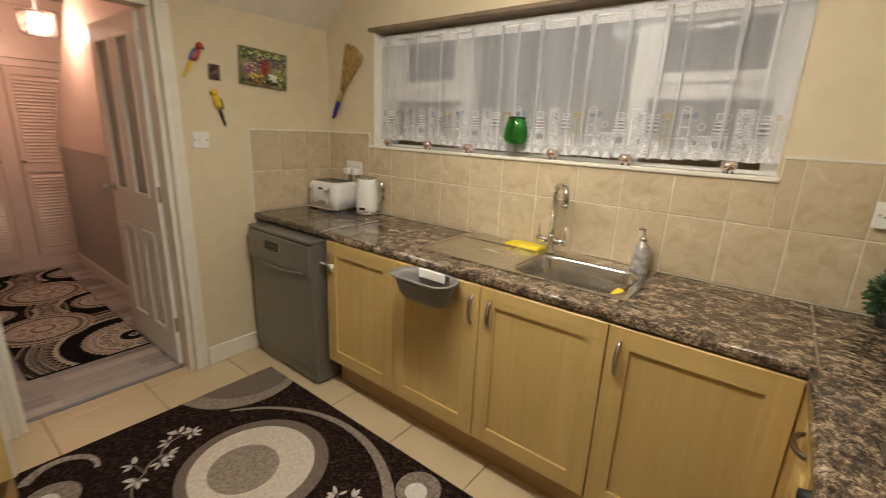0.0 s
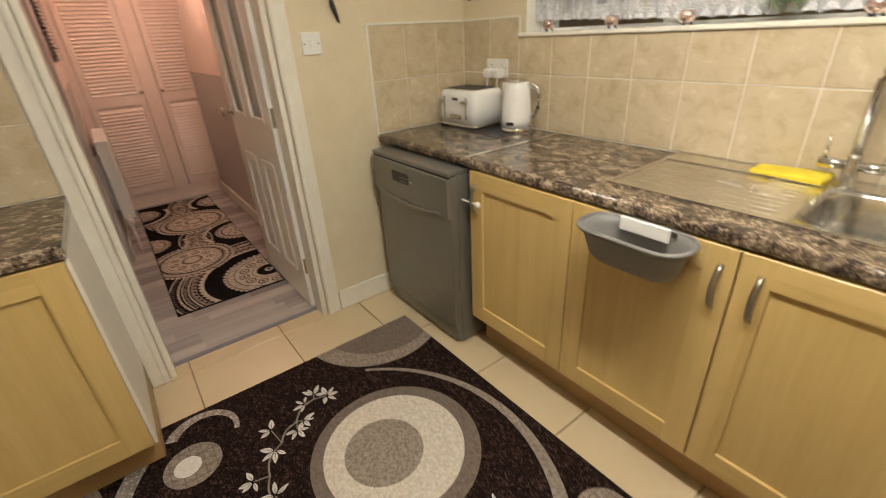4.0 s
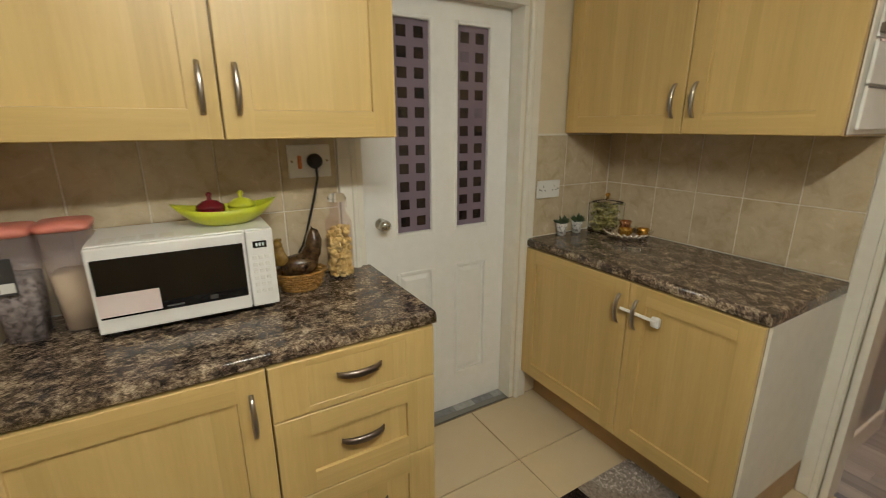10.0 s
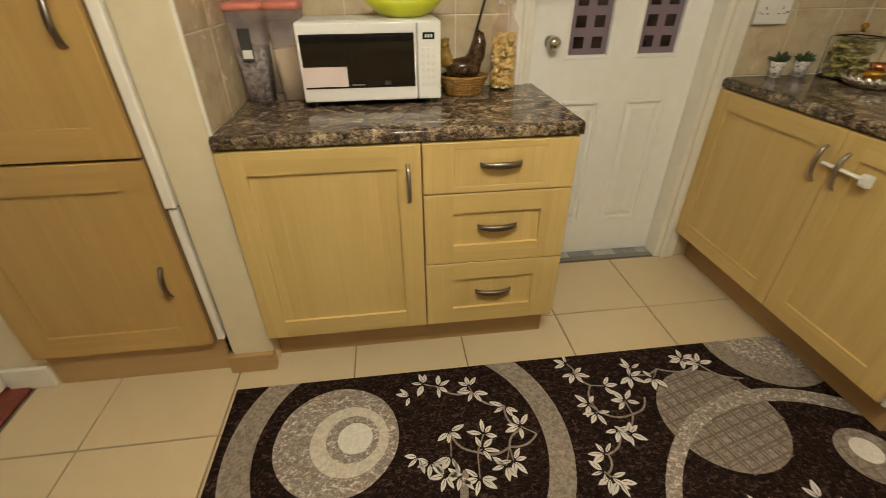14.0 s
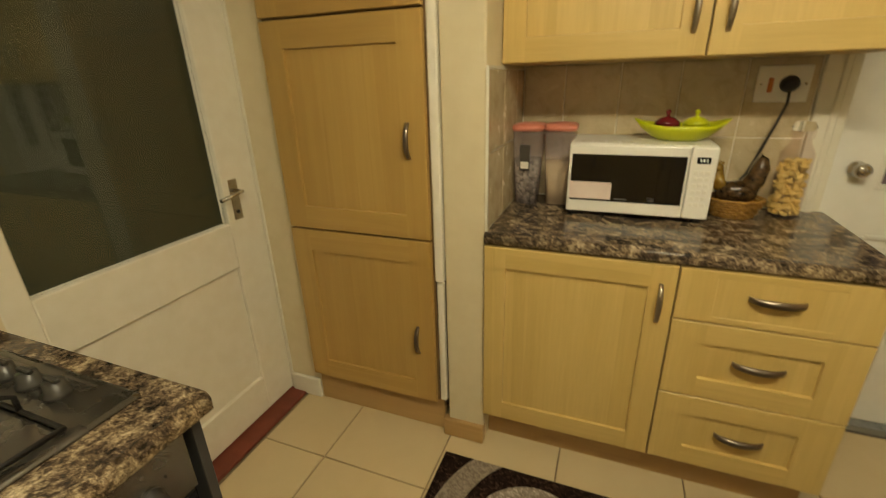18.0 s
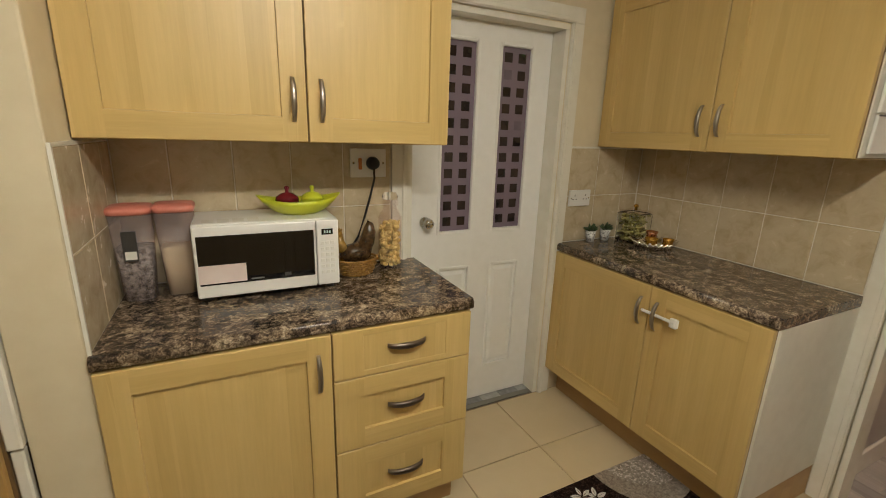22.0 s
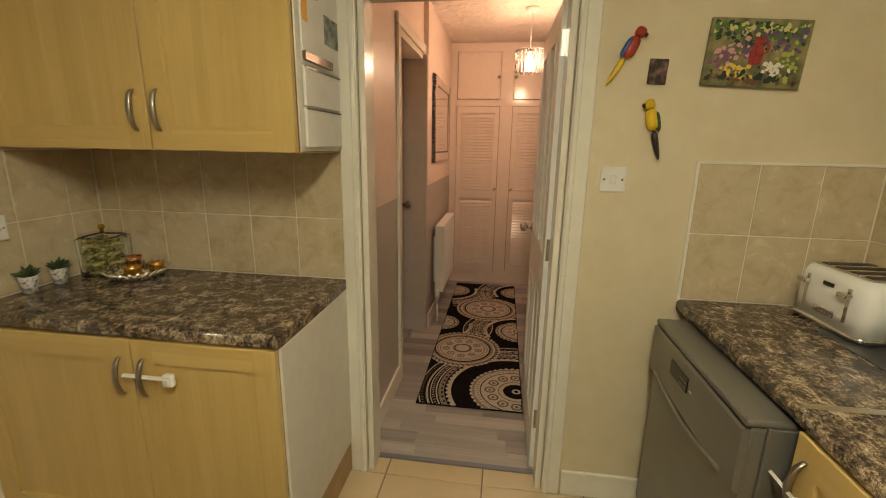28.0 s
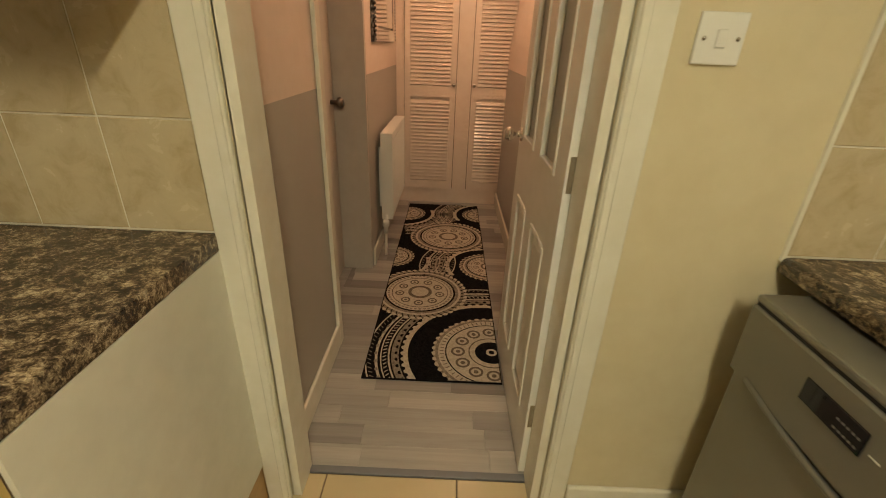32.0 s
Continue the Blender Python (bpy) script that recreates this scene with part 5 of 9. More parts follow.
part("kick_panel", boxes((0.01, DWW - 0.01, 0.035, 0.06, 0.022, 0.10), bevel=0.003), M_GREYM, dw)
for fx in (0.05, DWW - 0.05):
    part("foot", lathe([(0, 0), (0.018, 0), (0.018, 0.01), (0.008, 0.012), (0.008, 0.03), (0, 0.03)], 12, m=pose(fx, 0.08, 0.0)), M_BLACK, dw)


def rounded_rect(w, d, r, n=5):
    pts = []
    for cx, cy, a0 in ((w / 2 - r, d / 2 - r, 0), (-w / 2 + r, d / 2 - r, 90), (-w / 2 + r, -d / 2 + r, 180), (w / 2 - r, -d / 2 + r, 270)):
        for i in range(n + 1):
            a = radians(a0 + 90 * i / n)
            pts.append((cx + r * math.cos(a), cy + r * math.sin(a)))
    return pts


def loft(levels, bm=None, mi=0, caps=True):
    """Levels of (outline, z) with equal point counts."""
    bm = bm or bmesh.new()
    rings = [[bm.verts.new((x, y, z)) for x, y in o] for o, z in levels]
    n = len(rings[0])
    for a, b in zip(rings, rings[1:]):
        for i in range(n):
            f = bm.faces.new((a[i], a[(i + 1) % n], b[(i + 1) % n], b[i]))
            f.smooth, f.material_index = True, mi
    if caps:
        bm.faces.new(list(reversed(rings[0]))).material_index = mi
        bm.faces.new(rings[-1]).material_index = mi
    return bm


# toaster: local front is -y
to = thing("toaster", pose(-2.375, 1.845, WZ, 0, 0, 3), "white enamel four-slice toaster with chrome levers", "toaster")
TW, TD = 0.285, 0.225
part("base", loft([(rounded_rect(TW + 0.004, TD + 0.004, 0.04), 0.004), (rounded_rect(TW + 0.008, TD + 0.008, 0.04), 0.014), (rounded_rect(TW + 0.004, TD + 0.004, 0.04), 0.022)]), M_CHROME, to)
part("body", loft([(rounded_rect(TW, TD, 0.04), 0.022), (rounded_rect(TW + 0.004, TD + 0.004, 0.045), 0.09), (rounded_rect(TW - 0.002, TD - 0.002, 0.045), 0.16), (rounded_rect(TW - 0.02, TD - 0.02, 0.04), 0.180), (rounded_rect(TW - 0.04, TD - 0.04, 0.035), 0.186)]), M_ENAMEL, to)
part("top_plate", loft([(rounded_rect(TW - 0.05, TD - 0.05, 0.02), 0.1865), (rounded_rect(TW - 0.055, TD - 0.055, 0.02), 0.190)]), M_CHROME, to)
for i in range(4):
    sx = -0.083 + 0.055 * i
    part("slot", boxes((sx - 0.015, sx + 0.015, -0.072, 0.072, 0.1895, 0.1912)), M_BLACK, to)
for sx in (-0.082, 0.082):
    part("lever_track", boxes((sx - 0.006, sx + 0.006, -TD / 2 - 0.004, -TD / 2 + 0.003, 0.05, 0.155)), M_CHROME, to)
    part("lever", boxes((sx - 0.018, sx + 0.018, -TD / 2 - 0.028, -TD / 2 - 0.004, 0.128, 0.142), bevel=0.004, seg=2), M_CHROME, to, "chrome lever")
    part("dial_plate", boxes((sx * 0.25 - 0.022, sx * 0.25 + 0.022, -TD / 2 - 0.004, -TD / 2 + 0.002, 0.045, 0.068), bevel=0.003), M_CHROME, to)
part("badge", boxes((-0.020, 0.020, -TD / 2 - 0.004, -TD / 2 + 0.002, 0.138, 0.150), bevel=0.001), M_BLACK, to, "small dark maker's plate")
for fx in (-0.1, 0.1):
    for fy in (-0.08, 0.08):
        part("foot", boxes((fx - 0.01, fx + 0.01, fy - 0.01, fy + 0.01, 0, 0.005)), M_BLACK, to)

ke = thing("kettle", pose(-2.075, 1.872, WZ, 0, 0, 20) @ Matrix.Diagonal((0.88, 0.88, 1.06, 1)), "white enamel kettle with chrome handle", "kettle")
part("base", lathe([(0, 0), (0.083, 0), (0.085, 0.006), (0.083, 0.018), (0.079, 0.022), (0, 0.022)], 36), M_CHROME, ke)
part("body", lathe([(0.0, 0.022), (0.081, 0.024), (0.082, 0.06), (0.077, 0.13), (0.070, 0.19), (0.064, 0.21), (0.058, 0.214), (0.0, 0.214)], 36), M_ENAMEL, ke)
part("lid", lathe([(0.0, 0.214), (0.058, 0.214), (0.056, 0.222), (0.040, 0.228), (0, 0.230)], 30), M_CHROME, ke)
part("spout", prism([(-0.055, -0.02), (-0.085, 0.0), (-0.055, 0.02)], 0.175, 0.212), M_ENAMEL, ke)
part("handle", tube([(0.060, 0, 0.195), (0.095, 0, 0.200), (0.122, 0, 0.185), (0.130, 0, 0.15), (0.122, 0, 0.105), (0.100, 0, 0.072), (0.074, 0, 0.062)], [0.011, 0.012, 0.013, 0.013, 0.012, 0.011, 0.010], 10), M_CHROME, ke, "chrome loop handle")
part("switch", boxes((0.078, 0.108, -0.012, 0.012, 0.022, 0.034), bevel=0.003), M_CHROME, ke)
part("badge", boxes((-0.022, 0.022, -0.0835, -0.077, 0.035, 0.050), bevel=0.001), M_BLACK, ke)
km = thing("worktop_mat", pose(-2.30, 1.76, WZ), "dark grey rubber mat under toaster and kettle", "mat")
part("sheet", boxes((-0.05, 0.27, -0.055, 0.19, 0.0004, 0.002)), M_GREYD, km)

# sink with drainer
sk = thing("kitchen_sink", pose(0, 0, WZ), "stainless steel sink with ribbed drainer", "sink")
SX0, SX1, SY0, SY1 = -1.315, -0.352, 1.490, 1.955
part("rim", boxes((SX0, SX0 + 0.015, SY0, SY1, 0.0005, 0.005), (SKX1, SX1, SY0, SY1, 0.0005, 0.005), (SX0 + 0.015, SKX1, SY0, SKY0 + 0.004, 0.0005, 0.005), (SX0 + 0.015, SKX1, SKY1 - 0.004, SY1, 0.0005, 0.005), (SKX0 - 0.02, SKX0 + 0.004, SKY0, SKY1, 0.0005, 0.005)), M_STEEL, sk)
bx, by = (SKX0 + SKX1) / 2, (SKY0 + SKY1) / 2
bw, bdp = SKX1 - SKX0, SKY1 - SKY0
lv = [([(bx + p[0], by + p[1]) for p in rounded_rect(bw + 0.012, bdp + 0.012, 0.004, 8)], 0.0056), ([(bx + p[0], by + p[1]) for p in rounded_rect(bw - 0.002, bdp - 0.002, 0.088, 8)], 0.0054)]
for i in range(9):
    a = math.pi / 2 * i / 8
    lv.append(([(bx + p[0], by + p[1]) for p in rounded_rect(bw - 0.010 - 0.090 * (1 - math.cos(a)) - 0.01, bdp - 0.010 - 0.090 * (1 - math.cos(a)) - 0.01, 0.085 - 0.02 * (1 - math.cos(a)), 8)], -0.105 - 0.055 * math.sin(a) if i else -0.006))
lv.insert(3, ([(bx + p[0], by + p[1]) for p in rounded_rect(bw - 0.020, bdp - 0.020, 0.085, 8)], -0.105))
bm = loft(lv, caps=False)
bm.verts.ensure_lookup_table()
n = len(lv[0][0])
bm.faces.new([v for v in bm.verts[-n:]])
bmesh.ops.recalc_face_normals(bm, faces=bm.faces)
for f in bm.faces:
    f.normal_flip()
    f.smooth = len(f.verts) == 4
# smoother steel, its base colour lowered for the shade inside the bowl
part("bowl", bm, node_mat("shaded_polished_steel", (0.58, 0.56, 0.52), 0.2, 1.0, build=mottled((0.55, 0.53, 0.49), (0.61, 0.59, 0.55), 3, 300, 0.02, rvar=(0.17, 0.24))), sk, "deep rounded steel bowl")
part("waste", lathe([(0, -0.1585), (0.042, -0.1585), (0.045, -0.1565), (0.03, -0.1575), (0, -0.158)], 24, m=pose(bx, by, 0)), M_CHROME, sk)
bm = bmesh.new()
nrib = 9
box(bm, SX0 + 0.012, SKX0 - 0.018, SKY0, SKY1, 0.0005, 0.0016)
part("drainer", bm, M_STEEL, sk)
for i in range(nrib):
    yy = SKY0 + 0.03 + i * (SKY1 - SKY0 - 0.06) / (nrib - 1)
    part("rib", tube([(SX0 + 0.05, yy, 0.0006), (SX0 + 0.06, yy, 0.0014), (SKX0 - 0.05, yy, 0.0014), (SKX0 - 0.04, yy, 0.0006)], 0.006, 8, flat=0.22), M_STEEL, sk)

tp = thing("mixer_tap", pose(-0.815, 1.885, WZ + 0.0016), "chrome kitchen mixer tap with two levers", "tap")
part("base", lathe([(0, 0), (0.028, 0), (0.026, 0.01), (0.019, 0.016), (0.019, 0.085), (0.015, 0.095), (0, 0.095)], 20), M_CHROME, tp)
part("spout", tube([(0, 0, 0.08), (0, 0, 0.285), (0.003, -0.003, 0.305), (0.012, -0.012, 0.320), (0.026, -0.026, 0.326), (0.066, -0.070, 0.326), (0.080, -0.086, 0.320), (0.088, -0.096, 0.306), (0.090, -0.099, 0.288), (0.092, -0.101, 0.250)], 0.013, 14), M_CHROME, tp)
part("spout_tip", lathe([(0, 0), (0.0145, 0), (0.0145, 0.02), (0, 0.02)], 14, m=pose(0.092, -0.101, 0.238)), M_CHROME, tp)
for sx in (-1, 1):
    part("valve_body", tube([(0, 0, 0.062), (sx * 0.028, 0, 0.062), (sx * 0.032, 0, 0.062), (sx * 0.074, 0, 0.062)], [0.013, 0.013, 0.0155, 0.0155], 12), M_CHROME, tp)
    part("lever", tube([(sx * 0.064, 0, 0.070), (sx * 0.066, -0.002, 0.140)], [0.0052, 0.0045], 8), M_CHROME, tp)
M_YELLOW = node_mat("yellow_sponge_cloth", (0.80, 0.62, 0.02), 0.8, build=mottled((0.74, 0.55, 0.015), (0.85, 0.68, 0.03), 15, 220, 0.5, 0.003))
yc = thing("dish_cloth", pose(-0.948, 1.885, WZ + 0.006, 0, 0, -4), "folded bright yellow sponge cloth beside the tap", "cloth")
bm = boxes((-0.095, 0.095, -0.045, 0.045, 0.0, 0.018), bevel=0.007, seg=2)
for v in bm.verts:
    v.co.z += 0.006 * math.sin(v.co.x * 26) * (v.co.z > 0.005)
part("cloth", bm, M_YELLOW, yc)
so = thing("soap_dispenser", pose(-0.412, 1.880, WZ + 0.005), "patterned grey glass soap dispenser with chrome pump", "soap dispenser")
M_SOAP = node_mat("mercury_glass", (0.42, 0.42, 0.39), 0.22, 0.3, build=mottled((0.22, 0.22, 0.20), (0.66, 0.65, 0.61), 42, 90, 0.6, 0.004))
part("bottle", lathe([(0, 0), (0.034, 0), (0.036, 0.02), (0.034, 0.07), (0.026, 0.11), (0.014, 0.125), (0.014, 0.132), (0, 0.132)], 20), M_SOAP, so)
part("collar", lathe([(0, 0.132), (0.015, 0.132), (0.015, 0.148), (0.005, 0.15), (0.005, 0.182), (0, 0.182)], 16), M_CHROME, so)
part("pump", tube([(0, 0, 0.178), (-0.008, -0.005, 0.184), (-0.034, -0.024, 0.181)], 0.0055, 8), M_CHROME, so)
sb = thing("dish_brush", pose(-0.455, 1.640, WZ - 0.075, -62, 0, -25), "yellow dish sponge propped in the corner of the sink bowl", "sponge")
part("head", boxes((-0.018, 0.018, -0.012, 0.012, 0.0, 0.085), bevel=0.008, seg=2), M_YELLOW, sb)
part("handle", boxes((-0.012, 0.012, 0.010, 0.018, 0.01, 0.07), bevel=0.003), M_WHITE, sb)

# grey caddy over the cabinet door
bs = thing("hanging_caddy", pose(-1.092, 1.372, 0.004), "grey plastic waste bowl hung over the sink cabinet door", "caddy")
lv = []
for w, d, z, yo in ((0.17, 0.066, 0.752, -0.046), (0.22, 0.098, 0.758, -0.058), (0.25, 0.122, 0.785, -0.068), (0.275, 0.138, 0.838, -0.076), (0.300, 0.150, 0.862, -0.080), (0.293, 0.143, 0.862, -0.080), (0.265, 0.128, 0.836, -0.076), (0.235, 0.110, 0.785, -0.068), (0.18, 0.08, 0.766, -0.058)):
    lv.append(([(x, y + yo) for x, y in rounded_rect(w, d, min(0.066, d * 0.46))], z))
bm = loft(lv)
part("bowl", bm, M_GREYP, bs)
part("rim", tube([(x, y - 0.080, 0.862) for x, y in rounded_rect(0.302, 0.153, 0.066, 6)], 0.006, 6, closed=True), M_GREYP, bs)
part("hook", boxes((-0.08, 0.08, -0.012, 0.0, 0.80, 0.866), (-0.08, 0.08, -0.02, -0.001, 0.864, 0.869), bevel=0.001), M_GREYP, bs)
part("scraper", boxes((-0.070, 0.070, -0.036, -0.026, 0.838, 0.878), bevel=0.003), M_WHITE, bs, "pale grey removable scraper strip")

# child locks
child_lock(pose(-1.985, -0.409, 0.755, 0, 0, 90))
child_lock(pose(-1.866, 1.352, 0.745, 0, 0, 0) @ Matrix.Scale(0.62, 4), "white plastic child safety lock on the cabinet handle")

# oven, hob and hood on the east side; local front -y looks to -x
ov = thing("oven", pose(0.163, 1.102, 0, 0, 0, -90), "built-in stainless oven with black glass door and knobs", "oven")
OW = 0.615
part("control_panel", boxes((0, OW, 0.0, 0.025, 0.742, 0.865), bevel=0.002), M_STEEL, ov, "brushed steel control panel")
part("door", boxes((0.004, OW - 0.004, 0.002, 0.03, 0.165, 0.738), bevel=0.003), M_BLACKG, ov, "black glass oven door")
part("body", boxes((0.012, OW - 0.012, 0.032, 0.54, 0.165, 0.86)), M_GREYD, ov)
part("handle", tube([(0.06, -0.045, 0.690), (OW - 0.06, -0.045, 0.690)], 0.011, 10), M_BLACK, ov)
for hx in (0.09, OW - 0.09):
    part("handle_post", tube([(hx, -0.045, 0.69), (hx, 0.004, 0.69)], 0.008, 8), M_BLACK, ov)
for kx in (0.105, 0.195, 0.540):
    part("knob", lathe([(0, 0), (0.020, 0), (0.020, 0.006), (0.016, 0.010), (0.014, 0.026), (0, 0.027)], 18, m=pose(kx, 0.0, 0.790, 90, 0, 0)), M_BLACK, ov, "black oven knob")
    part("mark", boxes((kx + 0.028, kx + 0.031, -0.001, 0.0, 0.806, 0.812)), M_BLACK, ov)
part("lower_panel", boxes((0.0, OW, 0.004, 0.02, 0.002, 0.16)), M_GREYD, ov)
M_TOWEL = node_mat("white_terry", (0.78, 0.76, 0.70), 0.95, build=mottled((0.74, 0.715, 0.65), (0.81, 0.79, 0.73), 14, 420, 0.8, 0.004))
tw = thing("hand_towel", pose(0.118, 0.768, -0.010, 0, 0, -90), "white towel draped over the oven handle", "towel")
bm = bmesh.new()
rows = []
for k in range(15):
    s = k / 14
    row = []
    for i in range(15):
        u = i / 14
        x = -0.118 + 0.236 * u + 0.02 * (s - 0.5) * (u - 0.5)
        if s < 0.36:
            y, z = 0.020 - 0.0, 0.52 + 0.182 * (s / 0.36)
        elif s < 0.46:
            a = (s - 0.36) / 0.10 * math.pi
            y, z = 0.001 + 0.019 * math.cos(a), 0.702 + 0.019 * math.sin(a)
        else:
            y, z = -0.018 - 0.006 * (s - 0.46), 0.702 - 0.455 * (s - 0.46) / 0.54
        y += 0.006 * math.sin(u * 9 + s * 3) * (1 if s > 0.46 else 0.2) * abs(s - 0.42) * 1.8
        row.append(bm.verts.new((x, y, z)))
    rows.append(row)
for a, b in zip(rows, rows[1:]):
    for i in range(14):
        bm.faces.new((a[i], a[i + 1], b[i + 1], b[i])).smooth = True
bmesh.ops.recalc_face_normals(bm, faces=bm.faces)
ob = part("cloth", bm, M_TOWEL, tw)
sol = ob.modifiers.new("thick", "SOLIDIFY")
sol.thickness = 0.006

hb = thing("gas_hob", pose(0.235, 1.090, WZ, 0, 0, -90), "stainless steel four-burner gas hob with black pan supports", "hob")
HW, HD = 0.605, 0.49
M_HOB = node_mat("dark_grey_hob_steel", (0.17, 0.155, 0.14), 0.26, 0.85, build=mottled((0.15, 0.135, 0.12), (0.19, 0.175, 0.155), 5, 300, 0.03, rvar=(0.2, 0.34)))
part("tray", loft([(([(x + HW / 2, y + HD / 2) for x, y in rounded_rect(HW, HD, 0.012)]), 0.0005), (([(x + HW / 2, y + HD / 2) for x, y in rounded_rect(HW, HD, 0.012)]), 0.004), (([(x + HW / 2, y + HD / 2) for x, y in rounded_rect(HW - 0.02, HD - 0.02, 0.012)]), 0.009), (([(x + HW / 2, y + HD / 2) for x, y in rounded_rect(HW - 0.035, HD - 0.035, 0.01)]), 0.006)]), M_HOB, hb)
for cx, cy, r in ((0.14, 0.135, 0.052), (0.14, 0.36, 0.040), (0.385, 0.135, 0.034), (0.385, 0.36, 0.052)):
    part("burner_cup", lathe([(0, 0.006), (r + 0.020, 0.006), (r + 0.018, 0.009), (r + 0.008, 0.012), (r - 0.004, 0.020), (0, 0.020)], 24, m=pose(cx, cy, 0)), M_STEEL, hb)
    part("burner_cap", lathe([(0, 0.020), (r + 0.001, 0.020), (r + 0.003, 0.026), (r - 0.002, 0.034), (r - 0.012, 0.037), (0, 0.036)], 28, m=pose(cx, cy, 0)), M_BLACK, hb, "black enamel burner cap")
for gx0, gx1 in ((0.028, 0.265), (0.272, 0.505)):
    g = part("pan_support", tube([(gx0, 0.03, 0.012), (gx1, 0.03, 0.012), (gx1, HD - 0.03, 0.012), (gx0, HD - 0.03, 0.012)], 0.005, 6, closed=True), M_BLACK, hb, "black enamelled wire pan support")
    part("crossbar", tube([(gx0, HD / 2, 0.012), (gx1, HD / 2, 0.012)], 0.005, 6), M_BLACK, g)
    cx = (gx0 + gx1) / 2
    for cy in (0.135, 0.36):
        for dx, dy in ((1, 0), (-1, 0), (0, 1), (0, -1)):
            ex = (gx1 - cx) * dx
            ey = ((HD / 2 - cy if cy < HD / 2 else HD - 0.03 - cy) if dy > 0 else (0.03 - cy if cy < HD / 2 else HD / 2 - cy)) if dy else 0
            sgx, sgy = cx + ex, cy + (abs(ey) * dy if dy else 0)
            part("prong", tube([(sgx, sgy, 0.012), (sgx, sgy, 0.040), (sgx - 0.012 * dx, sgy - 0.012 * dy, 0.048), (cx + 0.036 * dx, cy + 0.036 * dy, 0.046)], 0.0042, 6), M_BLACK, g)
M_KNOB = node_mat("dark_grey_knob", (0.045, 0.042, 0.038), 0.35, build=mottled((0.036, 0.034, 0.030), (0.056, 0.052, 0.046), 30, 200, 0.1))
for i in range(4):
    part("knob_grip", boxes((0.550, 0.560, 0.118 + 0.072 * i, 0.152 + 0.072 * i, 0.032, 0.040), bevel=0.002), M_KNOB, hb)
    part("knob", lathe([(0, 0.005), (0.021, 0.005), (0.021, 0.012), (0.017, 0.016), (0.015, 0.032), (0, 0.034)], 18, m=pose(0.555, 0.135 + 0.072 * i, 0)), M_KNOB, hb, "dark grey control knob")

hd = thing("extractor_hood", pose(0.276, 1.068, 1.602, 0, 0, -90), "slim grey steel extractor hood fixed over the hob", "cooker hood")
bm = prism([(0.0, 0.0), (0.48, -0.015), (0.48, 0.13), (0.30, 0.13), (0.0, 0.040)], 0.0, 0.60, m=Matrix(((0, 0, 1, 0), (1, 0, 0, 0), (0, 1, 0, 0), (0, 0, 0, 1))))
bmesh.ops.recalc_face_normals(bm, faces=bm.faces)
part("canopy", bm, M_STEEL, hd)
M_FILTER = node_mat("greasy_filter", (0.32, 0.27, 0.17), 0.4, 0.8, build=mottled((0.26, 0.21, 0.12), (0.38, 0.32, 0.2), 8, 260, 0.5))
part("filter", boxes((0.03, 0.57, 0.05, 0.44, -0.020, -0.0145)), M_FILTER, hd, "stained mesh grease filter")
part("light_slot", boxes((0.12, 0.22, 0.12, 0.15, -0.0225, -0.0205)), M_GREYD, hd)
for i in range(5):
    part("button", lathe([(0, 0), (0.007, 0), (0.006, 0.01), (0, 0.011)], 12, m=pose(0.33 + 0.03 * i, 0.075, 0.064)), M_CHROME, hd)
part("grille", boxes((0.25, 0.35, 0.36, 0.42, 0.131, 0.20), bevel=0.002), M_BLACK, hd, "black vent grille above the hood")

bo_ = thing("boiler", pose(0.470, 1.958, 1.288, 0, 0, -90), "old cream enamelled wall boiler in the corner, with dials", "boiler")
M_BOIL = node_mat("cream_enamel", (0.70, 0.66, 0.53), 0.35, build=mottled((0.67, 0.63, 0.50), (0.73, 0.69, 0.57), 2.5, 200, 0.04))
part("casing", boxes((0.0, 0.442, 0.012, 0.288, 0.222, 0.90), bevel=0.008, seg=2), M_BOIL, bo_)
part("control_panel", boxes((0.004, 0.438, 0.010, 0.288, 0.004, 0.219), bevel=0.006, seg=2), M_BOIL, bo_)
part("lip", boxes((-0.002, 0.444, -0.014, 0.020, 0.208, 0.224), bevel=0.003), M_BOIL, bo_)
M_LENS = node_mat("red_brown_lens", (0.2, 0.06, 0.03), 0.3)
for kx, kz, r in ((0.062, 0.052, 0.020), (0.205, 0.056, 0.024)):
    part("dial", lathe([(0, 0), (r, 0), (r, 0.008), (r * 0.8, 0.014), (0, 0.015)], 20, m=pose(kx, 0.010, kz, 90, 0, 0)), M_GREYP, bo_, "grey plastic dial")
for kx, kz, mt in ((0.115, 0.048, M_GREYD), (0.135, 0.116, M_LENS), (0.205, 0.156, M_LENS), (0.265, 0.158, M_GREYD), (0.265, 0.132, M_GREYP), (0.265, 0.108, M_GREYP), (0.265, 0.086, M_GREYP), (0.085, 0.136, M_GREYP), (0.085, 0.112, M_GREYP), (0.105, 0.176, M_GREYP), (0.320, 0.168, M_GREYP)):
    part("indicator", lathe([(0, 0), (0.008, 0), (0.008, 0.003), (0, 0.004)], 12, m=pose(kx, 0.010, kz, 90, 0, 0)), mt, bo_)
part("pipe", tube([(0.36, 0.18, 0.006), (0.36, 0.18, -0.03), (0.35, 0.2, -0.055), (0.32, 0.24, -0.06)], 0.011, 8), node_mat("tarnished_brass", (0.22, 0.15, 0.07), 0.4, 0.9), bo_)
part("valve", boxes((0.345, 0.375, 0.165, 0.195, -0.075, -0.035), bevel=0.004), node_mat("old_brass", (0.25, 0.17, 0.08), 0.4, 0.9), bo_)
kyz = thing("key_bunch", pose(0.481, 1.765, 1.645, 0, 0, -90), "small bunch of keys hung on the boiler", "keys")
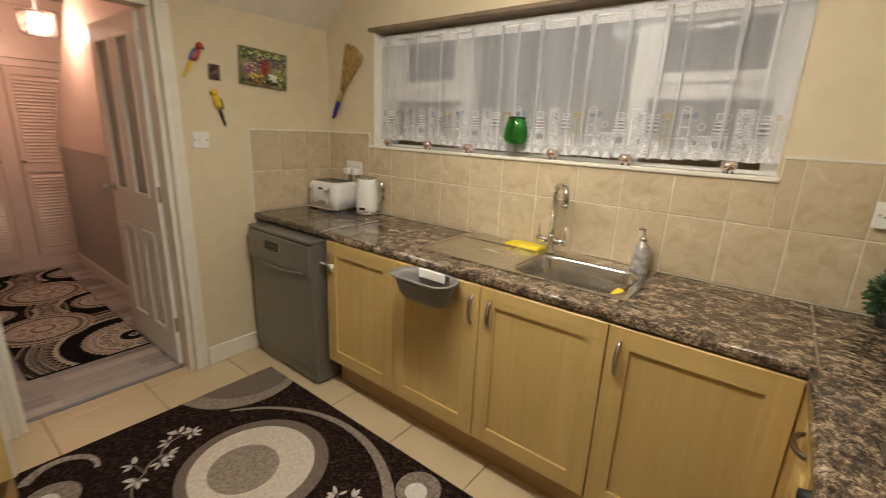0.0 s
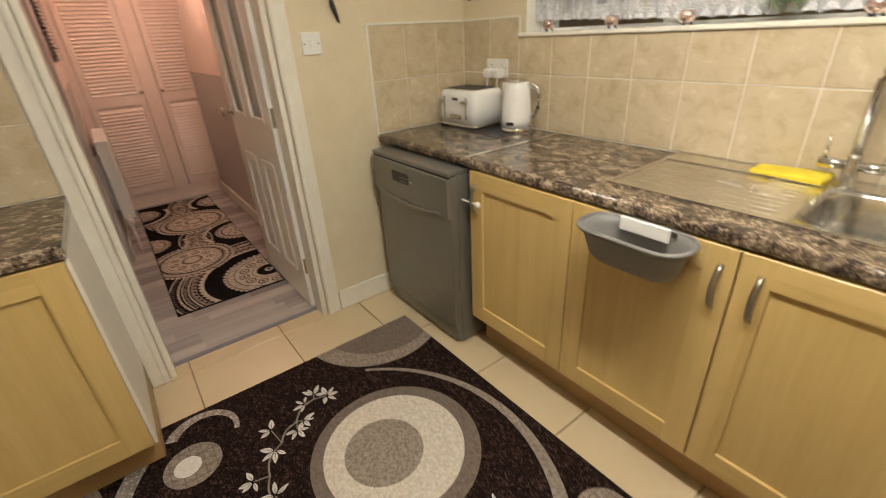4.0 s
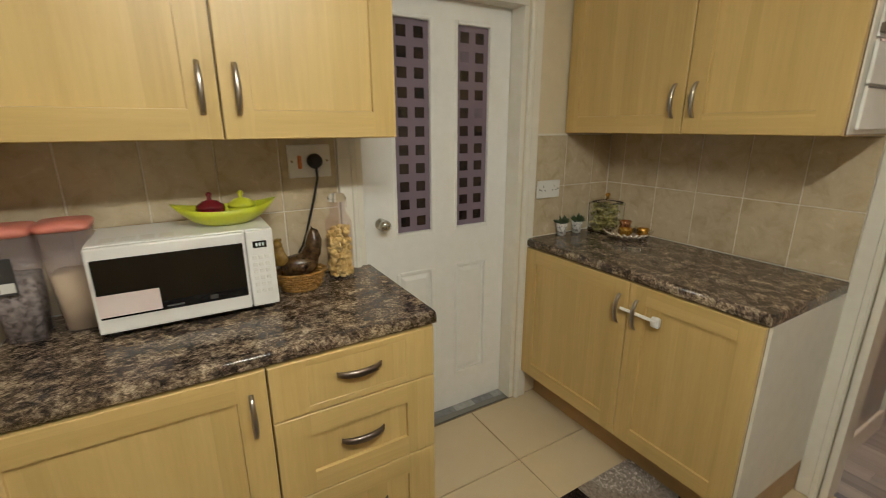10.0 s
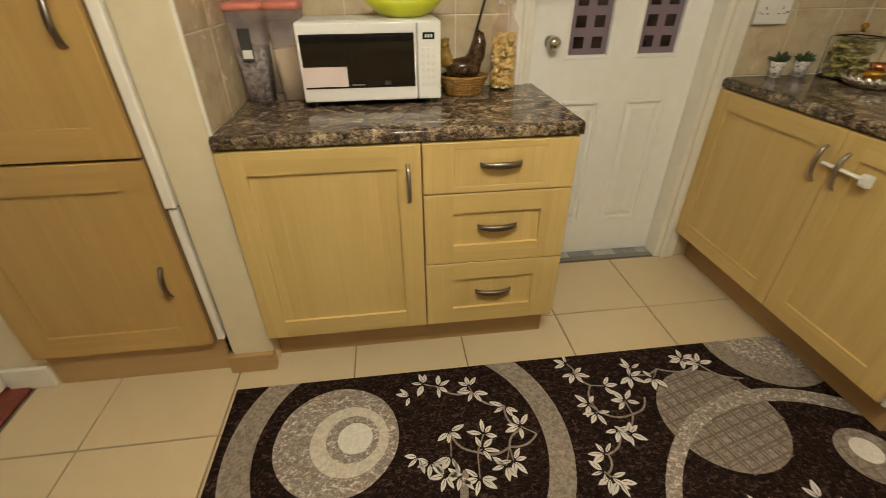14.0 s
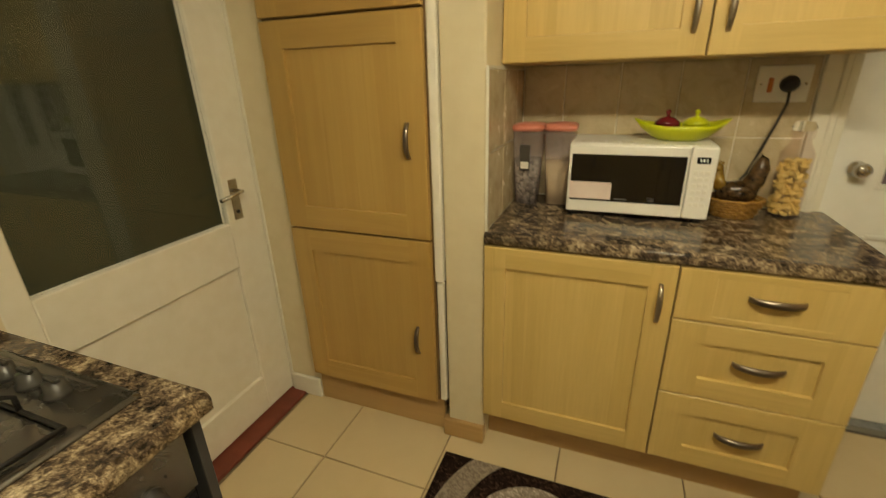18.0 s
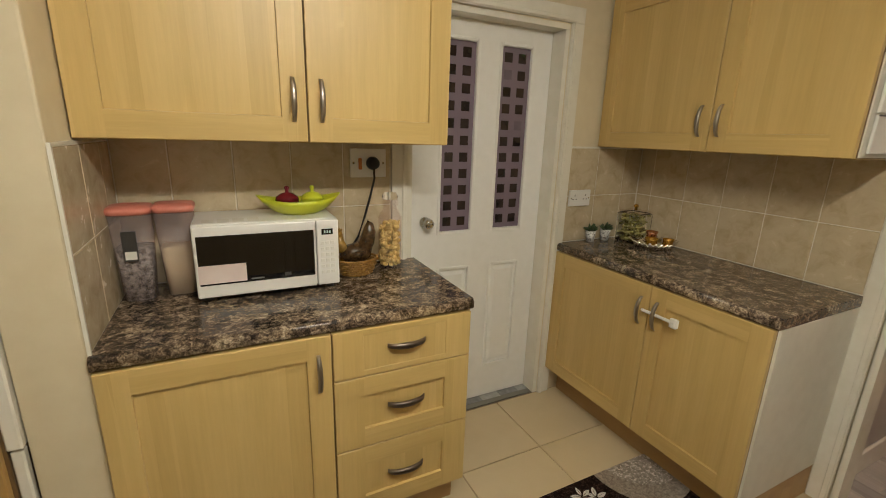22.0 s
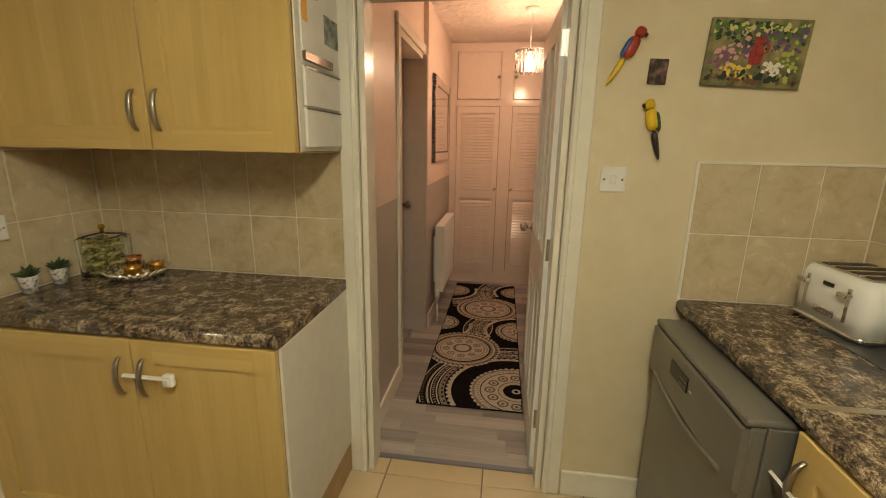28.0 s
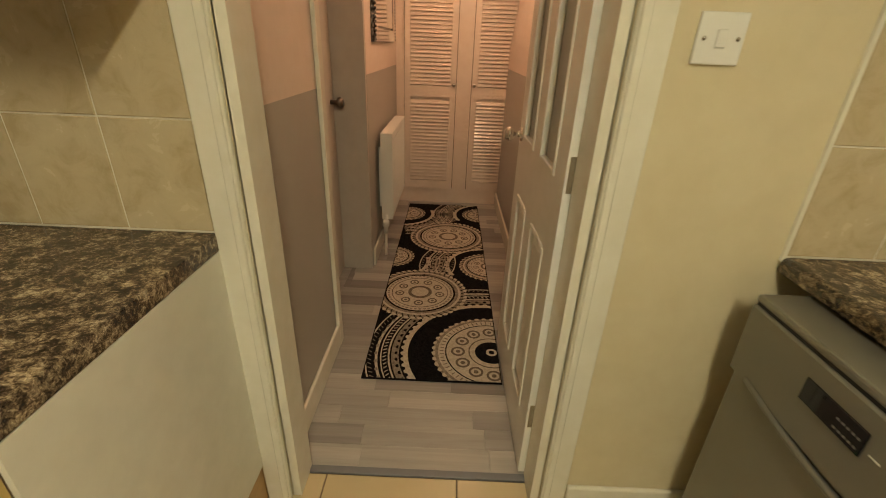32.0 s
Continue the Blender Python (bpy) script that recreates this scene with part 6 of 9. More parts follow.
part("ring", tube([(0.014 * math.cos(i * 0.524), -0.004, 0.014 * math.sin(i * 0.524)) for i in range(12)], 0.0018, 5, closed=True), M_HANDLED, kyz)
for i in range(4):
    part("key", boxes((-0.008 + 0.007 * i - 0.006, -0.008 + 0.007 * i + 0.006, -0.006 - 0.002 * i, -0.004 - 0.002 * i, -0.075 + 0.006 * i, -0.012)), M_HANDLED, kyz)


# ---- wall plates ----
def plate(name, m, w, h, label, category, extra=None):
    ob = thing(name, m, label, category)
    part("plate", boxes((-w / 2, w / 2, -0.010, 0, -h / 2, h / 2), bevel=0.003, seg=2), M_WHITE, ob)
    for sx in (-w / 2 + 0.013, w / 2 - 0.013):
        part("screw", lathe([(0, 0), (0.004, 0), (0.004, 0.001), (0, 0.0012)], 10, m=pose(sx, -0.010, 0, 90, 0, 0)), M_STEEL, ob)
    return ob


def slots(ob, cx):
    for dx, dz, w, h in ((0, 0.014, 0.004, 0.009), (-0.011, -0.006, 0.008, 0.004), (0.011, -0.006, 0.008, 0.004)):
        part("socket_hole", boxes((cx + dx - w / 2, cx + dx + w / 2, -0.0108, -0.0098, dz - h / 2, dz + h / 2)), M_GREYD, ob)


sw = plate("light_switch", pose(WX, 1.10, 1.345, 0, 0, 90), 0.088, 0.088, "white single light switch on the cream wall", "light switch")
part("rocker", boxes((-0.010, 0.010, -0.0145, -0.0095, -0.016, 0.016), bevel=0.002), M_WHITE, sw)
for nm, m, lab in (("wall_socket", pose(0.317, 1.953, 1.250), "white double socket on the sink wall tiles"), ("wall_socket", pose(-2.285, 1.953, 1.185), "white double socket behind toaster and kettle"), ("wall_socket", pose(-2.110, SY + 0.017, 1.152, 0, 0, 180), "white double socket on the tiles beside the glazed door")):
    s_ = plate(nm, m, 0.146, 0.086, lab, "socket")
    for cx in (-0.036, 0.036):
        slots(s_, cx)
        part("rocker", boxes((cx * 0.45 - 0.006, cx * 0.45 + 0.006, -0.0125, -0.0095, 0.008, 0.026), bevel=0.0015), M_WHITE, s_)
for px in (-2.32, -2.25):
    pg = thing("mains_plug", pose(px, 1.943, 1.165), "white mains plug in the socket behind the kettle", "plug")
    part("body", boxes((-0.022, 0.022, -0.045, 0.0, -0.024, 0.018), bevel=0.008, seg=2), M_WHITE, pg)
    part("cord", tube([(0, -0.03, -0.022), (0.0, -0.035, -0.06), (0.01, -0.03, -0.13), (0.015, -0.02, -0.25)], 0.0035, 6), M_WHITE, pg)
ck = plate("cooker_switch", pose(-0.945, SY + 0.017, 1.337, 0, 0, 180), 0.150, 0.115, "white cooker socket with a red switch", "socket")
part("switch", boxes((-0.042, -0.028, -0.015, -0.009, -0.026, 0.020), bevel=0.002), node_mat("orange_red_switch", (0.62, 0.20, 0.05), 0.35), ck, "orange-red rocker switch")
bp = thing("mains_plug", pose(-0.960, SY + 0.028, 1.337, 0, 0, 180), "black mains plug with cable to the microwave", "plug")
part("body", lathe([(0, 0), (0.026, 0), (0.027, 0.012), (0.022, 0.034), (0.010, 0.042), (0, 0.043)], 18, m=pose(0.0, 0, 0, 90, 0, 0)), M_BLACK, bp)
part("cord", tube([(0, -0.025, -0.018), (0.0, -0.03, -0.06), (-0.02, -0.035, -0.13), (-0.045, -0.03, -0.22), (-0.07, -0.02, -0.30), (-0.11, -0.02, -0.36), (-0.16, -0.02, -0.40)], 0.0045, 6), M_BLACK, bp)
sp = plate("spur_switch", pose(0.758, 1.462, 1.432, 0, 0, -90), 0.090, 0.115, "white fused switch box beside the boiler", "switch")
part("back_box", boxes((-0.045, 0.045, -0.03, 0.0, -0.0575, 0.0575), bevel=0.003), M_WHITE, sp)
part("rocker", boxes((-0.012, 0.012, -0.034, -0.0295, 0.005, 0.03), bevel=0.002), M_WHITE, sp)
part("cable", tube([(0.0, -0.012, 0.055), (0.0, -0.008, 0.30), (0.004, -0.008, 0.62)], 0.006, 6), M_GREYP, sp)
part("flex", tube([(0.0, -0.015, -0.055), (0.0, -0.02, -0.085), (-0.03, -0.03, -0.11), (-0.07, -0.03, -0.105)], 0.005, 6), M_WHITE, sp)

# ---- rugs ----
def pile(c0, c1, fine=420.0, flecks=None):
    def build(nt, b):
        v = coords(nt)
        a = noise_tex(nt, v, 70, 3, 0.75, 0.6)
        col = ramp(nt, a, [(0.38, c0), (0.62, c1)])
        f = noise_tex(nt, v, fine, 2, 0.6)
        if flecks:
            col = mix(nt, 1.0, col, ramp(nt, noise_tex(nt, coords(nt, (1, 1.5, 1)), 62, 3, 0.7, 1.0), [(0.53, (0, 0, 0)), (0.62, flecks)]), "ADD")
        nt.links.new(col, b.inputs["Base Color"])
        bump(nt, b, f, 0.9, 0.004)
        b.inputs["Specular IOR Level"].default_value = 0.08
    return build


M_RUG = node_mat("dark_brown_pile", (0.022, 0.013, 0.009), 0.95, build=pile((0.008, 0.0042, 0.0035), (0.022, 0.0125, 0.010), flecks=(0.062, 0.036, 0.028)))
M_TAUPE = node_mat("taupe_pile", (0.30, 0.25, 0.20), 0.95, build=pile((0.215, 0.175, 0.135), (0.38, 0.32, 0.26)))
M_TAUPED = node_mat("dark_taupe_pile", (0.19, 0.15, 0.12), 0.95, build=pile((0.155, 0.12, 0.095), (0.225, 0.18, 0.145)))
M_CREAMP = node_mat("cream_pile", (0.64, 0.58, 0.49), 0.95, build=pile((0.55, 0.49, 0.40), (0.73, 0.67, 0.57)))
M_WHITEP = node_mat("white_pile", (0.76, 0.73, 0.66), 0.95, build=pile((0.70, 0.66, 0.58), (0.82, 0.79, 0.72)))
M_SPARK = node_mat("sparkling_lurex_pile", (0.34, 0.29, 0.24), 0.6, build=pile((0.22, 0.18, 0.145), (0.38, 0.325, 0.27), 500, flecks=(0.42, 0.38, 0.34)))
M_BLKP = node_mat("black_pile", (0.008, 0.007, 0.008), 0.95, build=pile((0.005, 0.0045, 0.005), (0.014, 0.012, 0.013)))
M_BEIGEP = node_mat("beige_pile", (0.60, 0.53, 0.43), 0.95, build=pile((0.52, 0.45, 0.35), (0.67, 0.60, 0.50)))


def clip(poly, x0, x1, y0, y1):
    """Cuts an outline to a rectangle."""
    for ax, lim, keep in ((0, x0, 1), (0, x1, -1), (1, y0, 1), (1, y1, -1)):
        out = []
        for i, p in enumerate(poly):
            q = poly[(i + 1) % len(poly)]
            a, b = (p[ax] - lim) * keep, (q[ax] - lim) * keep
            if a >= 0:
                out.append(p)
            if (a >= 0) != (b >= 0):
                s = a / (a - b)
                out.append((p[0] + s * (q[0] - p[0]), p[1] + s * (q[1] - p[1])))
        poly = out
        if len(poly) < 3:
            return []
    return poly


class Pattern:
    def __init__(self, parent, x0, x1, y0, y1, z):
        self.parent, self.lim, self.z = parent, (x0, x1, y0, y1), z

    def add(self, name, polys, mat, layer, stuff=False):
        bm = bmesh.new()
        z = self.z + 0.0007 * layer
        for p in polys:
            p = clip(p, *self.lim)
            if len(p) >= 3:
                prism(p, z - 0.0012, z + 0.0007, bm)
        bmesh.ops.recalc_face_normals(bm, faces=bm.faces)
        ob = part(name, bm, mat, self.parent)
        if stuff:
            ob["kind"] = "stuff"
        return ob

    def disc(self, x, y, r, mat, layer, n=44, name="medallion", ry=None, wob=0.0):
        self.add(name, [[(x + r * (1 + wob * math.sin(7 * a)) * math.cos(a), y + (ry or r) * (1 + wob * math.sin(7 * a)) * math.sin(a)) for a in (2 * math.pi * i / n for i in range(n))]], mat, layer)

    def arc(self, x, y, r, a0, a1, w0, w1, mat, layer, n=30, name="arc_band"):
        out, inn = [], []
        for i in range(n + 1):
            s = i / n
            a = radians(a0 + (a1 - a0) * s)
            w = w0 + (w1 - w0) * s
            out.append((x + (r + w / 2) * math.cos(a), y + (r + w / 2) * math.sin(a)))
            inn.append((x + (r - w / 2) * math.cos(a), y + (r - w / 2) * math.sin(a)))
        bm = bmesh.new()
        z = self.z + 0.0007 * (layer + 1)
        for i in range(n):
            p = clip([out[i], out[i + 1], inn[i + 1], inn[i]], *self.lim)
            if len(p) >= 3:
                bm.faces.new([bm.verts.new((u, v, z)) for u, v in p])
        bmesh.ops.remove_doubles(bm, verts=bm.verts, dist=0.0001)
        bmesh.ops.recalc_face_normals(bm, faces=bm.faces)
        bmesh.ops.solidify(bm, geom=list(bm.faces), thickness=0.0016)
        part(name, bm, mat, self.parent)

    def ring_dots(self, x, y, r, n, size, mat, layer, name="border_dots", a0=0, a1=360):
        polys = []
        for i in range(n):
            a = radians(a0 + (a1 - a0) * i / n)
            cx, cy = x + r * math.cos(a), y + r * math.sin(a)
            polys.append([(cx + size * math.cos(a + k * math.pi / 2), cy + size * math.sin(a + k * math.pi / 2)) for k in range(4)])
        self.add(name, polys, mat, layer, True)


RX0, RX1, RY0, RY1 = -2.258, 0.046, -0.368, 1.246
rug = thing("kitchen_rug", pose(0, 0, 0.0), "dark brown rug with cream circles, arcs and leaf sprays", "rug")
part("backing", boxes((RX0, RX1, RY0, RY1, 0.0012, 0.010), bevel=0.003), M_RUG, rug)
P = Pattern(rug, RX0 + 0.004, RX1 - 0.004, RY0 + 0.004, RY1 - 0.004, 0.0106)
P.disc(-1.572, 0.762, 0.308, M_TAUPED, 1, 64, "medallion_rim")
P.disc(-1.578, 0.757, 0.256, M_CREAMP, 2, 64, "medallion_ring")
P.disc(-1.592, 0.721, 0.143, M_TAUPE, 3, 52, "medallion_core")
for (x, y, r, mt), (x2, y2, r2, mt2) in (((-1.989, 0.157, 0.096, M_TAUPE), (-1.989, 0.140, 0.045, M_WHITEP)),
                                         ((-0.948, 1.128, 0.094, M_TAUPE), (-0.946, 1.110, 0.046, M_WHITEP)),
                                         ((-0.752, 0.934, 0.093, M_TAUPE), (-0.751, 0.944, 0.045, M_WHITEP)),
                                         ((-0.435, 1.186, 0.202, M_CREAMP), (-0.441, 1.191, 0.144, M_TAUPED)),
                                         ((-0.166, 0.847, 0.172, M_CREAMP), (-0.160, 0.840, 0.128, M_TAUPED))):
    P.disc(x, y, r, mt, 1, wob=0.004)
    P.disc(x2, y2, r2, mt2, 2, wob=0.004)
for k, (x, y, r, mt) in enumerate(((-0.333, -0.115, 0.200, M_SPARK), (-0.374, -0.105, 0.126, M_CREAMP), (-0.384, -0.108, 0.085, M_SPARK), (-0.392, -0.109, 0.056, M_WHITEP))):
    P.disc(x, y, r, mt, 1 + k, wob=0.004)
for x, y, r in ((-1.989, 0.157, 0.093), (-0.948, 1.128, 0.091), (-0.752, 0.934, 0.090)):
    lines = []
    for k in range(-2, 3):
        o = k * 0.036
        h = math.sqrt(r * r - o * o)
        lines += [[(x + o - 0.0016, y - h), (x + o + 0.0016, y - h), (x + o + 0.0016, y + h), (x + o - 0.0016, y + h)], [(x - h, y + o - 0.0016), (x + h, y + o - 0.0016), (x + h, y + o + 0.0016), (x - h, y + o + 0.0016)]]
    P.add("woven_check", lines, M_TAUPED, 1.3, True)
P.disc(-2.328, 1.080, 0.350, M_TAUPE, 1, 80, "corner_medallion")
P.disc(-2.350, 1.120, 0.305, M_TAUPED, 2, 80, "corner_medallion")
P.disc(-2.01, -0.345, 0.235, M_TAUPE, 1, name="corner_medallion")
P.disc(-2.04, -0.385, 0.190, M_SPARK, 2, name="corner_medallion")
P.disc(-1.620, -0.035, 0.202, M_TAUPE, 1.2, name="lattice_medallion")
lat = []
for k in range(-4, 5):
    o = k * 0.044
    h = math.sqrt(max(0, 0.197 ** 2 - o * o))
    for c, s in ((math.cos(0.25), math.sin(0.25)), (-math.sin(0.25), math.cos(0.25))):
        for off, hw in ((0.0, 0.0035), (0.012, 0.0016)):
            a, b = (-1.620 - h * c - (o + off) * s, -0.035 - h * s + (o + off) * c), (-1.620 + h * c - (o + off) * s, -0.035 + h * s + (o + off) * c)
            lat.append([(a[0] - hw * s, a[1] + hw * c), (b[0] - hw * s, b[1] + hw * c), (b[0] + hw * s, b[1] - hw * c), (a[0] + hw * s, a[1] - hw * c)])
P.add("lattice", lat, M_TAUPED, 2.2, True)
P.arc(-1.45, 0.52, 0.665, 148, -18, 0.012, 0.075, M_TAUPE, 3)
P.arc(-0.583, -0.062, 0.461, 228, 130, 0.088, 0.074, M_TAUPE, 1)
P.arc(-0.475, -0.09, 0.445, -52, 34, 0.085, 0.095, M_TAUPE, 0.5)
P.arc(-1.794, 0.449, 0.546, -8, -130, 0.040, 0.060, M_SPARK, 3)
P.arc(-2.100, 0.215, 0.118, 245, 70, 0.045, 0.018, M_SPARK, 1)
P.arc(-1.05, 0.16, 0.34, -20, 60, 0.02, 0.05, M_TAUPE, 0.6)


def leaf_poly(x, y, a, ln, w):
    out = []
    for i in range(9):
        s = i / 8
        out.append((s, w * math.sin(math.pi * s) ** 0.8 * (1 - 0.35 * s)))
    pts = out + [(s, -h) for s, h in reversed(out[1:-1])]
    c, sn = math.cos(a), math.sin(a)
    return [(x + ln * s * c - ln * h * sn, y + ln * s * sn + ln * h * c) for s, h in pts]


def spray(stem, blooms, seed, size=0.042):
    """A curling stem through a few points, with clusters of pointed petals."""
    rg = random.Random(seed)
    strips = []
    for (x0, y0), (x1, y1) in zip(stem, stem[1:]):
        prev = None
        for i in range(9):
            q = i / 8
            bend = 0.16 * math.sin(math.pi * q)
            x = x0 + (x1 - x0) * q - (y1 - y0) * bend
            y = y0 + (y1 - y0) * q + (x1 - x0) * bend
            if prev:
                dx, dy = x - prev[0], y - prev[1]
                ln = math.hypot(dx, dy) or 1
                nx, ny = -dy / ln * 0.0032, dx / ln * 0.0032
                strips.append([(prev[0] + nx, prev[1] + ny), (x + nx, y + ny), (x - nx, y - ny), (prev[0] - nx, prev[1] - ny)])
            prev = (x, y)
    veins = []
    for x, y in blooms:
        sx, sy = min(stem, key=lambda p: (p[0] - x) ** 2 + (p[1] - y) ** 2)
        out = math.atan2(y - sy, x - sx) + rg.uniform(-0.5, 0.5)
        bx, by = x - 0.016 * math.cos(out), y - 0.016 * math.sin(out)
        dx, dy = bx - sx, by - sy
        ln = math.hypot(dx, dy) or 1
        if ln < 0.085:
            nx, ny = -dy / ln * 0.002, dx / ln * 0.002
            strips.append([(sx + nx, sy + ny), (bx + nx, by + ny), (bx - nx, by - ny), (sx - nx, sy - ny)])
        n = rg.choice((3, 4, 4, 5))
        for k in range(n):
            a = out + (k - (n - 1) / 2) * 0.95 + rg.uniform(-0.3, 0.3)
            pl = size * rg.uniform(0.8, 1.2)
            px, py = bx + 0.008 * math.cos(a), by + 0.008 * math.sin(a)
            P.add("petal", [leaf_poly(px, py, a, pl, rg.uniform(0.17, 0.27))], M_WHITEP, 5)
            c, q = math.cos(a), math.sin(a)
            veins.append([(px + 0.1 * pl * c - 0.0014 * q, py + 0.1 * pl * q + 0.0014 * c), (px + 0.75 * pl * c, py + 0.75 * pl * q), (px + 0.1 * pl * c + 0.0014 * q, py + 0.1 * pl * q - 0.0014 * c)])
    P.add("stem", strips, M_TAUPE, 4, True)
    P.add("petal_vein", veins, M_TAUPED, 6, True)


spray([(-0.98, -0.05), (-0.88, -0.015), (-0.776, -0.01), (-0.70, -0.085)], [(-0.706, -0.079), (-0.812, -0.085), (-0.92, -0.091), (-0.807, -0.024), (-0.579, -0.008), (-0.62, 0.021), (-0.683, 0.007), (-0.657, 0.066), (-0.695, 0.062), (-0.763, 0.089), (-0.844, 0.057), (-0.889, 0.045)], 3)
spray([(-0.88, -0.015), (-0.932, -0.07), (-0.90, -0.17), (-0.80, -0.24), (-0.68, -0.28)], [(-0.561, -0.251), (-0.617, -0.307), (-0.697, -0.278), (-0.782, -0.279), (-0.802, -0.225), (-0.897, -0.151)], 4)
spray([(-1.808, -0.174), (-1.684, -0.263), (-1.516, -0.257), (-1.40, -0.25)], [(-1.416, -0.286), (-1.405, -0.223), (-1.465, -0.209), (-1.626, -0.301), (-1.683, -0.278)], 2)
spray([(-1.403, -0.14), (-1.327, -0.079), (-1.216, -0.106), (-1.234, -0.215), (-1.20, -0.30)], [(-1.172, -0.335), (-1.199, -0.26), (-1.183, -0.146), (-1.206, -0.084), (-1.296, -0.206), (-1.323, -0.151)], 6)
spray([(-1.327, -0.079), (-1.25, -0.02), (-1.18, 0.05), (-1.15, 0.11)], [(-1.251, -0.012), (-1.294, -0.017), (-1.16, 0.036), (-1.127, 0.106), (-1.157, 0.136), (-1.178, 0.148)], 9)
spray([(-1.62, 0.36), (-1.76, 0.36), (-1.87, 0.44), (-1.93, 0.52), (-2.0, 0.62)], [(-1.535, 0.255), (-1.495, 0.301), (-1.449, 0.292), (-1.707, 0.248), (-1.771, 0.293), (-1.687, 0.344), (-1.841, 0.398), (-1.965, 0.417), (-1.875, 0.503), (-1.907, 0.55), (-2.007, 0.566), (-2.036, 0.638), (-1.979, 0.685)], 1)
spray([(-1.10, 0.64), (-1.13, 0.78), (-1.15, 0.88)], [(-1.11, 0.93), (-1.19, 0.89), (-1.14, 0.80), (-1.09, 0.74), (-1.10, 0.66)], 5)
spray([(-0.24, 0.10), (-0.29, 0.22), (-0.36, 0.33)], [(-0.25, 0.12), (-0.33, 0.20), (-0.25, 0.30), (-0.40, 0.36)], 7)
spray([(-0.60, 0.38), (-0.64, 0.48), (-0.58, 0.56)], [(-0.62, 0.40), (-0.70, 0.52), (-0.55, 0.55)], 8)

hr = thing("hall_runner", pose(0, 0, 0), "black hall runner with beige ornamental circles", "rug")
HX0_, HX1_, HY0_, HY1_ = -5.372, -3.108, 0.272, 0.882
part("backing", boxes((HX0_, HX1_, HY0_, HY1_, 0.0008, 0.008), bevel=0.002), M_BLKP, hr)
P = Pattern(hr, HX0_ + 0.006, HX1_ - 0.006, HY0_ + 0.006, HY1_ - 0.006, 0.0086)


def scallops(x, y, r, n, w, mat, layer, a0=0.0, a1=360.0, name="scalloped_edge"):
    """A row of small half-round tongues pointing outwards."""
    polys = []
    for i in range(n):
        a = radians(a0 + (a1 - a0) * (i + 0.5) / n)
        cx, cy = x + r * math.cos(a), y + r * math.sin(a)
        polys.append([(cx + w * math.cos(a + t), cy + w * math.sin(a + t)) for t in (-1.9, -1.1, -0.4, 0.4, 1.1, 1.9)])
    P.add(name, polys, mat, layer, True)


def ticks(x, y, r0, r1, n, w, mat, layer, a0=0.0, a1=360.0, lean=0.0, name="key_border"):
    """Short strokes across a ring, leaning like a rope border."""
    polys = []
    for i in range(n):
        a = radians(a0 + (a1 - a0) * (i + 0.5) / n)
        b = a + lean
        d = w / 2
        polys.append([(x + r0 * math.cos(a) - d * math.sin(a), y + r0 * math.sin(a) + d * math.cos(a)), (x + r1 * math.cos(b) - d * math.sin(b), y + r1 * math.sin(b) + d * math.cos(b)),
                      (x + r1 * math.cos(b) + d * math.sin(b), y + r1 * math.sin(b) - d * math.cos(b)), (x + r0 * math.cos(a) + d * math.sin(a), y + r0 * math.sin(a) - d * math.cos(a))])
    P.add(name, polys, mat, layer, True)


def rosettes(x, y, r, n, size, layer):
    for i in range(n):
        a = 2 * math.pi * i / n
        cx, cy = x + r * math.cos(a), y + r * math.sin(a)
        P.arc(cx, cy, size * 0.78, 0, 360, size * 0.30, size * 0.30, M_TAUPED, layer, 14, "rosette")
        P.disc(cx, cy, size * 0.30, M_TAUPED, layer, 10, "rosette_eye")


def medallion(x, y, r, dark_core=False):
    """Rope rim, black line, taupe ring, black line, pale lace field, small core."""
    n = max(18, int(r * 170))
    P.disc(x, y, r * 0.965, M_TAUPE, 1, 60)
    scallops(x, y, r * 0.945, n, r * 0.055, M_BEIGEP, 1.6)
    ticks(x, y, r * 0.865, r * 0.955, n, r * 0.022, M_BLKP, 3.0, lean=0.05)
    P.arc(x, y, r * 0.835, 0, 360, r * 0.05, r * 0.05, M_BEIGEP, 1.4, 48, "rim_band")
    P.disc(x, y, r * 0.745, M_BLKP, 1.5, 56, "dark_ring")
    P.disc(x, y, r * 0.705, M_BEIGEP, 2.5, 56, "lace_field")
    scallops(x, y, r * 0.650, n, r * 0.032, M_TAUPE, 3.6)
    P.arc(x, y, r * 0.585, 0, 360, r * 0.018, r * 0.018, M_TAUPED, 3.4, 44, "lace_line")
    rosettes(x, y, r * 0.425, 9, r * 0.105, 3.4)
    P.disc(x, y, r * 0.25, M_BLKP if dark_core else M_TAUPED, 3.5, 32, "core")
    P.disc(x, y, r * (0.09 if dark_core else 0.18), M_BEIGEP, 4.5, 24, "core")
    P.disc(x, y, r * (0.045 if dark_core else 0.12), M_BLKP if dark_core else M_BEIGEP, 5.5, 20, "core")


medallion(-3.835, 0.475, 0.275)
medallion(-4.655, 0.63, 0.285)
for x, y, r in ((-4.29, 0.255, 0.15), (-4.19, 0.895, 0.19), (-5.12, 0.27, 0.16), (-5.13, 0.90, 0.16)):
    medallion(x, y, r)
# the large corner medallion: pale field round a black eye
cx_, cy_ = -3.31, 0.850
P.disc(cx_, cy_, 0.275, M_TAUPE, 1, 64)
scallops(cx_, cy_, 0.270, 44, 0.013, M_BEIGEP, 1.6)
P.disc(cx_, cy_, 0.252, M_BEIGEP, 2, 64, "lace_field")
ticks(cx_, cy_, 0.226, 0.245, 62, 0.0045, M_TAUPED, 3.4)
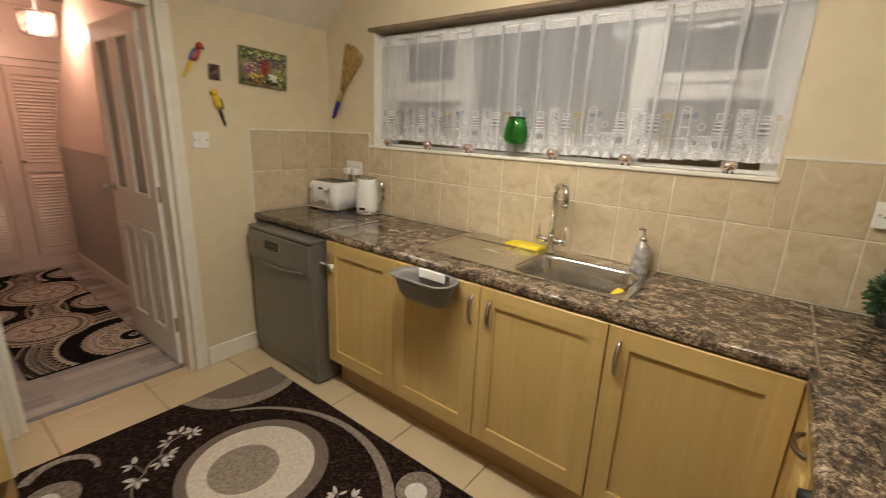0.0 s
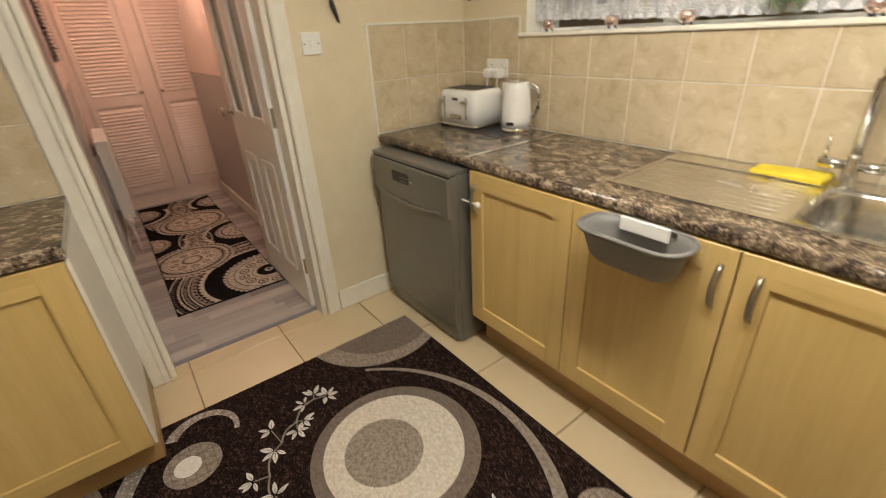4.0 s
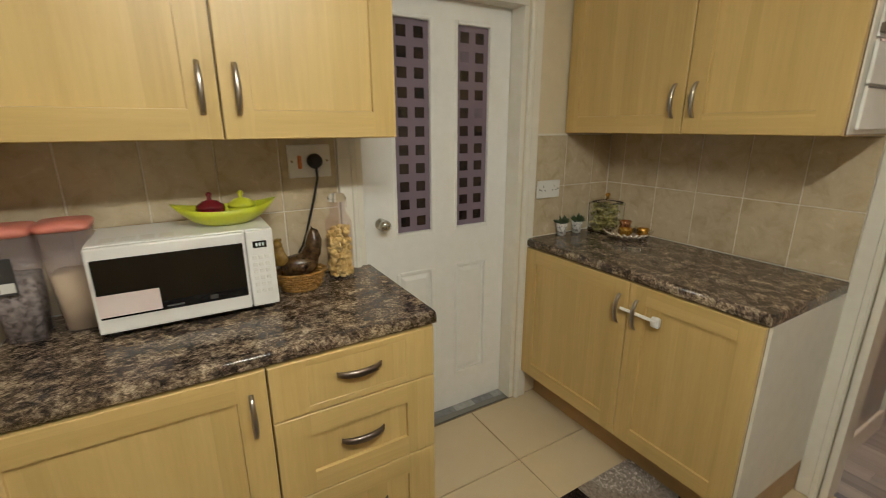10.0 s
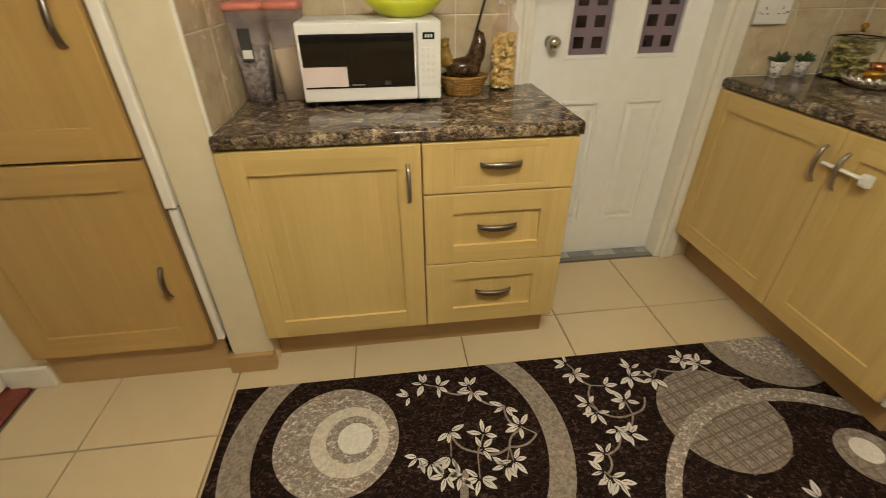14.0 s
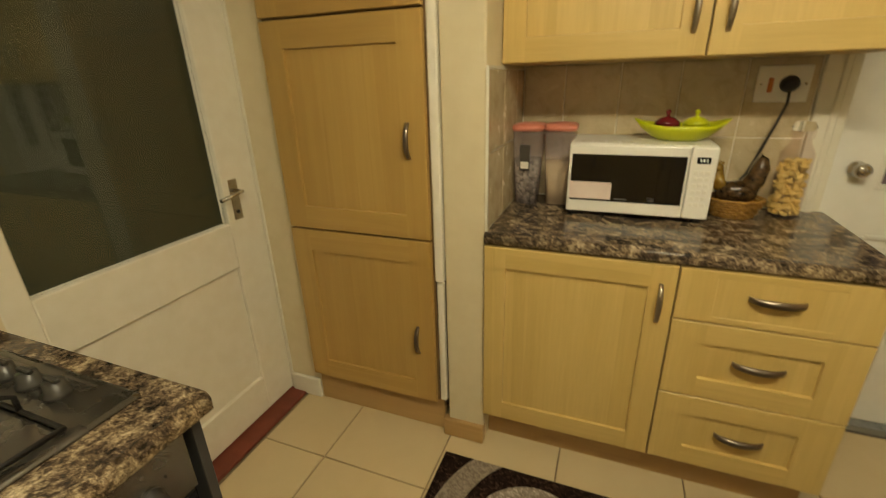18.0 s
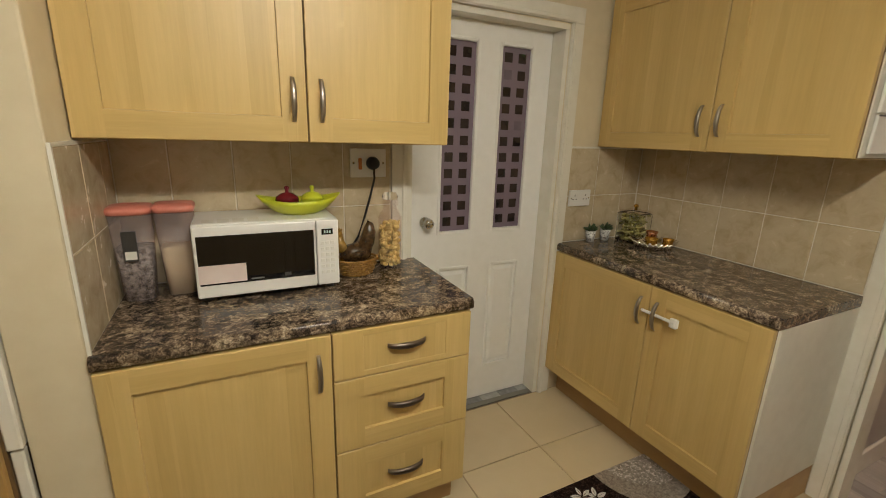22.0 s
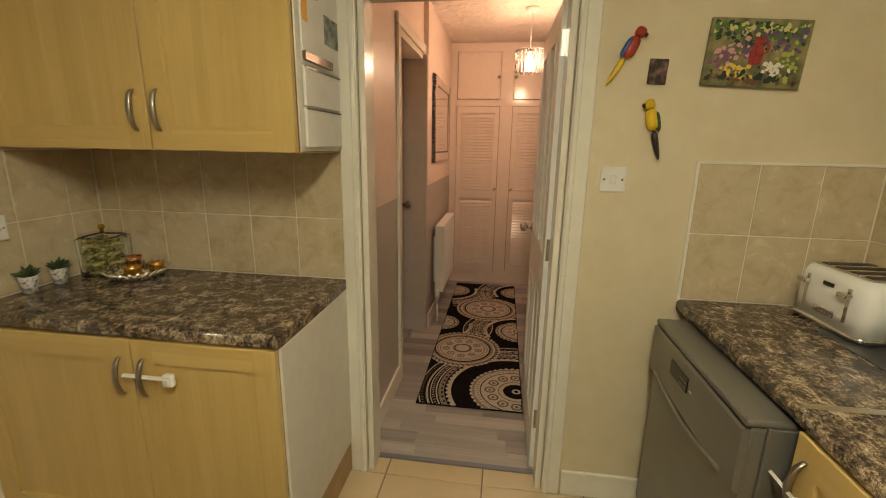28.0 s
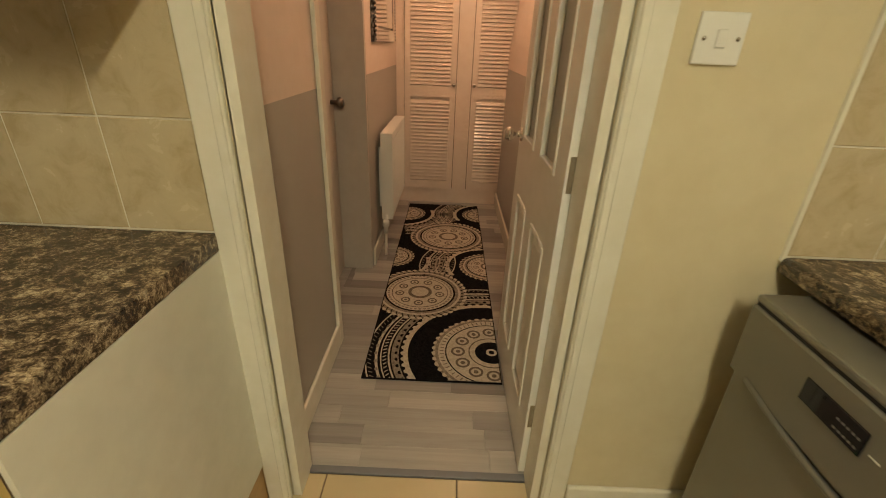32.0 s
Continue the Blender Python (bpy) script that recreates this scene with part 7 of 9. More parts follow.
P.arc(cx_, cy_, 0.216, 0, 360, 0.006, 0.006, M_BLKP, 2.6, 52, "lace_line")
rosettes(cx_, cy_, 0.158, 12, 0.036, 3.0)
P.arc(cx_, cy_, 0.106, 0, 360, 0.006, 0.006, M_TAUPED, 2.6, 36, "lace_line")
P.disc(cx_, cy_, 0.078, M_BLKP, 3.2, 36, "core")
P.disc(cx_, cy_, 0.026, M_BEIGEP, 4.2, 20, "core")
P.disc(cx_, cy_, 0.013, M_BLKP, 5.2, 16, "core")
for x, y, r, a0, a1 in ((-3.31, 0.845, 0.400, 130, 312), (-4.19, 0.895, 0.265, 150, 300), (-4.24, 0.20, 0.30, 20, 100), (-5.13, 0.94, 0.26, 170, 300), (-5.12, 0.23, 0.26, 10, 110)):
    n = int(abs(a1 - a0) * r / 1.15)
    P.arc(x, y, r, a0, a1, 0.022, 0.022, M_BEIGEP, 0.2)
    scallops(x, y, r + 0.010, n // 2, 0.013, M_BEIGEP, 0.3, a0, a1)
    P.arc(x, y, r + 0.048, a0, a1, 0.034, 0.034, M_TAUPE, 0.2)
    scallops(x, y, r + 0.040, n // 2, 0.011, M_BLKP, 1.0, a0, a1)
    P.arc(x, y, r + 0.077, a0, a1, 0.008, 0.008, M_BEIGEP, 0.2)
    ticks(x, y, r + 0.088, r + 0.104, n, 0.005, M_BEIGEP, 0.3, a0, a1, 0.02)
    P.arc(x, y, r + 0.113, a0, a1, 0.006, 0.006, M_BEIGEP, 0.2)
    scallops(x, y, r + 0.134, n // 2, 0.011, M_TAUPE, 0.3, a0, a1)
    P.arc(x, y, r + 0.134, a0, a1, 0.012, 0.012, M_BEIGEP, 0.2)
    ticks(x, y, r + 0.156, r + 0.172, n, 0.0045, M_TAUPE, 0.3, a0, a1, -0.02)
    P.arc(x, y, r + 0.181, a0, a1, 0.007, 0.007, M_BEIGEP, 0.2)

# ---- things on the worktop by the glazed door ----
mw = thing("microwave", pose(-0.305, -0.735, WZ, 0, 0, 180), "white microwave oven with black window, pale note stuck on it", "microwave")
MWW, MWH = 0.452, 0.237
part("body", boxes((0, MWW, 0.012, 0.262, 0.018, 0.018 + MWH), bevel=0.006, seg=2), M_WHITE, mw)
part("door", boxes((0.002, 0.372, -0.012, 0.010, 0.020, 0.016 + MWH), bevel=0.005, seg=2), M_WHITE, mw)
part("window", boxes((0.012, 0.365, -0.0145, -0.0115, 0.062, 0.222), bevel=0.002), M_BLACKG, mw, "black glass window")
part("control_panel", boxes((0.375, MWW - 0.002, -0.011, 0.011, 0.020, 0.016 + MWH), bevel=0.004, seg=2), M_WHITE, mw)
part("display", boxes((0.392, 0.430, -0.013, -0.0105, 0.202, 0.222)), M_BLACKG, mw)
M_LED = node_mat("pale_digits", (0.7, 0.8, 0.75), 0.4)
for i in range(3):
    part("digit", boxes((0.400 + 0.009 * i, 0.405 + 0.009 * i, -0.0138, -0.0129, 0.207, 0.217)), M_LED, mw)
for r in range(6):
    for c in range(3):
        part("button", boxes((0.388 + 0.017 * c, 0.401 + 0.017 * c, -0.0125, -0.0105, 0.062 + 0.021 * r, 0.074 + 0.021 * r), bevel=0.001), M_PAPER, mw)
part("note", boxes((0.010, 0.148, -0.0158, -0.0147, 0.068, 0.128)), node_mat("pale_pink_note", (0.74, 0.62, 0.58), 0.8, build=mottled((0.71, 0.58, 0.54), (0.77, 0.66, 0.62), 12, 200, 0.05)), mw, "pale pink paper note")
part("logo_bar", boxes((0.16, 0.20, -0.0156, -0.0146, 0.070, 0.074)), M_GREYP, mw)
part("logo_bar", boxes((0.265, 0.285, -0.0156, -0.0146, 0.070, 0.082)), M_GREYD, mw)
for i in range(4):
    part("vent", boxes((0.03 + 0.045 * i, 0.065 + 0.045 * i, 0.03, 0.09, 0.018 + MWH, 0.0185 + MWH)), M_PAPER, mw)
for fx in (0.03, MWW - 0.03):
    for fy in (0.03, 0.23):
        part("foot", lathe([(0, 0), (0.014, 0), (0.012, 0.019), (0, 0.019)], 12, m=pose(fx, fy, 0)), M_GREYD, mw)

M_LIME = node_mat("lime_green_plastic", (0.56, 0.60, 0.02), 0.3, build=mottled((0.53, 0.565, 0.015), (0.59, 0.64, 0.03), 5, 200, 0.02))
bb = thing("boat_bowl", pose(-0.650, -0.862, WZ + 0.2555) @ Matrix.Diagonal((1.05, 1.0, 0.86, 1)), "lime green boat-shaped bowl on the microwave", "bowl")
lv = []
for hl, hw, z, lift in ((0.055, 0.032, 0.0, 0), (0.085, 0.052, 0.014, 0.002), (0.115, 0.070, 0.040, 0.006), (0.140, 0.080, 0.060, 0.024), (0.136, 0.076, 0.060, 0.024), (0.108, 0.064, 0.040, 0.006), (0.075, 0.044, 0.018, 0.002), (0.045, 0.024, 0.006, 0)):
    lv.append([(hl * math.cos(a), hw * math.sin(a) * (1 - 0.25 * abs(math.cos(a)) ** 3), z + lift * abs(math.cos(a)) ** 3) for a in (2 * math.pi * i / 40 for i in range(40))])
bm = bmesh.new()
rings = [[bm.verts.new(p) for p in r] for r in lv]
for a, b in zip(rings, rings[1:]):
    for i in range(40):
        bm.faces.new((a[i], a[(i + 1) % 40], b[(i + 1) % 40], b[i])).smooth = True
bm.faces.new(list(reversed(rings[0])))
bm.faces.new(rings[-1])
part("hull", bm, M_LIME, bb)
for x, mt, lab in ((0.042, node_mat("dark_red_glaze", (0.16, 0.012, 0.018), 0.2), "small dark red lidded pot in the green bowl"), (-0.045, M_LIME, "small lime green lidded pot in the green bowl")):
    o = thing("lidded_pot", pose(-0.650 - x * -1.0, -0.862, WZ + 0.2615), lab, "pot")
    part("pot", lathe([(0, 0), (0.024, 0), (0.038, 0.02), (0.040, 0.045), (0, 0.045)], 24), mt, o)
    part("lid", lathe([(0, 0.045), (0.041, 0.045), (0.038, 0.056), (0.022, 0.068), (0.006, 0.072), (0.006, 0.080), (0.009, 0.088), (0.005, 0.094), (0, 0.095)], 24), mt, o)



def clear_build(nt, b, lo=0.17, hi=0.25):
    out = nt.nodes["Material Output"]
    tr = nt.nodes.new("ShaderNodeBsdfTransparent")
    tr.inputs[0].default_value = (0.97, 0.94, 0.93, 1)
    m = nt.nodes.new("ShaderNodeMixShader")
    nt.links.new(ramp(nt, noise_tex(nt, coords(nt), 9, 3), [(0.3, (lo,) * 3), (0.7, (hi,) * 3)]), m.inputs[0])
    nt.links.new(tr.outputs[0], m.inputs[1])
    nt.links.new(b.outputs[0], m.inputs[2])
    nt.links.new(m.outputs[0], out.inputs[0])


M_CLEARP = node_mat("cloudy_clear_plastic", (0.62, 0.53, 0.51), 0.22, build=clear_build)
M_JARG = node_mat("thin_jar_glass", (0.55, 0.55, 0.53), 0.04, build=lambda nt, b: clear_build(nt, b, 0.02, 0.04))
M_LID = node_mat("salmon_red_lid", (0.66, 0.22, 0.16), 0.35, build=mottled((0.63, 0.20, 0.145), (0.69, 0.25, 0.18), 8, 200, 0.02))


def canister(x, y, label, fill_h, fill_mat, tag=None, turn=0):
    o = thing("storage_canister", pose(x, y, WZ, 0, 0, turn), label, "canister", "tall food canisters")
    part("jar", loft([(rounded_rect(0.084, 0.092, 0.02), 0.0), (rounded_rect(0.113, 0.122, 0.026), 0.287), (rounded_rect(0.110, 0.119, 0.026), 0.287), (rounded_rect(0.081, 0.089, 0.02), 0.003)]), M_CLEARP, o).visible_shadow = False
    part("contents", loft([(rounded_rect(0.077, 0.085, 0.018), 0.005), (rounded_rect(0.077 + 0.028 * fill_h / 0.285, 0.085 + 0.029 * fill_h / 0.285, 0.02), fill_h), (rounded_rect(0.02, 0.02, 0.008), fill_h + 0.004)]), fill_mat, o)
    part("lid", loft([(rounded_rect(0.117, 0.126, 0.028), 0.284), (rounded_rect(0.121, 0.130, 0.028), 0.298), (rounded_rect(0.108, 0.116, 0.026), 0.306), (rounded_rect(0.050, 0.056, 0.02), 0.311)]), M_LID, o, "salmon-red plastic lid")
    if tag:
        part("label", boxes((-0.022, 0.016, -0.0632, -0.0592, 0.14, 0.235)), M_GREYD, o, "dark printed label")
        part("label", boxes((-0.018, 0.012, -0.0645, -0.0630, 0.147, 0.172)), M_PAPER, o, "white price label")
    return o


canister(-0.140, -0.866, "clear plastic canister of dark grey seeds with salmon lid", 0.175, node_mat("dark_seeds", (0.20, 0.18, 0.17), 0.8, build=mottled((0.06, 0.055, 0.055), (0.42, 0.39, 0.37), 75, 120, 0.8, 0.006, 0.4, 0.62)), True, 180)
canister(-0.256, -0.884, "clear plastic canister of pale rice with salmon lid", 0.165, node_mat("rice", (0.68, 0.56, 0.36), 0.7, build=mottled((0.60, 0.48, 0.29), (0.74, 0.63, 0.43), 120, 260, 0.6, 0.003)), False, 180)

M_WICKER = node_mat("amber_wicker", (0.34, 0.17, 0.03), 0.45, build=mottled((0.20, 0.09, 0.015), (0.46, 0.25, 0.05), 60, 140, 0.9, 0.006))
wk = thing("wicker_basket", pose(-0.855, -0.872, WZ), "small amber wicker basket holding a glazed hen", "basket")
for k in range(7):
    z = 0.006 + 0.0095 * k
    r = 0.048 + 0.0034 * k
    part("weave", tube([((r + 0.0025 * (-1) ** (i + k)) * math.cos(i * math.pi / 14) * 1.25, (r + 0.0025 * (-1) ** (i + k)) * math.sin(i * math.pi / 14), z) for i in range(28)], 0.0055, 6, closed=True), M_WICKER, wk)
part("base", lathe([(0, 0), (0.050, 0), (0.050, 0.006), (0, 0.006)], 20, m=Matrix.Diagonal((1.2, 1, 1, 1))), M_WICKER, wk)
M_GOLD = node_mat("gold_foil", (0.62, 0.36, 0.06), 0.22, 0.9)
M_DBROWN = node_mat("dark_glazed_brown", (0.05, 0.028, 0.012), 0.12, build=mottled((0.022, 0.012, 0.006), (0.12, 0.065, 0.025), 55, 60, 0.6, 0.004))
M_AMBERG = node_mat("amber_glaze", (0.26, 0.14, 0.02), 0.14, build=mottled((0.16, 0.085, 0.012), (0.34, 0.20, 0.035), 40, 90, 0.4, 0.003))
rg = random.Random(9)
hen = thing("hen_ornament", pose(-0.852, -0.862, WZ + 0.006), "glazed brown hen with an amber neck sitting in the basket", "ornament")
bm = bmesh.new()
tube([(0.050, 0, 0.060), (0.022, 0, 0.078), (-0.012, 0, 0.082), (-0.040, 0, 0.090), (-0.052, 0, 0.105)], [0.026, 0.040, 0.042, 0.034, 0.018], 16, bm)
tube([(-0.024, 0, 0.085), (-0.046, 0, 0.125), (-0.056, 0, 0.165), (-0.056, 0, 0.195), (-0.050, 0, 0.210)], [0.030, 0.031, 0.026, 0.015, 0.004], 14, bm)
for sy in (-1, 1):
    tube([(0.030, sy * 0.030, 0.078), (0.0, sy * 0.040, 0.082), (-0.032, sy * 0.034, 0.092)], [0.008, 0.016, 0.004], 8, bm)
k = len(bm.faces)
tube([(0.040, 0, 0.060), (0.058, 0, 0.100), (0.064, 0, 0.135), (0.064, 0, 0.156)], [0.030, 0.026, 0.019, 0.014], 14, bm)
lathe([(0, -0.016), (0.013, -0.010), (0.017, 0.0), (0.013, 0.011), (0, 0.016)], 14, bm, pose(0.066, 0, 0.160))
lathe([(0, 0), (0.006, 0), (0, 0.018)], 8, bm, pose(0.080, 0, 0.158, 0, 100, 0))
for i in range(4):
    lathe([(0, -0.006), (0.005, 0), (0, 0.009)], 8, bm, pose(0.054 + 0.008 * i, 0, 0.176 + 0.002 * math.sin(i * 1.5)))
bm.faces.ensure_lookup_table()
for f in bm.faces[k:]:
    f.material_index = 1
part("figure", bm, [M_DBROWN, M_AMBERG], hen)

gj = thing("glass_jar", pose(-1.013, -0.914, WZ) @ Matrix.Diagonal((1.02, 1.02, 0.99, 1)), "tall clear glass jar of yellow pasta shells", "jar")
part("glass", lathe([(0, 0), (0.047, 0), (0.048, 0.01), (0.048, 0.215), (0.030, 0.250), (0.027, 0.262), (0.033, 0.268), (0.033, 0.290), (0.028, 0.292), (0.024, 0.27), (0.026, 0.25), (0.045, 0.212), (0.045, 0.006), (0, 0.005)], 28), M_JARG, gj).visible_shadow = False
part("stopper", lathe([(0, 0.285), (0.031, 0.290), (0.033, 0.302), (0.024, 0.318), (0, 0.322)], 22), M_GLASS, gj).visible_shadow = False
M_PASTA = node_mat("pasta", (0.66, 0.42, 0.10), 0.6, build=mottled((0.64, 0.41, 0.10), (0.88, 0.70, 0.28), 24, 120, 0.3, 0.003))
bm = bmesh.new()
for i in range(230):
    a, rr, z = rg.uniform(0, 6.28), rg.uniform(0.020, 0.037), rg.uniform(0.014, 0.192)
    lathe([(0, -0.004), (0.011, -0.003), (0.012, 0.002), (0.006, 0.005), (0, 0.003)], 9, bm, pose(rr * math.cos(a), rr * math.sin(a), z, rg.uniform(0, 360), rg.uniform(0, 360), 0), cap=False)
tagged(part("pasta", bm, M_PASTA, gj, "yellow pasta pieces"), kind="stuff")

# ---- things on the worktop by the hall door ----
M_LEAF = node_mat("succulent_leaf", (0.04, 0.065, 0.022), 0.5, build=mottled((0.025, 0.035, 0.014), (0.06, 0.10, 0.03), 30, 200, 0.2))


def succulent(x, y, label, h=0.062, r=0.029):
    o = thing("potted_succulent", pose(x, y, WZ), label, "plant", "small potted succulents")
    # dark dots in the white colour paint the shade of the dimples
    part("pot", lathe([(0, 0), (r * 0.72, 0), (r, h), (r * 0.88, h), (r * 0.85, h - 0.008), (0, h - 0.008)], 22), node_mat("white_pot_dimple_shade", (0.56, 0.54, 0.51), 0.5, build=mottled((0.16, 0.15, 0.14), (0.68, 0.66, 0.63), 110, 120, 0.5, 0.004, 0.36, 0.50)), o)
    bm = bmesh.new()
    rg = random.Random(int(abs(x) * 1000))
    for i in range(22):
        a, t = rg.uniform(0, 6.28), rg.uniform(15, 75)
        m = pose(0, 0, h - 0.006, 0, t, math.degrees(a))
        lathe([(0, 0), (0.006, 0.008), (0.0065, 0.024), (0.003, 0.036), (0, 0.042)], 6, bm, m @ Matrix.Translation((0, 0, rg.uniform(0, 0.008))))
    tagged(part("leaves", bm, M_LEAF, o, "dark green pointed leaves"), kind="stuff")


succulent(-2.200, -0.966, "small green succulent in a dimpled white pot")
succulent(-2.310, -0.966, "small green succulent in a dimpled white pot")
cj = thing("sweet_jar", pose(-2.462, -0.908, WZ, 0, 0, 8), "square clear glass jar of wrapped green and gold sweets", "jar")
part("glass", loft([(rounded_rect(0.136, 0.136, 0.014), 0), (rounded_rect(0.140, 0.140, 0.014), 0.152), (rounded_rect(0.122, 0.122, 0.02), 0.160), (rounded_rect(0.116, 0.116, 0.02), 0.160), (rounded_rect(0.134, 0.134, 0.012), 0.150), (rounded_rect(0.130, 0.130, 0.012), 0.006)]), M_GLASS, cj).visible_shadow = False
lidp = part("lid", loft([(rounded_rect(0.126, 0.126, 0.02), 0.161), (rounded_rect(0.130, 0.130, 0.02), 0.168), (rounded_rect(0.080, 0.080, 0.02), 0.174)]), M_JARG, cj, "flat glass lid")
lidp.visible_shadow = False
part("knob", lathe([(0, 0.174), (0.009, 0.174), (0.007, 0.184), (0.014, 0.194), (0.010, 0.204), (0, 0.206)], 18), M_GOLD, lidp, "gold-coloured knob")
bm = bmesh.new()
bm2 = bmesh.new()
rg = random.Random(21)
for i in range(230):
    m = pose(rg.uniform(-0.050, 0.050), rg.uniform(-0.050, 0.050), 0.014 + 0.0118 * (i % 12), rg.uniform(-16, 16), rg.uniform(-16, 16), rg.choice((0, 90)) + rg.uniform(-18, 18))
    t = bm if i % 3 else bm2
    k = len(t.verts)
    box(t, -0.016, 0.016, -0.007, 0.007, -0.005, 0.005, 0.002)
    t.verts.ensure_lookup_table()
    for v in t.verts[k:]:
        v.co = m @ v.co
tagged(part("sweets", bm, node_mat("green_gold_wrap", (0.10, 0.10, 0.03), 0.25, 0.3, build=mottled((0.014, 0.020, 0.006), (0.52, 0.44, 0.14), 52, 90, 0.2)), cj, "green and gold sweets"), kind="stuff")
tagged(part("sweets", bm2, node_mat("pale_wrap", (0.66, 0.58, 0.22), 0.22, 0.5), cj, "pale wrapped sweets"), kind="stuff")

ty = thing("serving_tray", pose(-2.432, -0.745, WZ), "round silver tray with fluted rim", "tray")
bm = bmesh.new()
rings = []
for r, z, fl in ((0.0, 0.004, 0), (0.085, 0.004, 0), (0.100, 0.010, 0.006), (0.128, 0.030, 0.017), (0.132, 0.031, 0.017), (0.104, 0.005, 0.006), (0.085, 0.0, 0), (0.0, 0.0, 0)):
    if r == 0:
        rings.append([bm.verts.new((0, 0, z))])
    else:
        rings.append([bm.verts.new(((r + fl * math.cos(24 * a)) * math.cos(a), (r + fl * math.cos(24 * a)) * math.sin(a), z + 0.4 * fl * math.cos(24 * a))) for a in (2 * math.pi * i / 80 for i in range(80))])
for a, b in zip(rings, rings[1:]):
    for i in range(80):
        j = (i + 1) % 80
        vs = (a[0], b[i], b[j]) if len(a) == 1 else ((a[i], b[0], a[j]) if len(b) == 1 else (a[i], b[i], b[j], a[j]))
        bm.faces.new(vs).smooth = True
bmesh.ops.recalc_face_normals(bm, faces=bm.faces)
bmesh.ops.scale(bm, vec=(0.84, 0.84, 1.25), verts=bm.verts)
part("dish", bm, node_mat("bright_silver", (0.86, 0.85, 0.82), 0.12, 1.0), ty)
M_COPPER = node_mat("copper_glass", (0.58, 0.27, 0.14), 0.14, 0.9)
for x, y, r, h, mt, lab in ((-2.470, -0.790, 0.032, 0.072, M_COPPER, "copper-coloured glass candle cup on the tray"), (-2.390, -0.725, 0.034, 0.055, M_GOLD, "gold-coloured glass candle cup on the tray"), (-2.475, -0.690, 0.030, 0.050, M_GOLD, "gold-coloured glass candle cup on the tray")):
    o = thing("candle_cup", pose(x, y, WZ + 0.004), lab, "candle holder", "candle cups on the tray")
    part("cup", lathe([(0, 0), (r * 0.7, 0), (r * 0.95, h * 0.3), (r * 0.8, h * 0.75), (r, h), (r * 0.9, h), (r * 0.7, h * 0.75), (r * 0.8, h * 0.3), (0, h * 0.12)], 24), mt, o)
    part("wax", lathe([(0, h * 0.14), (r * 0.62, h * 0.14), (r * 0.62, h * 0.5), (0, h * 0.5)], 16), M_CREAMP, o)

# papers on the side of the west wall cabinet
ca = thing("paper_organiser", pose(-2.226, 0.0915, 0, 0, 0, 180), "white wall planner and clip of notes on the cabinet side", "notes")
for z0, z1 in ((1.440, 1.560), (1.566, 1.682)):
    part("pocket", boxes((0.03, 0.315, -0.010, 0.0, z0, z1), bevel=0.002), M_PAPER, ca)
    part("pocket_edge", boxes((0.03, 0.315, -0.012, -0.009, z1 - 0.005, z1)), M_GREYD, ca)
part("planner", boxes((0.03, 0.32, -0.006, 0.0, 1.69, 2.0)), M_PAPER, ca)
part("clip", boxes((0.028, 0.245, -0.016, -0.004, 1.698, 1.724), bevel=0.002), M_HANDLED, ca, "dark clip strip")
part("photo", boxes((0.20, 0.315, -0.0085, -0.005, 1.775, 1.865)), node_mat("grey_photo", (0.16, 0.16, 0.16), 0.5, build=mottled((0.04, 0.04, 0.045), (0.42, 0.42, 0.41), 30, 60, 0.0)), ca, "dark printed picture")
part("tag", boxes((0.035, 0.07, -0.0085, -0.005, 1.81, 1.885)), node_mat("orange_tag", (0.75, 0.36, 0.02), 0.4), ca, "orange strip")
part("header", boxes((0.06, 0.15, -0.0085, -0.005, 1.892, 1.903)), M_GREYD, ca)

# ---- corner by the boiler ----
M_HERB = node_mat("dark_herb_leaf", (0.035, 0.085, 0.03), 0.55, build=mottled((0.02, 0.055, 0.02), (0.06, 0.13, 0.045), 25, 150, 0.2))
pl_ = thing("potted_plant", pose(0.352, 1.880, WZ), "bushy dark green artificial herb in a small dark pot", "plant")
part("pot", lathe([(0, 0), (0.040, 0), (0.050, 0.055), (0.046, 0.055), (0.044, 0.045), (0, 0.045)], 22), M_GREYD, pl_)
bm = bmesh.new()
rg = random.Random(3)
for i in range(900):
    a, t = rg.uniform(0, 6.28), math.acos(rg.uniform(-0.75, 1))
    rr = rg.uniform(0.040, 0.076)
    c = Vector((rr * math.sin(t) * math.cos(a), rr * math.sin(t) * math.sin(a), 0.092 + rr * 1.25 * math.cos(t)))
    if c.y > 0.065:
        continue
    m = pose(*c, rg.uniform(-50, 50), math.degrees(t), math.degrees(a))
    ln, w = rg.uniform(0.014, 0.024), rg.uniform(0.004, 0.007)
    vs = [bm.verts.new(m @ Vector(p)) for p in ((0, 0, 0), (w, 0, ln * 0.5), (0, 0.002, ln), (-w, 0, ln * 0.5))]
    bm.faces.new(vs)
for i in range(26):
    a = rg.uniform(0, 6.28)
    tube([(0, 0, 0.04), (0.02 * math.cos(a), 0.02 * math.sin(a), 0.08), (0.05 * math.cos(a), 0.05 * math.sin(a), 0.13)], 0.0015, 4, bm)
tagged(part("foliage", bm, M_HERB, pl_, "dense small dark green leaves"), kind="stuff")

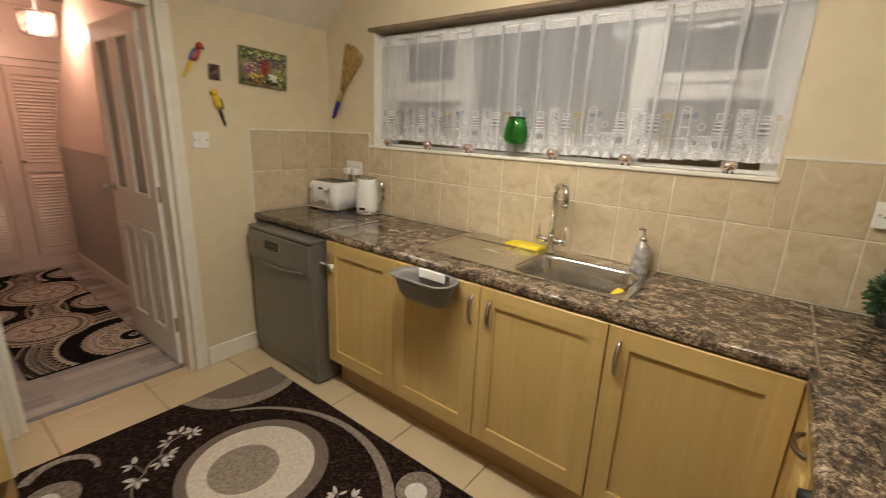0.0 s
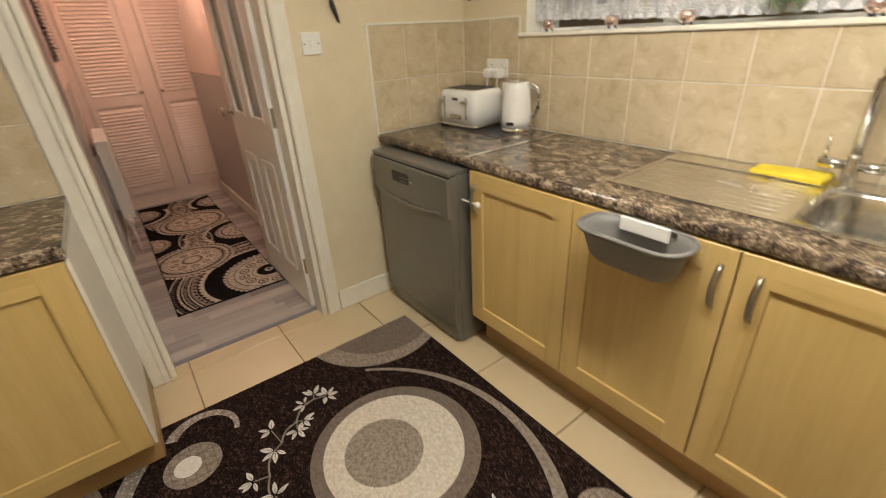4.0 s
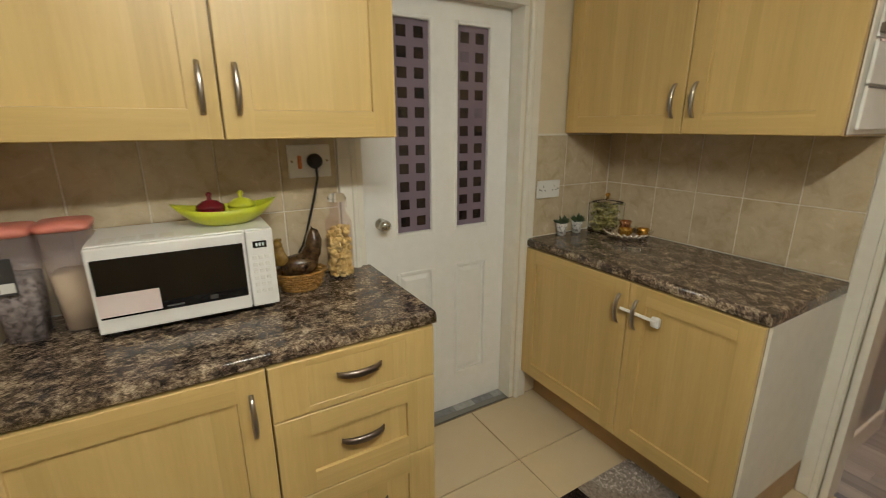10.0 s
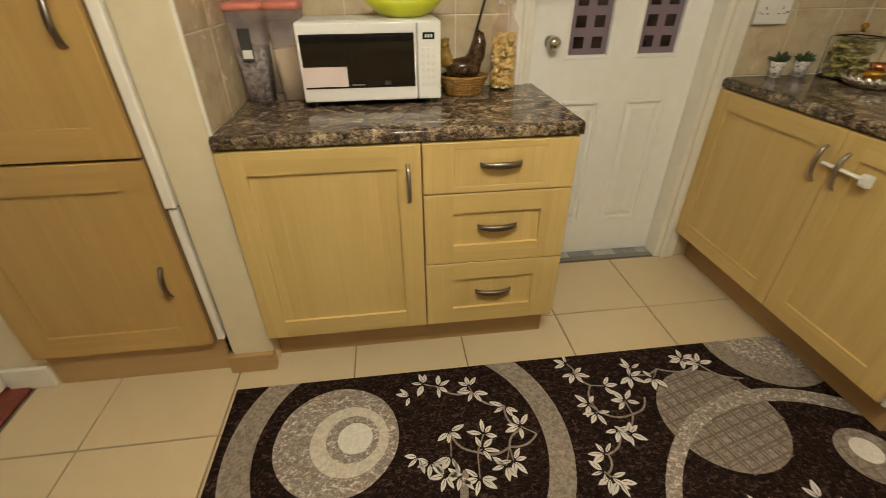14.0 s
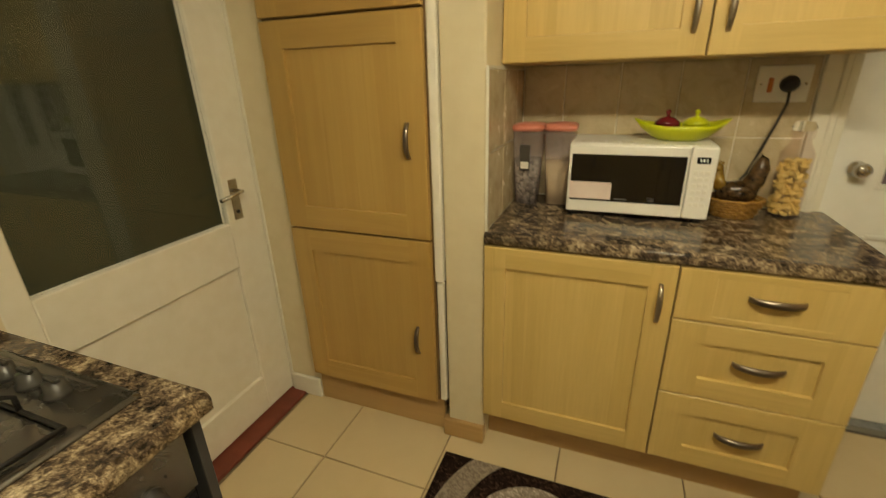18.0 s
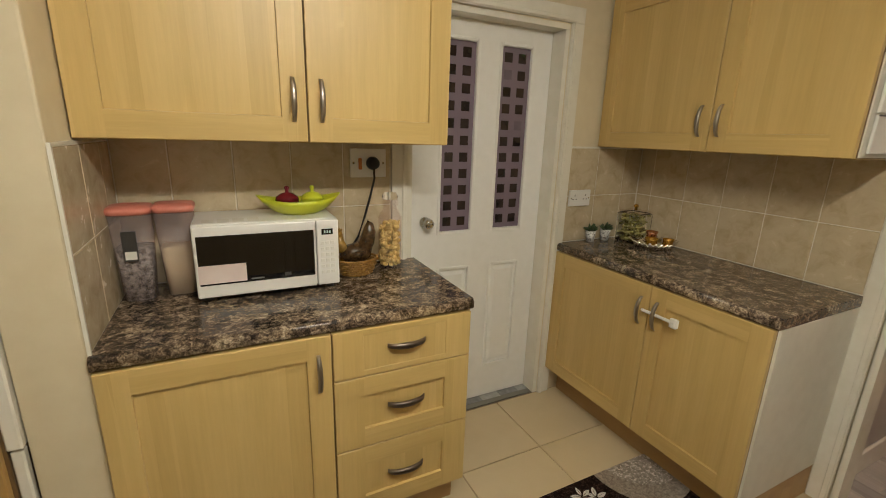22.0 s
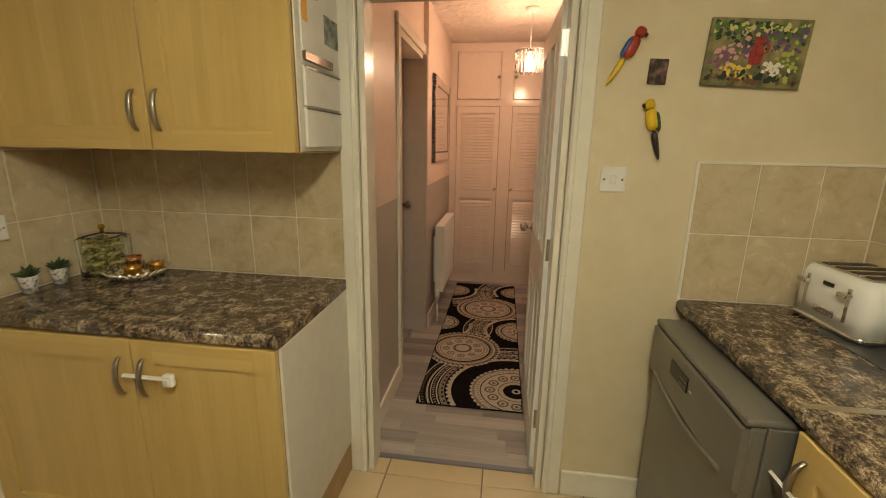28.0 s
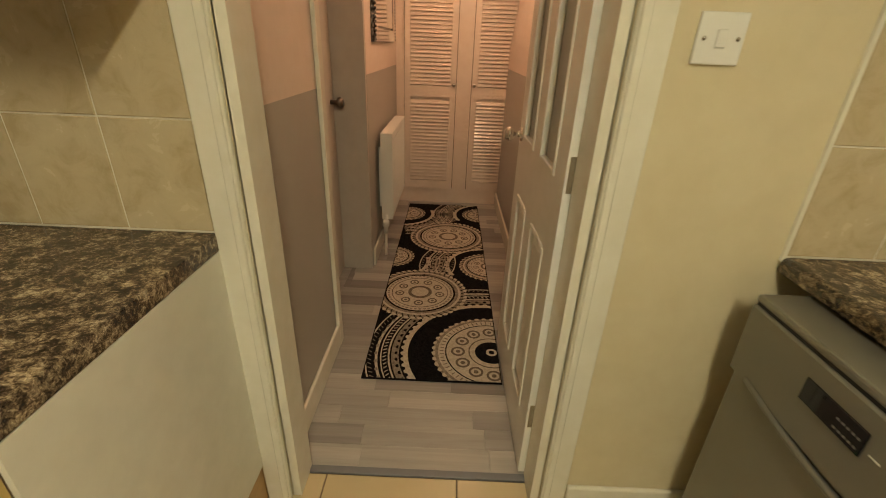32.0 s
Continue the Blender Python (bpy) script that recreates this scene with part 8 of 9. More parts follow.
mt_ = thing("worktop_mat", pose(0.60, 1.72, WZ), "dark slate-grey mat in the worktop corner", "mat")
part("sheet", boxes((-0.150, 0.150, -0.20, 0.215, 0.0004, 0.006), bevel=0.002), M_GREYD, mt_)
M_WAX = node_mat("ivory_wax_glass", (0.70, 0.64, 0.44), 0.3, build=mottled((0.67, 0.60, 0.40), (0.73, 0.67, 0.48), 6, 200, 0.02))
for x, y, r, h in ((0.664, 1.893, 0.054, 0.128), (0.682, 1.788, 0.058, 0.136), (0.684, 1.668, 0.064, 0.146)):
    o = thing("storage_jar", pose(x, y, WZ + 0.006), "ivory ceramic storage jar with a dark band at its foot", "jar", "ivory jars in the corner")
    part("base", lathe([(0, 0), (r * 1.02, 0), (r * 1.04, 0.012), (r * 1.02, 0.024), (0, 0.024)], 24), M_HANDLED, o)
    part("jar", lathe([(0, 0.024), (r, 0.024), (r * 0.98, h * 0.35), (r * 0.86, h * 0.80), (r * 0.84, h * 0.90), (0, h * 0.90)], 28), M_WAX, o)
    part("lid", lathe([(0, h * 0.90), (r * 0.88, h * 0.90), (r * 0.88, h * 0.96), (r * 0.80, h), (0, h)], 28), M_WAX, o)
o = thing("potted_succulent", pose(0.700, 1.545, WZ + 0.006), "tiny green plant in a white pot by the kitchen roll", "plant")
part("pot", lathe([(0, 0), (0.022, 0), (0.029, 0.050), (0.024, 0.050), (0, 0.042)], 20), M_WHITE, o)
bm = bmesh.new()
for i in range(60):
    a, t = rg.uniform(0, 6.28), rg.uniform(0, 1.3)
    m = pose(0.018 * math.sin(t) * math.cos(a), 0.018 * math.sin(t) * math.sin(a), 0.048 + 0.012 * math.cos(t), 0, math.degrees(t), math.degrees(a))
    vs = [bm.verts.new(m @ Vector(p)) for p in ((0, 0, 0), (0.006, 0, 0.010), (0, 0.002, 0.021), (-0.006, 0, 0.010))]
    bm.faces.new(vs)
tagged(part("leaves", bm, node_mat("bright_leaf", (0.06, 0.17, 0.04), 0.5), o), kind="stuff")
kr = thing("kitchen_roll_holder", pose(0.676, 1.392, WZ), "white kitchen roll on a black upright holder", "kitchen roll")
part("base", lathe([(0, 0), (0.078, 0), (0.078, 0.008), (0.070, 0.012), (0, 0.012)], 30), M_BLACK, kr)
part("pole", tube([(0, 0, 0.01), (0, 0, 0.335)], 0.012, 10), M_BLACK, kr)
part("finial", lathe([(0, 0.333), (0.015, 0.335), (0.017, 0.346), (0.011, 0.356), (0, 0.358)], 16), M_CHROME, kr)
part("roll", lathe([(0.022, 0.014), (0.060, 0.014), (0.062, 0.02), (0.062, 0.238), (0.060, 0.243), (0.022, 0.243)], 36, cap=False), M_PAPER, kr, "white embossed paper roll")
part("roll_core", lathe([(0.0225, 0.013), (0.0225, 0.2435), (0.0215, 0.2435), (0.0215, 0.013)], 24, cap=False), M_KICK, kr)
gb = thing("glass_bowl", pose(0.690, 1.205, WZ), "clear glass covered bowl by the hob", "bowl")
part("bowl", lathe([(0, 0), (0.035, 0), (0.038, 0.004), (0.060, 0.035), (0.066, 0.055), (0.063, 0.055), (0.057, 0.036), (0.034, 0.007), (0, 0.006)], 28), M_JARG, gb).visible_shadow = False
part("lid", lathe([(0.064, 0.056), (0.050, 0.085), (0.020, 0.10), (0.008, 0.103), (0.012, 0.118), (0.006, 0.128), (0, 0.129)], 28, cap=False), M_JARG, gb).visible_shadow = False

# vegetable picture printed on the splashback, built flat and slightly proud
vg = thing("splashback_picture", pose(EX - 0.0085, 0.0, 0.0, 0, 0, -90), "printed splashback picture of a white bowl of vegetables", "picture")
# local x -> -y
def pic_disc(bm, u, z, r, rz=None, n=22, seed=0, wob=0.0):
    rg = random.Random(seed)
    ph = rg.uniform(0, 6)
    pts = [(u + r * (1 + wob * math.sin(5 * a + ph)) * math.cos(a), z + (rz or r) * (1 + wob * math.sin(5 * a + ph)) * math.sin(a)) for a in (2 * math.pi * i / n for i in range(n))]
    return pts


def picture_layer(name, polys, mat, layer, label=""):
    bm = bmesh.new()
    for i, p in enumerate(polys):
        vs = [bm.verts.new((x, -0.0004 * layer - 0.000012 * i, z)) for x, z in p]
        bm.faces.new(vs)
    bmesh.ops.recalc_face_normals(bm, faces=bm.faces)
    return part(name, bm, mat, vg, label)


M_PRG = node_mat("printed_green", (0.07, 0.20, 0.03), 0.25, build=mottled((0.025, 0.09, 0.012), (0.15, 0.32, 0.06), 45, 80, 0.0))
M_PRR = node_mat("printed_red", (0.55, 0.06, 0.03), 0.25, build=mottled((0.42, 0.03, 0.02), (0.66, 0.11, 0.06), 30, 80, 0.0))
M_PRW = node_mat("printed_white", (0.74, 0.73, 0.70), 0.25, build=mottled((0.66, 0.65, 0.62), (0.78, 0.77, 0.74), 10, 80, 0.0))
bowl_pts = [(-0.86 + 0.20 * math.cos(math.pi + math.pi * i / 20), 1.055 + 0.11 * math.sin(math.pi + math.pi * i / 20)) for i in range(21)]
picture_layer("printed_bowl", [bowl_pts], M_PRW, 1)
rg = random.Random(6)
grn = []
for i in range(130):
    u, z = rg.gauss(-0.985, 0.058), rg.gauss(1.060, 0.040)
    grn.append(leaf_poly(u, z, rg.uniform(0, 6.28), rg.uniform(0.014, 0.032), 0.38))
for i in range(60):
    u, z = rg.gauss(-0.60, 0.07), rg.gauss(1.0, 0.03)
    grn.append(leaf_poly(u, z, rg.uniform(0, 6.28), rg.uniform(0.02, 0.05), 0.2))
grn = [[(min(max(x, -1.125), -0.44), min(max(z, 0.935), 1.39)) for x, z in p] for p in grn]
tagged(picture_layer("printed_leaves", grn, M_PRG, 2), kind="stuff")
for k, (u, z, r) in enumerate(((-0.955, 1.135, 0.036), (-0.90, 1.105, 0.038), (-0.93, 1.075, 0.030))):
    picture_layer("printed_tomato", [pic_disc(None, u, z, r, seed=k, wob=0.04)], M_PRR, 9 + k * 0.2)
picture_layer("printed_stalk", [[(-1.02, 1.05), (-1.015, 1.05), (-0.985, 1.22), (-0.988, 1.22)], [(-1.09, 1.0), (-1.086, 1.0), (-1.075, 1.15), (-1.078, 1.15)]], M_PRG, 10)

# ---- window sill ----
M_TEAL = node_mat("pale_rose_wax", (0.62, 0.42, 0.36), 0.4, build=mottled((0.56, 0.36, 0.30), (0.68, 0.48, 0.42), 40, 200, 0.1))
M_GLINT = node_mat("rose_lustre_glass", (0.84, 0.66, 0.60), 0.08, 0.85)
for x in (-1.985, -1.672, -1.383, -0.894, -0.559, -0.180):
    o = thing("tealight_holder", pose(x, NY - 0.001, WZ0 + 0.014), "small rose-tinted cut glass tealight holder on the sill", "candle holder", "tealight holders on the sill")
    part("glass", lathe([(0, 0.008), (0.017, 0.008), (0.027, 0.020), (0.029, 0.031), (0.023, 0.046), (0.019, 0.046), (0.022, 0.032), (0.019, 0.020), (0, 0.016)], 9), M_GLINT, o)
    part("tealight", lathe([(0, 0.017), (0.015, 0.018), (0.015, 0.027), (0, 0.028)], 14), M_TEAL, o)
    for k in range(3):
        part("foot", lathe([(0, 0), (0.004, 0), (0.0035, 0.012), (0, 0.012)], 8, m=pose(0.016 * math.cos(2.094 * k + 0.5), 0.016 * math.sin(2.094 * k + 0.5), 0)), M_GREYD, o)
gg = thing("green_goblet", pose(-1.111, NY + 0.022, WZ0 + 0.014), "dark green brandy-shaped glass goblet on a clear stem", "goblet")
part("stem", lathe([(0, 0), (0.038, 0), (0.036, 0.004), (0.009, 0.010), (0.006, 0.016), (0.006, 0.046), (0.012, 0.055), (0, 0.056)], 26), M_JARG, gg, "clear glass stem and foot").visible_shadow = False
part("cup", lathe([(0, 0.056), (0.026, 0.058), (0.048, 0.068), (0.059, 0.086), (0.061, 0.102), (0.056, 0.135), (0.047, 0.168), (0.042, 0.192), (0.040, 0.192), (0.045, 0.168), (0.054, 0.135), (0.059, 0.102), (0.057, 0.088), (0.046, 0.071), (0.024, 0.062), (0, 0.060)], 30), M_GREENG, gg)

# ---- wall decor ----
M_STRAW = node_mat("straw", (0.42, 0.27, 0.075), 0.75, build=mottled((0.24, 0.14, 0.03), (0.56, 0.39, 0.13), 40, 120, 0.3))
br = thing("hand_broom", pose(-2.497, NY - 0.004, 1.500, 0, 29, 0), "straw hand broom with a blue wrapped handle hung on the wall", "broom")
bm = bmesh.new()
rg = random.Random(12)
for i in range(150):
    u = rg.uniform(-1, 1)
    d = rg.uniform(0, 0.03)
    x1 = u * 0.088
    tube([(u * 0.016, -0.016 + d * 0.3 - 0.005, 0.19), (u * 0.034, -0.014 - d * 0.4, 0.27), (x1 * 0.75, -0.012 - d * 0.6, 0.37), (x1 + rg.uniform(-0.006, 0.006), -0.010 - d * 0.6, 0.455 + rg.uniform(-0.02, 0.02) + 0.02 * (1 - abs(u)))], 0.0027, 4, bm)
tagged(part("bristles", bm, M_STRAW, br, "fan of golden straw bristles"), kind="stuff")
part("neck", lathe([(0, 0.125), (0.016, 0.125), (0.018, 0.16), (0.016, 0.20), (0, 0.20)], 14, m=Matrix.Translation((0, -0.018, 0))), node_mat("pale_straw_binding", (0.50, 0.36, 0.13), 0.7, build=mottled((0.38, 0.25, 0.07), (0.58, 0.43, 0.18), 80, 160, 0.6)), br)
part("handle", lathe([(0, 0.0), (0.008, 0.0), (0.011, 0.02), (0.015, 0.08), (0.016, 0.128), (0, 0.128)], 14, m=Matrix.Translation((0, -0.018, 0))), node_mat("blue_tape", (0.012, 0.02, 0.22), 0.35), br, "blue tape wrapped handle")

pa = thing("still_life_picture", pose(WX + 0.004, 1.497, 1.758, 0, 3, 90), "unframed canvas picture of fruit, flowers and a red jug", "picture")
part("canvas", boxes((-0.150, 0.150, -0.014, 0.0, -0.103, 0.103), bevel=0.002), node_mat("canvas_olive_ground", (0.20, 0.17, 0.07), 0.4, build=mottled((0.05, 0.07, 0.025), (0.36, 0.30, 0.13), 22, 60, 0.2)), pa)
rg = random.Random(31)
PCOL = (("dark_green_paint", (0.012, 0.040, 0.012), 46, (0.0, 0.060), (0.085, 0.022)), ("leaf_green_paint", (0.07, 0.16, 0.03), 40, (0.0, 0.070), (0.085, 0.018)), ("straw_light_paint", (0.62, 0.56, 0.22), 26, (0.0, 0.078), (0.090, 0.012)),
        ("purple_paint", (0.14, 0.07, 0.20), 22, (0.05, 0.035), (0.055, 0.018)), ("plum_paint", (0.20, 0.08, 0.16), 14, (-0.10, -0.020), (0.018, 0.020)), ("pink_paint", (0.62, 0.33, 0.32), 14, (-0.07, 0.005), (0.035, 0.016)), ("brown_table_paint", (0.16, 0.07, 0.03), 22, (0.0, -0.080), (0.09, 0.008)),
        ("yellow_paint", (0.78, 0.54, 0.08), 12, (-0.045, -0.052), (0.024, 0.010)), ("lime_paint", (0.42, 0.46, 0.09), 12, (0.095, -0.020), (0.018, 0.024)), ("white_paint_dab", (0.82, 0.80, 0.70), 12, (0.055, -0.042), (0.018, 0.012)), ("deep_green_paint", (0.012, 0.030, 0.010), 20, (0.0, -0.068), (0.08, 0.008)))
for k, (nm, c, n, (cu, cz), (su, sz)) in enumerate(PCOL):
    bm = bmesh.new()
    for i in range(2 * n):
        u = min(max(rg.gauss(cu, su), -0.128), 0.128)
        z = min(max(rg.gauss(cz, sz), -0.080), 0.080)
        r = rg.uniform(0.003, 0.009)
        pts = leaf_poly(u, z, rg.uniform(0, 6.28), 2.4 * r, rg.uniform(0.3, 0.55))
        bm.faces.new([bm.verts.new((x, -0.0146 - 0.0003 * k - 0.00001 * i, zz)) for x, zz in pts])
    bmesh.ops.recalc_face_normals(bm, faces=bm.faces)
    tagged(part("paint_layer", bm, node_mat(nm, c, 0.35), pa), kind="stuff")
M_JUGP = node_mat("red_jug_paint", (0.30, 0.02, 0.02), 0.3, build=mottled((0.20, 0.012, 0.015), (0.42, 0.05, 0.04), 60, 90, 0.0))
bm = bmesh.new()
for ring, d in (([(-0.020, -0.035), (0.016, -0.035), (0.020, 0.000), (0.012, 0.030), (0.018, 0.048), (-0.018, 0.048), (-0.012, 0.030), (-0.024, 0.000)], 0.0184), ([(0.016, 0.038), (0.034, 0.026), (0.034, 0.004), (0.018, -0.006), (0.019, 0.000), (0.028, 0.008), (0.028, 0.022), (0.014, 0.030)], 0.0186)):
    bm.faces.new([bm.verts.new((x, -d, z)) for x, z in ring])
bmesh.ops.recalc_face_normals(bm, faces=bm.faces)
part("painted_jug", bm, M_JUGP, pa, "dark red painted jug")
sp_ = thing("small_picture", pose(WX + 0.002, 1.207, 1.706, 0, 2, 90), "small dark square magnet picture", "picture")
part("tile", boxes((-0.030, 0.030, -0.008, 0.0, -0.040, 0.040), bevel=0.002), node_mat("dark_magnet_print", (0.07, 0.03, 0.03), 0.3, build=mottled((0.03, 0.012, 0.012), (0.30, 0.18, 0.14), 40, 90, 0.0, lo=0.45, hi=0.75)), sp_)


def parrot(m, label, head, body, wing, tail, flip):
    o = thing("parrot_ornament", m, label, "ornament")
    f = -1 if flip else 1

    def blob(u0, z0, u1, z1, r0, r1, d):
        bm = bmesh.new()
        n = 8
        pts = [(f * (u0 + (u1 - u0) * i / n), -0.010 - d, z0 + (z1 - z0) * i / n) for i in range(n + 1)]
        rr = [max(0.002, (r0 + (r1 - r0) * i / n) * math.sqrt(max(0.04, 1 - (2 * i / n - 1) ** 4))) for i in range(n + 1)]
        return tube(pts, rr, 12, bm, flat=1.0)
    bm = blob(0.0, 0.0, -0.006, -0.075, 0.020, 0.022, 0.004)
    me = part("figure", bm, body, o)
    for shape, mat in ((blob(0.006, 0.030, 0.0, -0.004, 0.017, 0.017, 0.006), head), (blob(-0.014, -0.012, -0.022, -0.080, 0.011, 0.009, 0.012), wing), (blob(-0.008, -0.075, -0.022, -0.175, 0.013, 0.006, 0.002), tail), (blob(0.022, 0.018, 0.024, 0.004, 0.006, 0.004, 0.008), M_BLACK)):
        part("piece", shape, mat, me)
    return o


PRD, PBL, PYE, PGR = (node_mat(n, c, 0.25) for n, c in (("parrot_red", (0.36, 0.035, 0.02)), ("parrot_blue", (0.02, 0.07, 0.30)), ("parrot_yellow", (0.72, 0.48, 0.02)), ("parrot_green", (0.05, 0.11, 0.03))))
parrot(pose(WX + 0.003, 1.128, 1.815, 0, 22, 90), "glazed red, blue and yellow parrot wall ornament", PRD, PRD, PBL, PYE, False)
parrot(pose(WX + 0.003, 1.196, 1.588, 0, -8, 90), "glazed yellow and green parrot wall ornament", PYE, PYE, PGR, node_mat("parrot_dark_tail", (0.03, 0.022, 0.02), 0.3), True)

ey = thing("evil_eye_charm", pose(0.218, NY - 0.003, 2.02), "string of blue glass eye charms with silver discs", "charm")
M_BLUEG = node_mat("cobalt_glass", (0.01, 0.025, 0.16), 0.08)
part("cord", tube([(0, -0.006, 0.02), (0, -0.006, -0.29)], 0.0018, 5), M_HANDLED, ey)
for k in range(5):
    z = -0.03 - 0.062 * k if k < 4 else -0.300
    r = 0.020 if k < 4 else 0.026
    e = part("bead", lathe([(0, 0), (r, 0), (r, 0.005), (r * 0.7, 0.010), (0, 0.011)], 20, m=pose(0, -0.004, z, 90, 0, 0)), M_BLUEG, ey, "dark blue glass eye bead")
    part("iris", lathe([(0, 0.0105), (r * 0.52, 0.0105), (r * 0.46, 0.0125), (0, 0.0128)], 16, m=pose(0, -0.004, z, 90, 0, 0)), M_WHITE, e)
    part("pupil", lathe([(0, 0.0127), (r * 0.24, 0.0127), (r * 0.2, 0.014), (0, 0.0141)], 12, m=pose(0, -0.004, z, 90, 0, 0)), M_BLACK, e)
    if k < 4:
        for sx in (-1, 1):
            part("silver_leaf", boxes((sx * 0.034 - 0.011, sx * 0.034 + 0.011, -0.009, -0.004, z - 0.008, z + 0.014), bevel=0.004), M_CHROME, ey)

# ---- wall tiles ----
TILE_MESH = {}


def tile_mesh(w, h, mat, name="tile", th=0.007, e=0.0018):
    key = (round(w, 4), round(h, 4), mat.name, name)
    if key not in TILE_MESH:
        bm = bmesh.new()
        a = [bm.verts.new(p) for p in ((0, 0, 0), (w, 0, 0), (w, h, 0), (0, h, 0))]
        b = [bm.verts.new(p) for p in ((0, 0, th - e), (w, 0, th - e), (w, h, th - e), (0, h, th - e))]
        c = [bm.verts.new(p) for p in ((e, e, th), (w - e, e, th), (w - e, h - e, th), (e, h - e, th))]
        bm.faces.new(c)
        for r0, r1 in ((a, b), (b, c)):
            for i in range(4):
                bm.faces.new((r0[i], r0[(i + 1) % 4], r1[(i + 1) % 4], r1[i]))
        me = bpy.data.meshes.new(name)
        bm.to_mesh(me)
        bm.free()
        me.materials.append(mat)
        TILE_MESH[key] = me
    return TILE_MESH[key]


def tile_area(parent, m, u0, u1, v0, v1, ulines, vlines, mat, gap=0.004, name="tile", skip=None, grout=None, jitter=0.0004):
    """Tiles over u0..u1 by v0..v1 in the plane of m (u, v, out), cut at the lines."""
    us = [u0] + sorted(u for u in ulines if u0 + 0.012 < u < u1 - 0.012) + [u1]
    vs = [v0] + sorted(v for v in vlines if v0 + 0.012 < v < v1 - 0.012) + [v1]
    inv = parent.matrix_world.inverted()
    for a, b in zip(us, us[1:]):
        for c, d in zip(vs, vs[1:]):
            if skip and skip((a + b) / 2, (c + d) / 2):
                continue
            o = new(name, tile_mesh(b - a - gap, d - c - gap, mat, name))
            o.parent = parent
            o.matrix_local = inv @ m @ Matrix.Translation((a + gap / 2, c + gap / 2, random.uniform(0, jitter)))


def sheet(parent, m, u0, u1, v0, v1, th, mat, name="grout"):
    bm = boxes((u0, u1, v0, v1, 0.0005, th))
    ob = part(name, bm, mat, parent)
    ob.matrix_local = parent.matrix_world.inverted() @ m


ob_by = bpy.data.objects
MN = Matrix(((1, 0, 0, 0), (0, 0, -1, NY), (0, 1, 0, 0), (0, 0, 0, 1)))         # u = x, v = z, out = -y
MW = Matrix(((0, 0, 1, WX), (1, 0, 0, 0), (0, 1, 0, 0), (0, 0, 0, 1)))          # u = y, v = z, out = +x
MS = Matrix(((1, 0, 0, 0), (0, 0, 1, SY), (0, 1, 0, 0), (0, 0, 0, 1)))
MP = Matrix(((0, 0, -1, -0.078), (1, 0, 0, 0), (0, 1, 0, 0), (0, 0, 0, 1)))
ME = Matrix(((0, 0, -1, EX), (1, 0, 0, 0), (0, 1, 0, 0), (0, 0, 0, 1)))
bpy.context.view_layer.update()
wn, wwt, wst, wpi, we = (ob_by[n] for n in ("wall_north", "wall_west", "wall_south", "wall_pier", "wall_east"))
NL = [0.245 - 0.2 * i for i in range(16)]
sheet(wn, MN, WX0 - 0.02, 0.44, 0.905, 1.331, 0.004, M_GROUT)
tile_area(wn, MN, WX + 0.006, 0.44, 0.912, 1.160, NL, [], M_TILE)
tile_area(wn, MN, WX + 0.006, WX0 - 0.035, 1.160, 1.408, NL, [], M_TILE)
tile_area(wn, MN, WX1 + 0.012, 0.44, 1.160, 1.408, NL, [], M_TILE)
tile_area(wn, MN, WX0 - 0.035, WX1 + 0.012, 1.160, 1.329, NL, [], M_TILE)
sheet(wn, MN, WX, WX0 - 0.035, 1.0, 1.414, 0.0042, M_GROUT)
sheet(wn, MN, WX1 + 0.012, 0.44, 1.0, 1.414, 0.0042, M_GROUT)
sheet(wn, MN, WX, WX0 - 0.037, 1.4085, 1.4165, 0.0085, M_GLOSS, "tile_trim")
sheet(wn, MN, WX0 - 0.037, WX0 - 0.031, 1.335, 1.4165, 0.0087, M_GLOSS, "tile_trim")
sheet(wn, MN, WX1 + 0.014, 0.444, 1.4085, 1.4165, 0.0085, M_GLOSS, "tile_trim")
tile_area(wn, MN, 0.443, EX - 0.006, 0.912, 1.315, [], [1.0, 1.1, 1.2], M_TILEW, name="brick_tile")
sheet(wn, MN, 0.442, EX, 0.905, 1.318, 0.004, M_BGROUT)
WL = [1.581, 1.779]
sheet(wwt, MW, 1.382, NY, 0.905, 1.41, 0.004, M_GROUT)
tile_area(wwt, MW, 1.384, NY - 0.008, 0.912, 1.408, WL, [1.160], M_TILE)
sheet(wwt, MW, 1.374, 1.383, 0.90, 1.4165, 0.0085, M_GLOSS, "tile_trim")
sheet(wwt, MW, 1.384, NY - 0.009, 1.4085, 1.4165, 0.0085, M_GLOSS, "tile_trim")
sheet(wwt, MW, SY, 0.088, 0.905, 1.42, 0.004, M_GROUT)
tile_area(wwt, MW, SY + 0.008, 0.086, 0.912, 1.419, [-0.11 - 0.2 * i for i in range(5)], [1.160], M_TILE)
sheet(wst, MS, WX, -2.034, 0.905, 1.42, 0.004, M_GROUT)
tile_area(wst, MS, WX + 0.008, -2.034, 0.912, 1.412, [-2.234, -2.434], [1.160], M_TILE)
sheet(wst, MS, -2.21, -2.034, 1.412, 1.420, 0.008, M_GLOSS, "tile_trim")
sheet(wst, MS, -1.048, -0.08, 0.905, 1.424, 0.004, M_GROUT)
tile_area(wst, MS, -1.046, -0.086, 0.912, 1.422, [-0.245 - 0.2 * i for i in range(5)], [1.160], M_TILE)
sheet(wpi, MP, SY, -0.474, 0.905, 1.41, 0.004, M_GROUT)
tile_area(wpi, MP, SY + 0.008, -0.476, 0.912, 1.408, [-0.675, -0.875], [1.160], M_TILE)
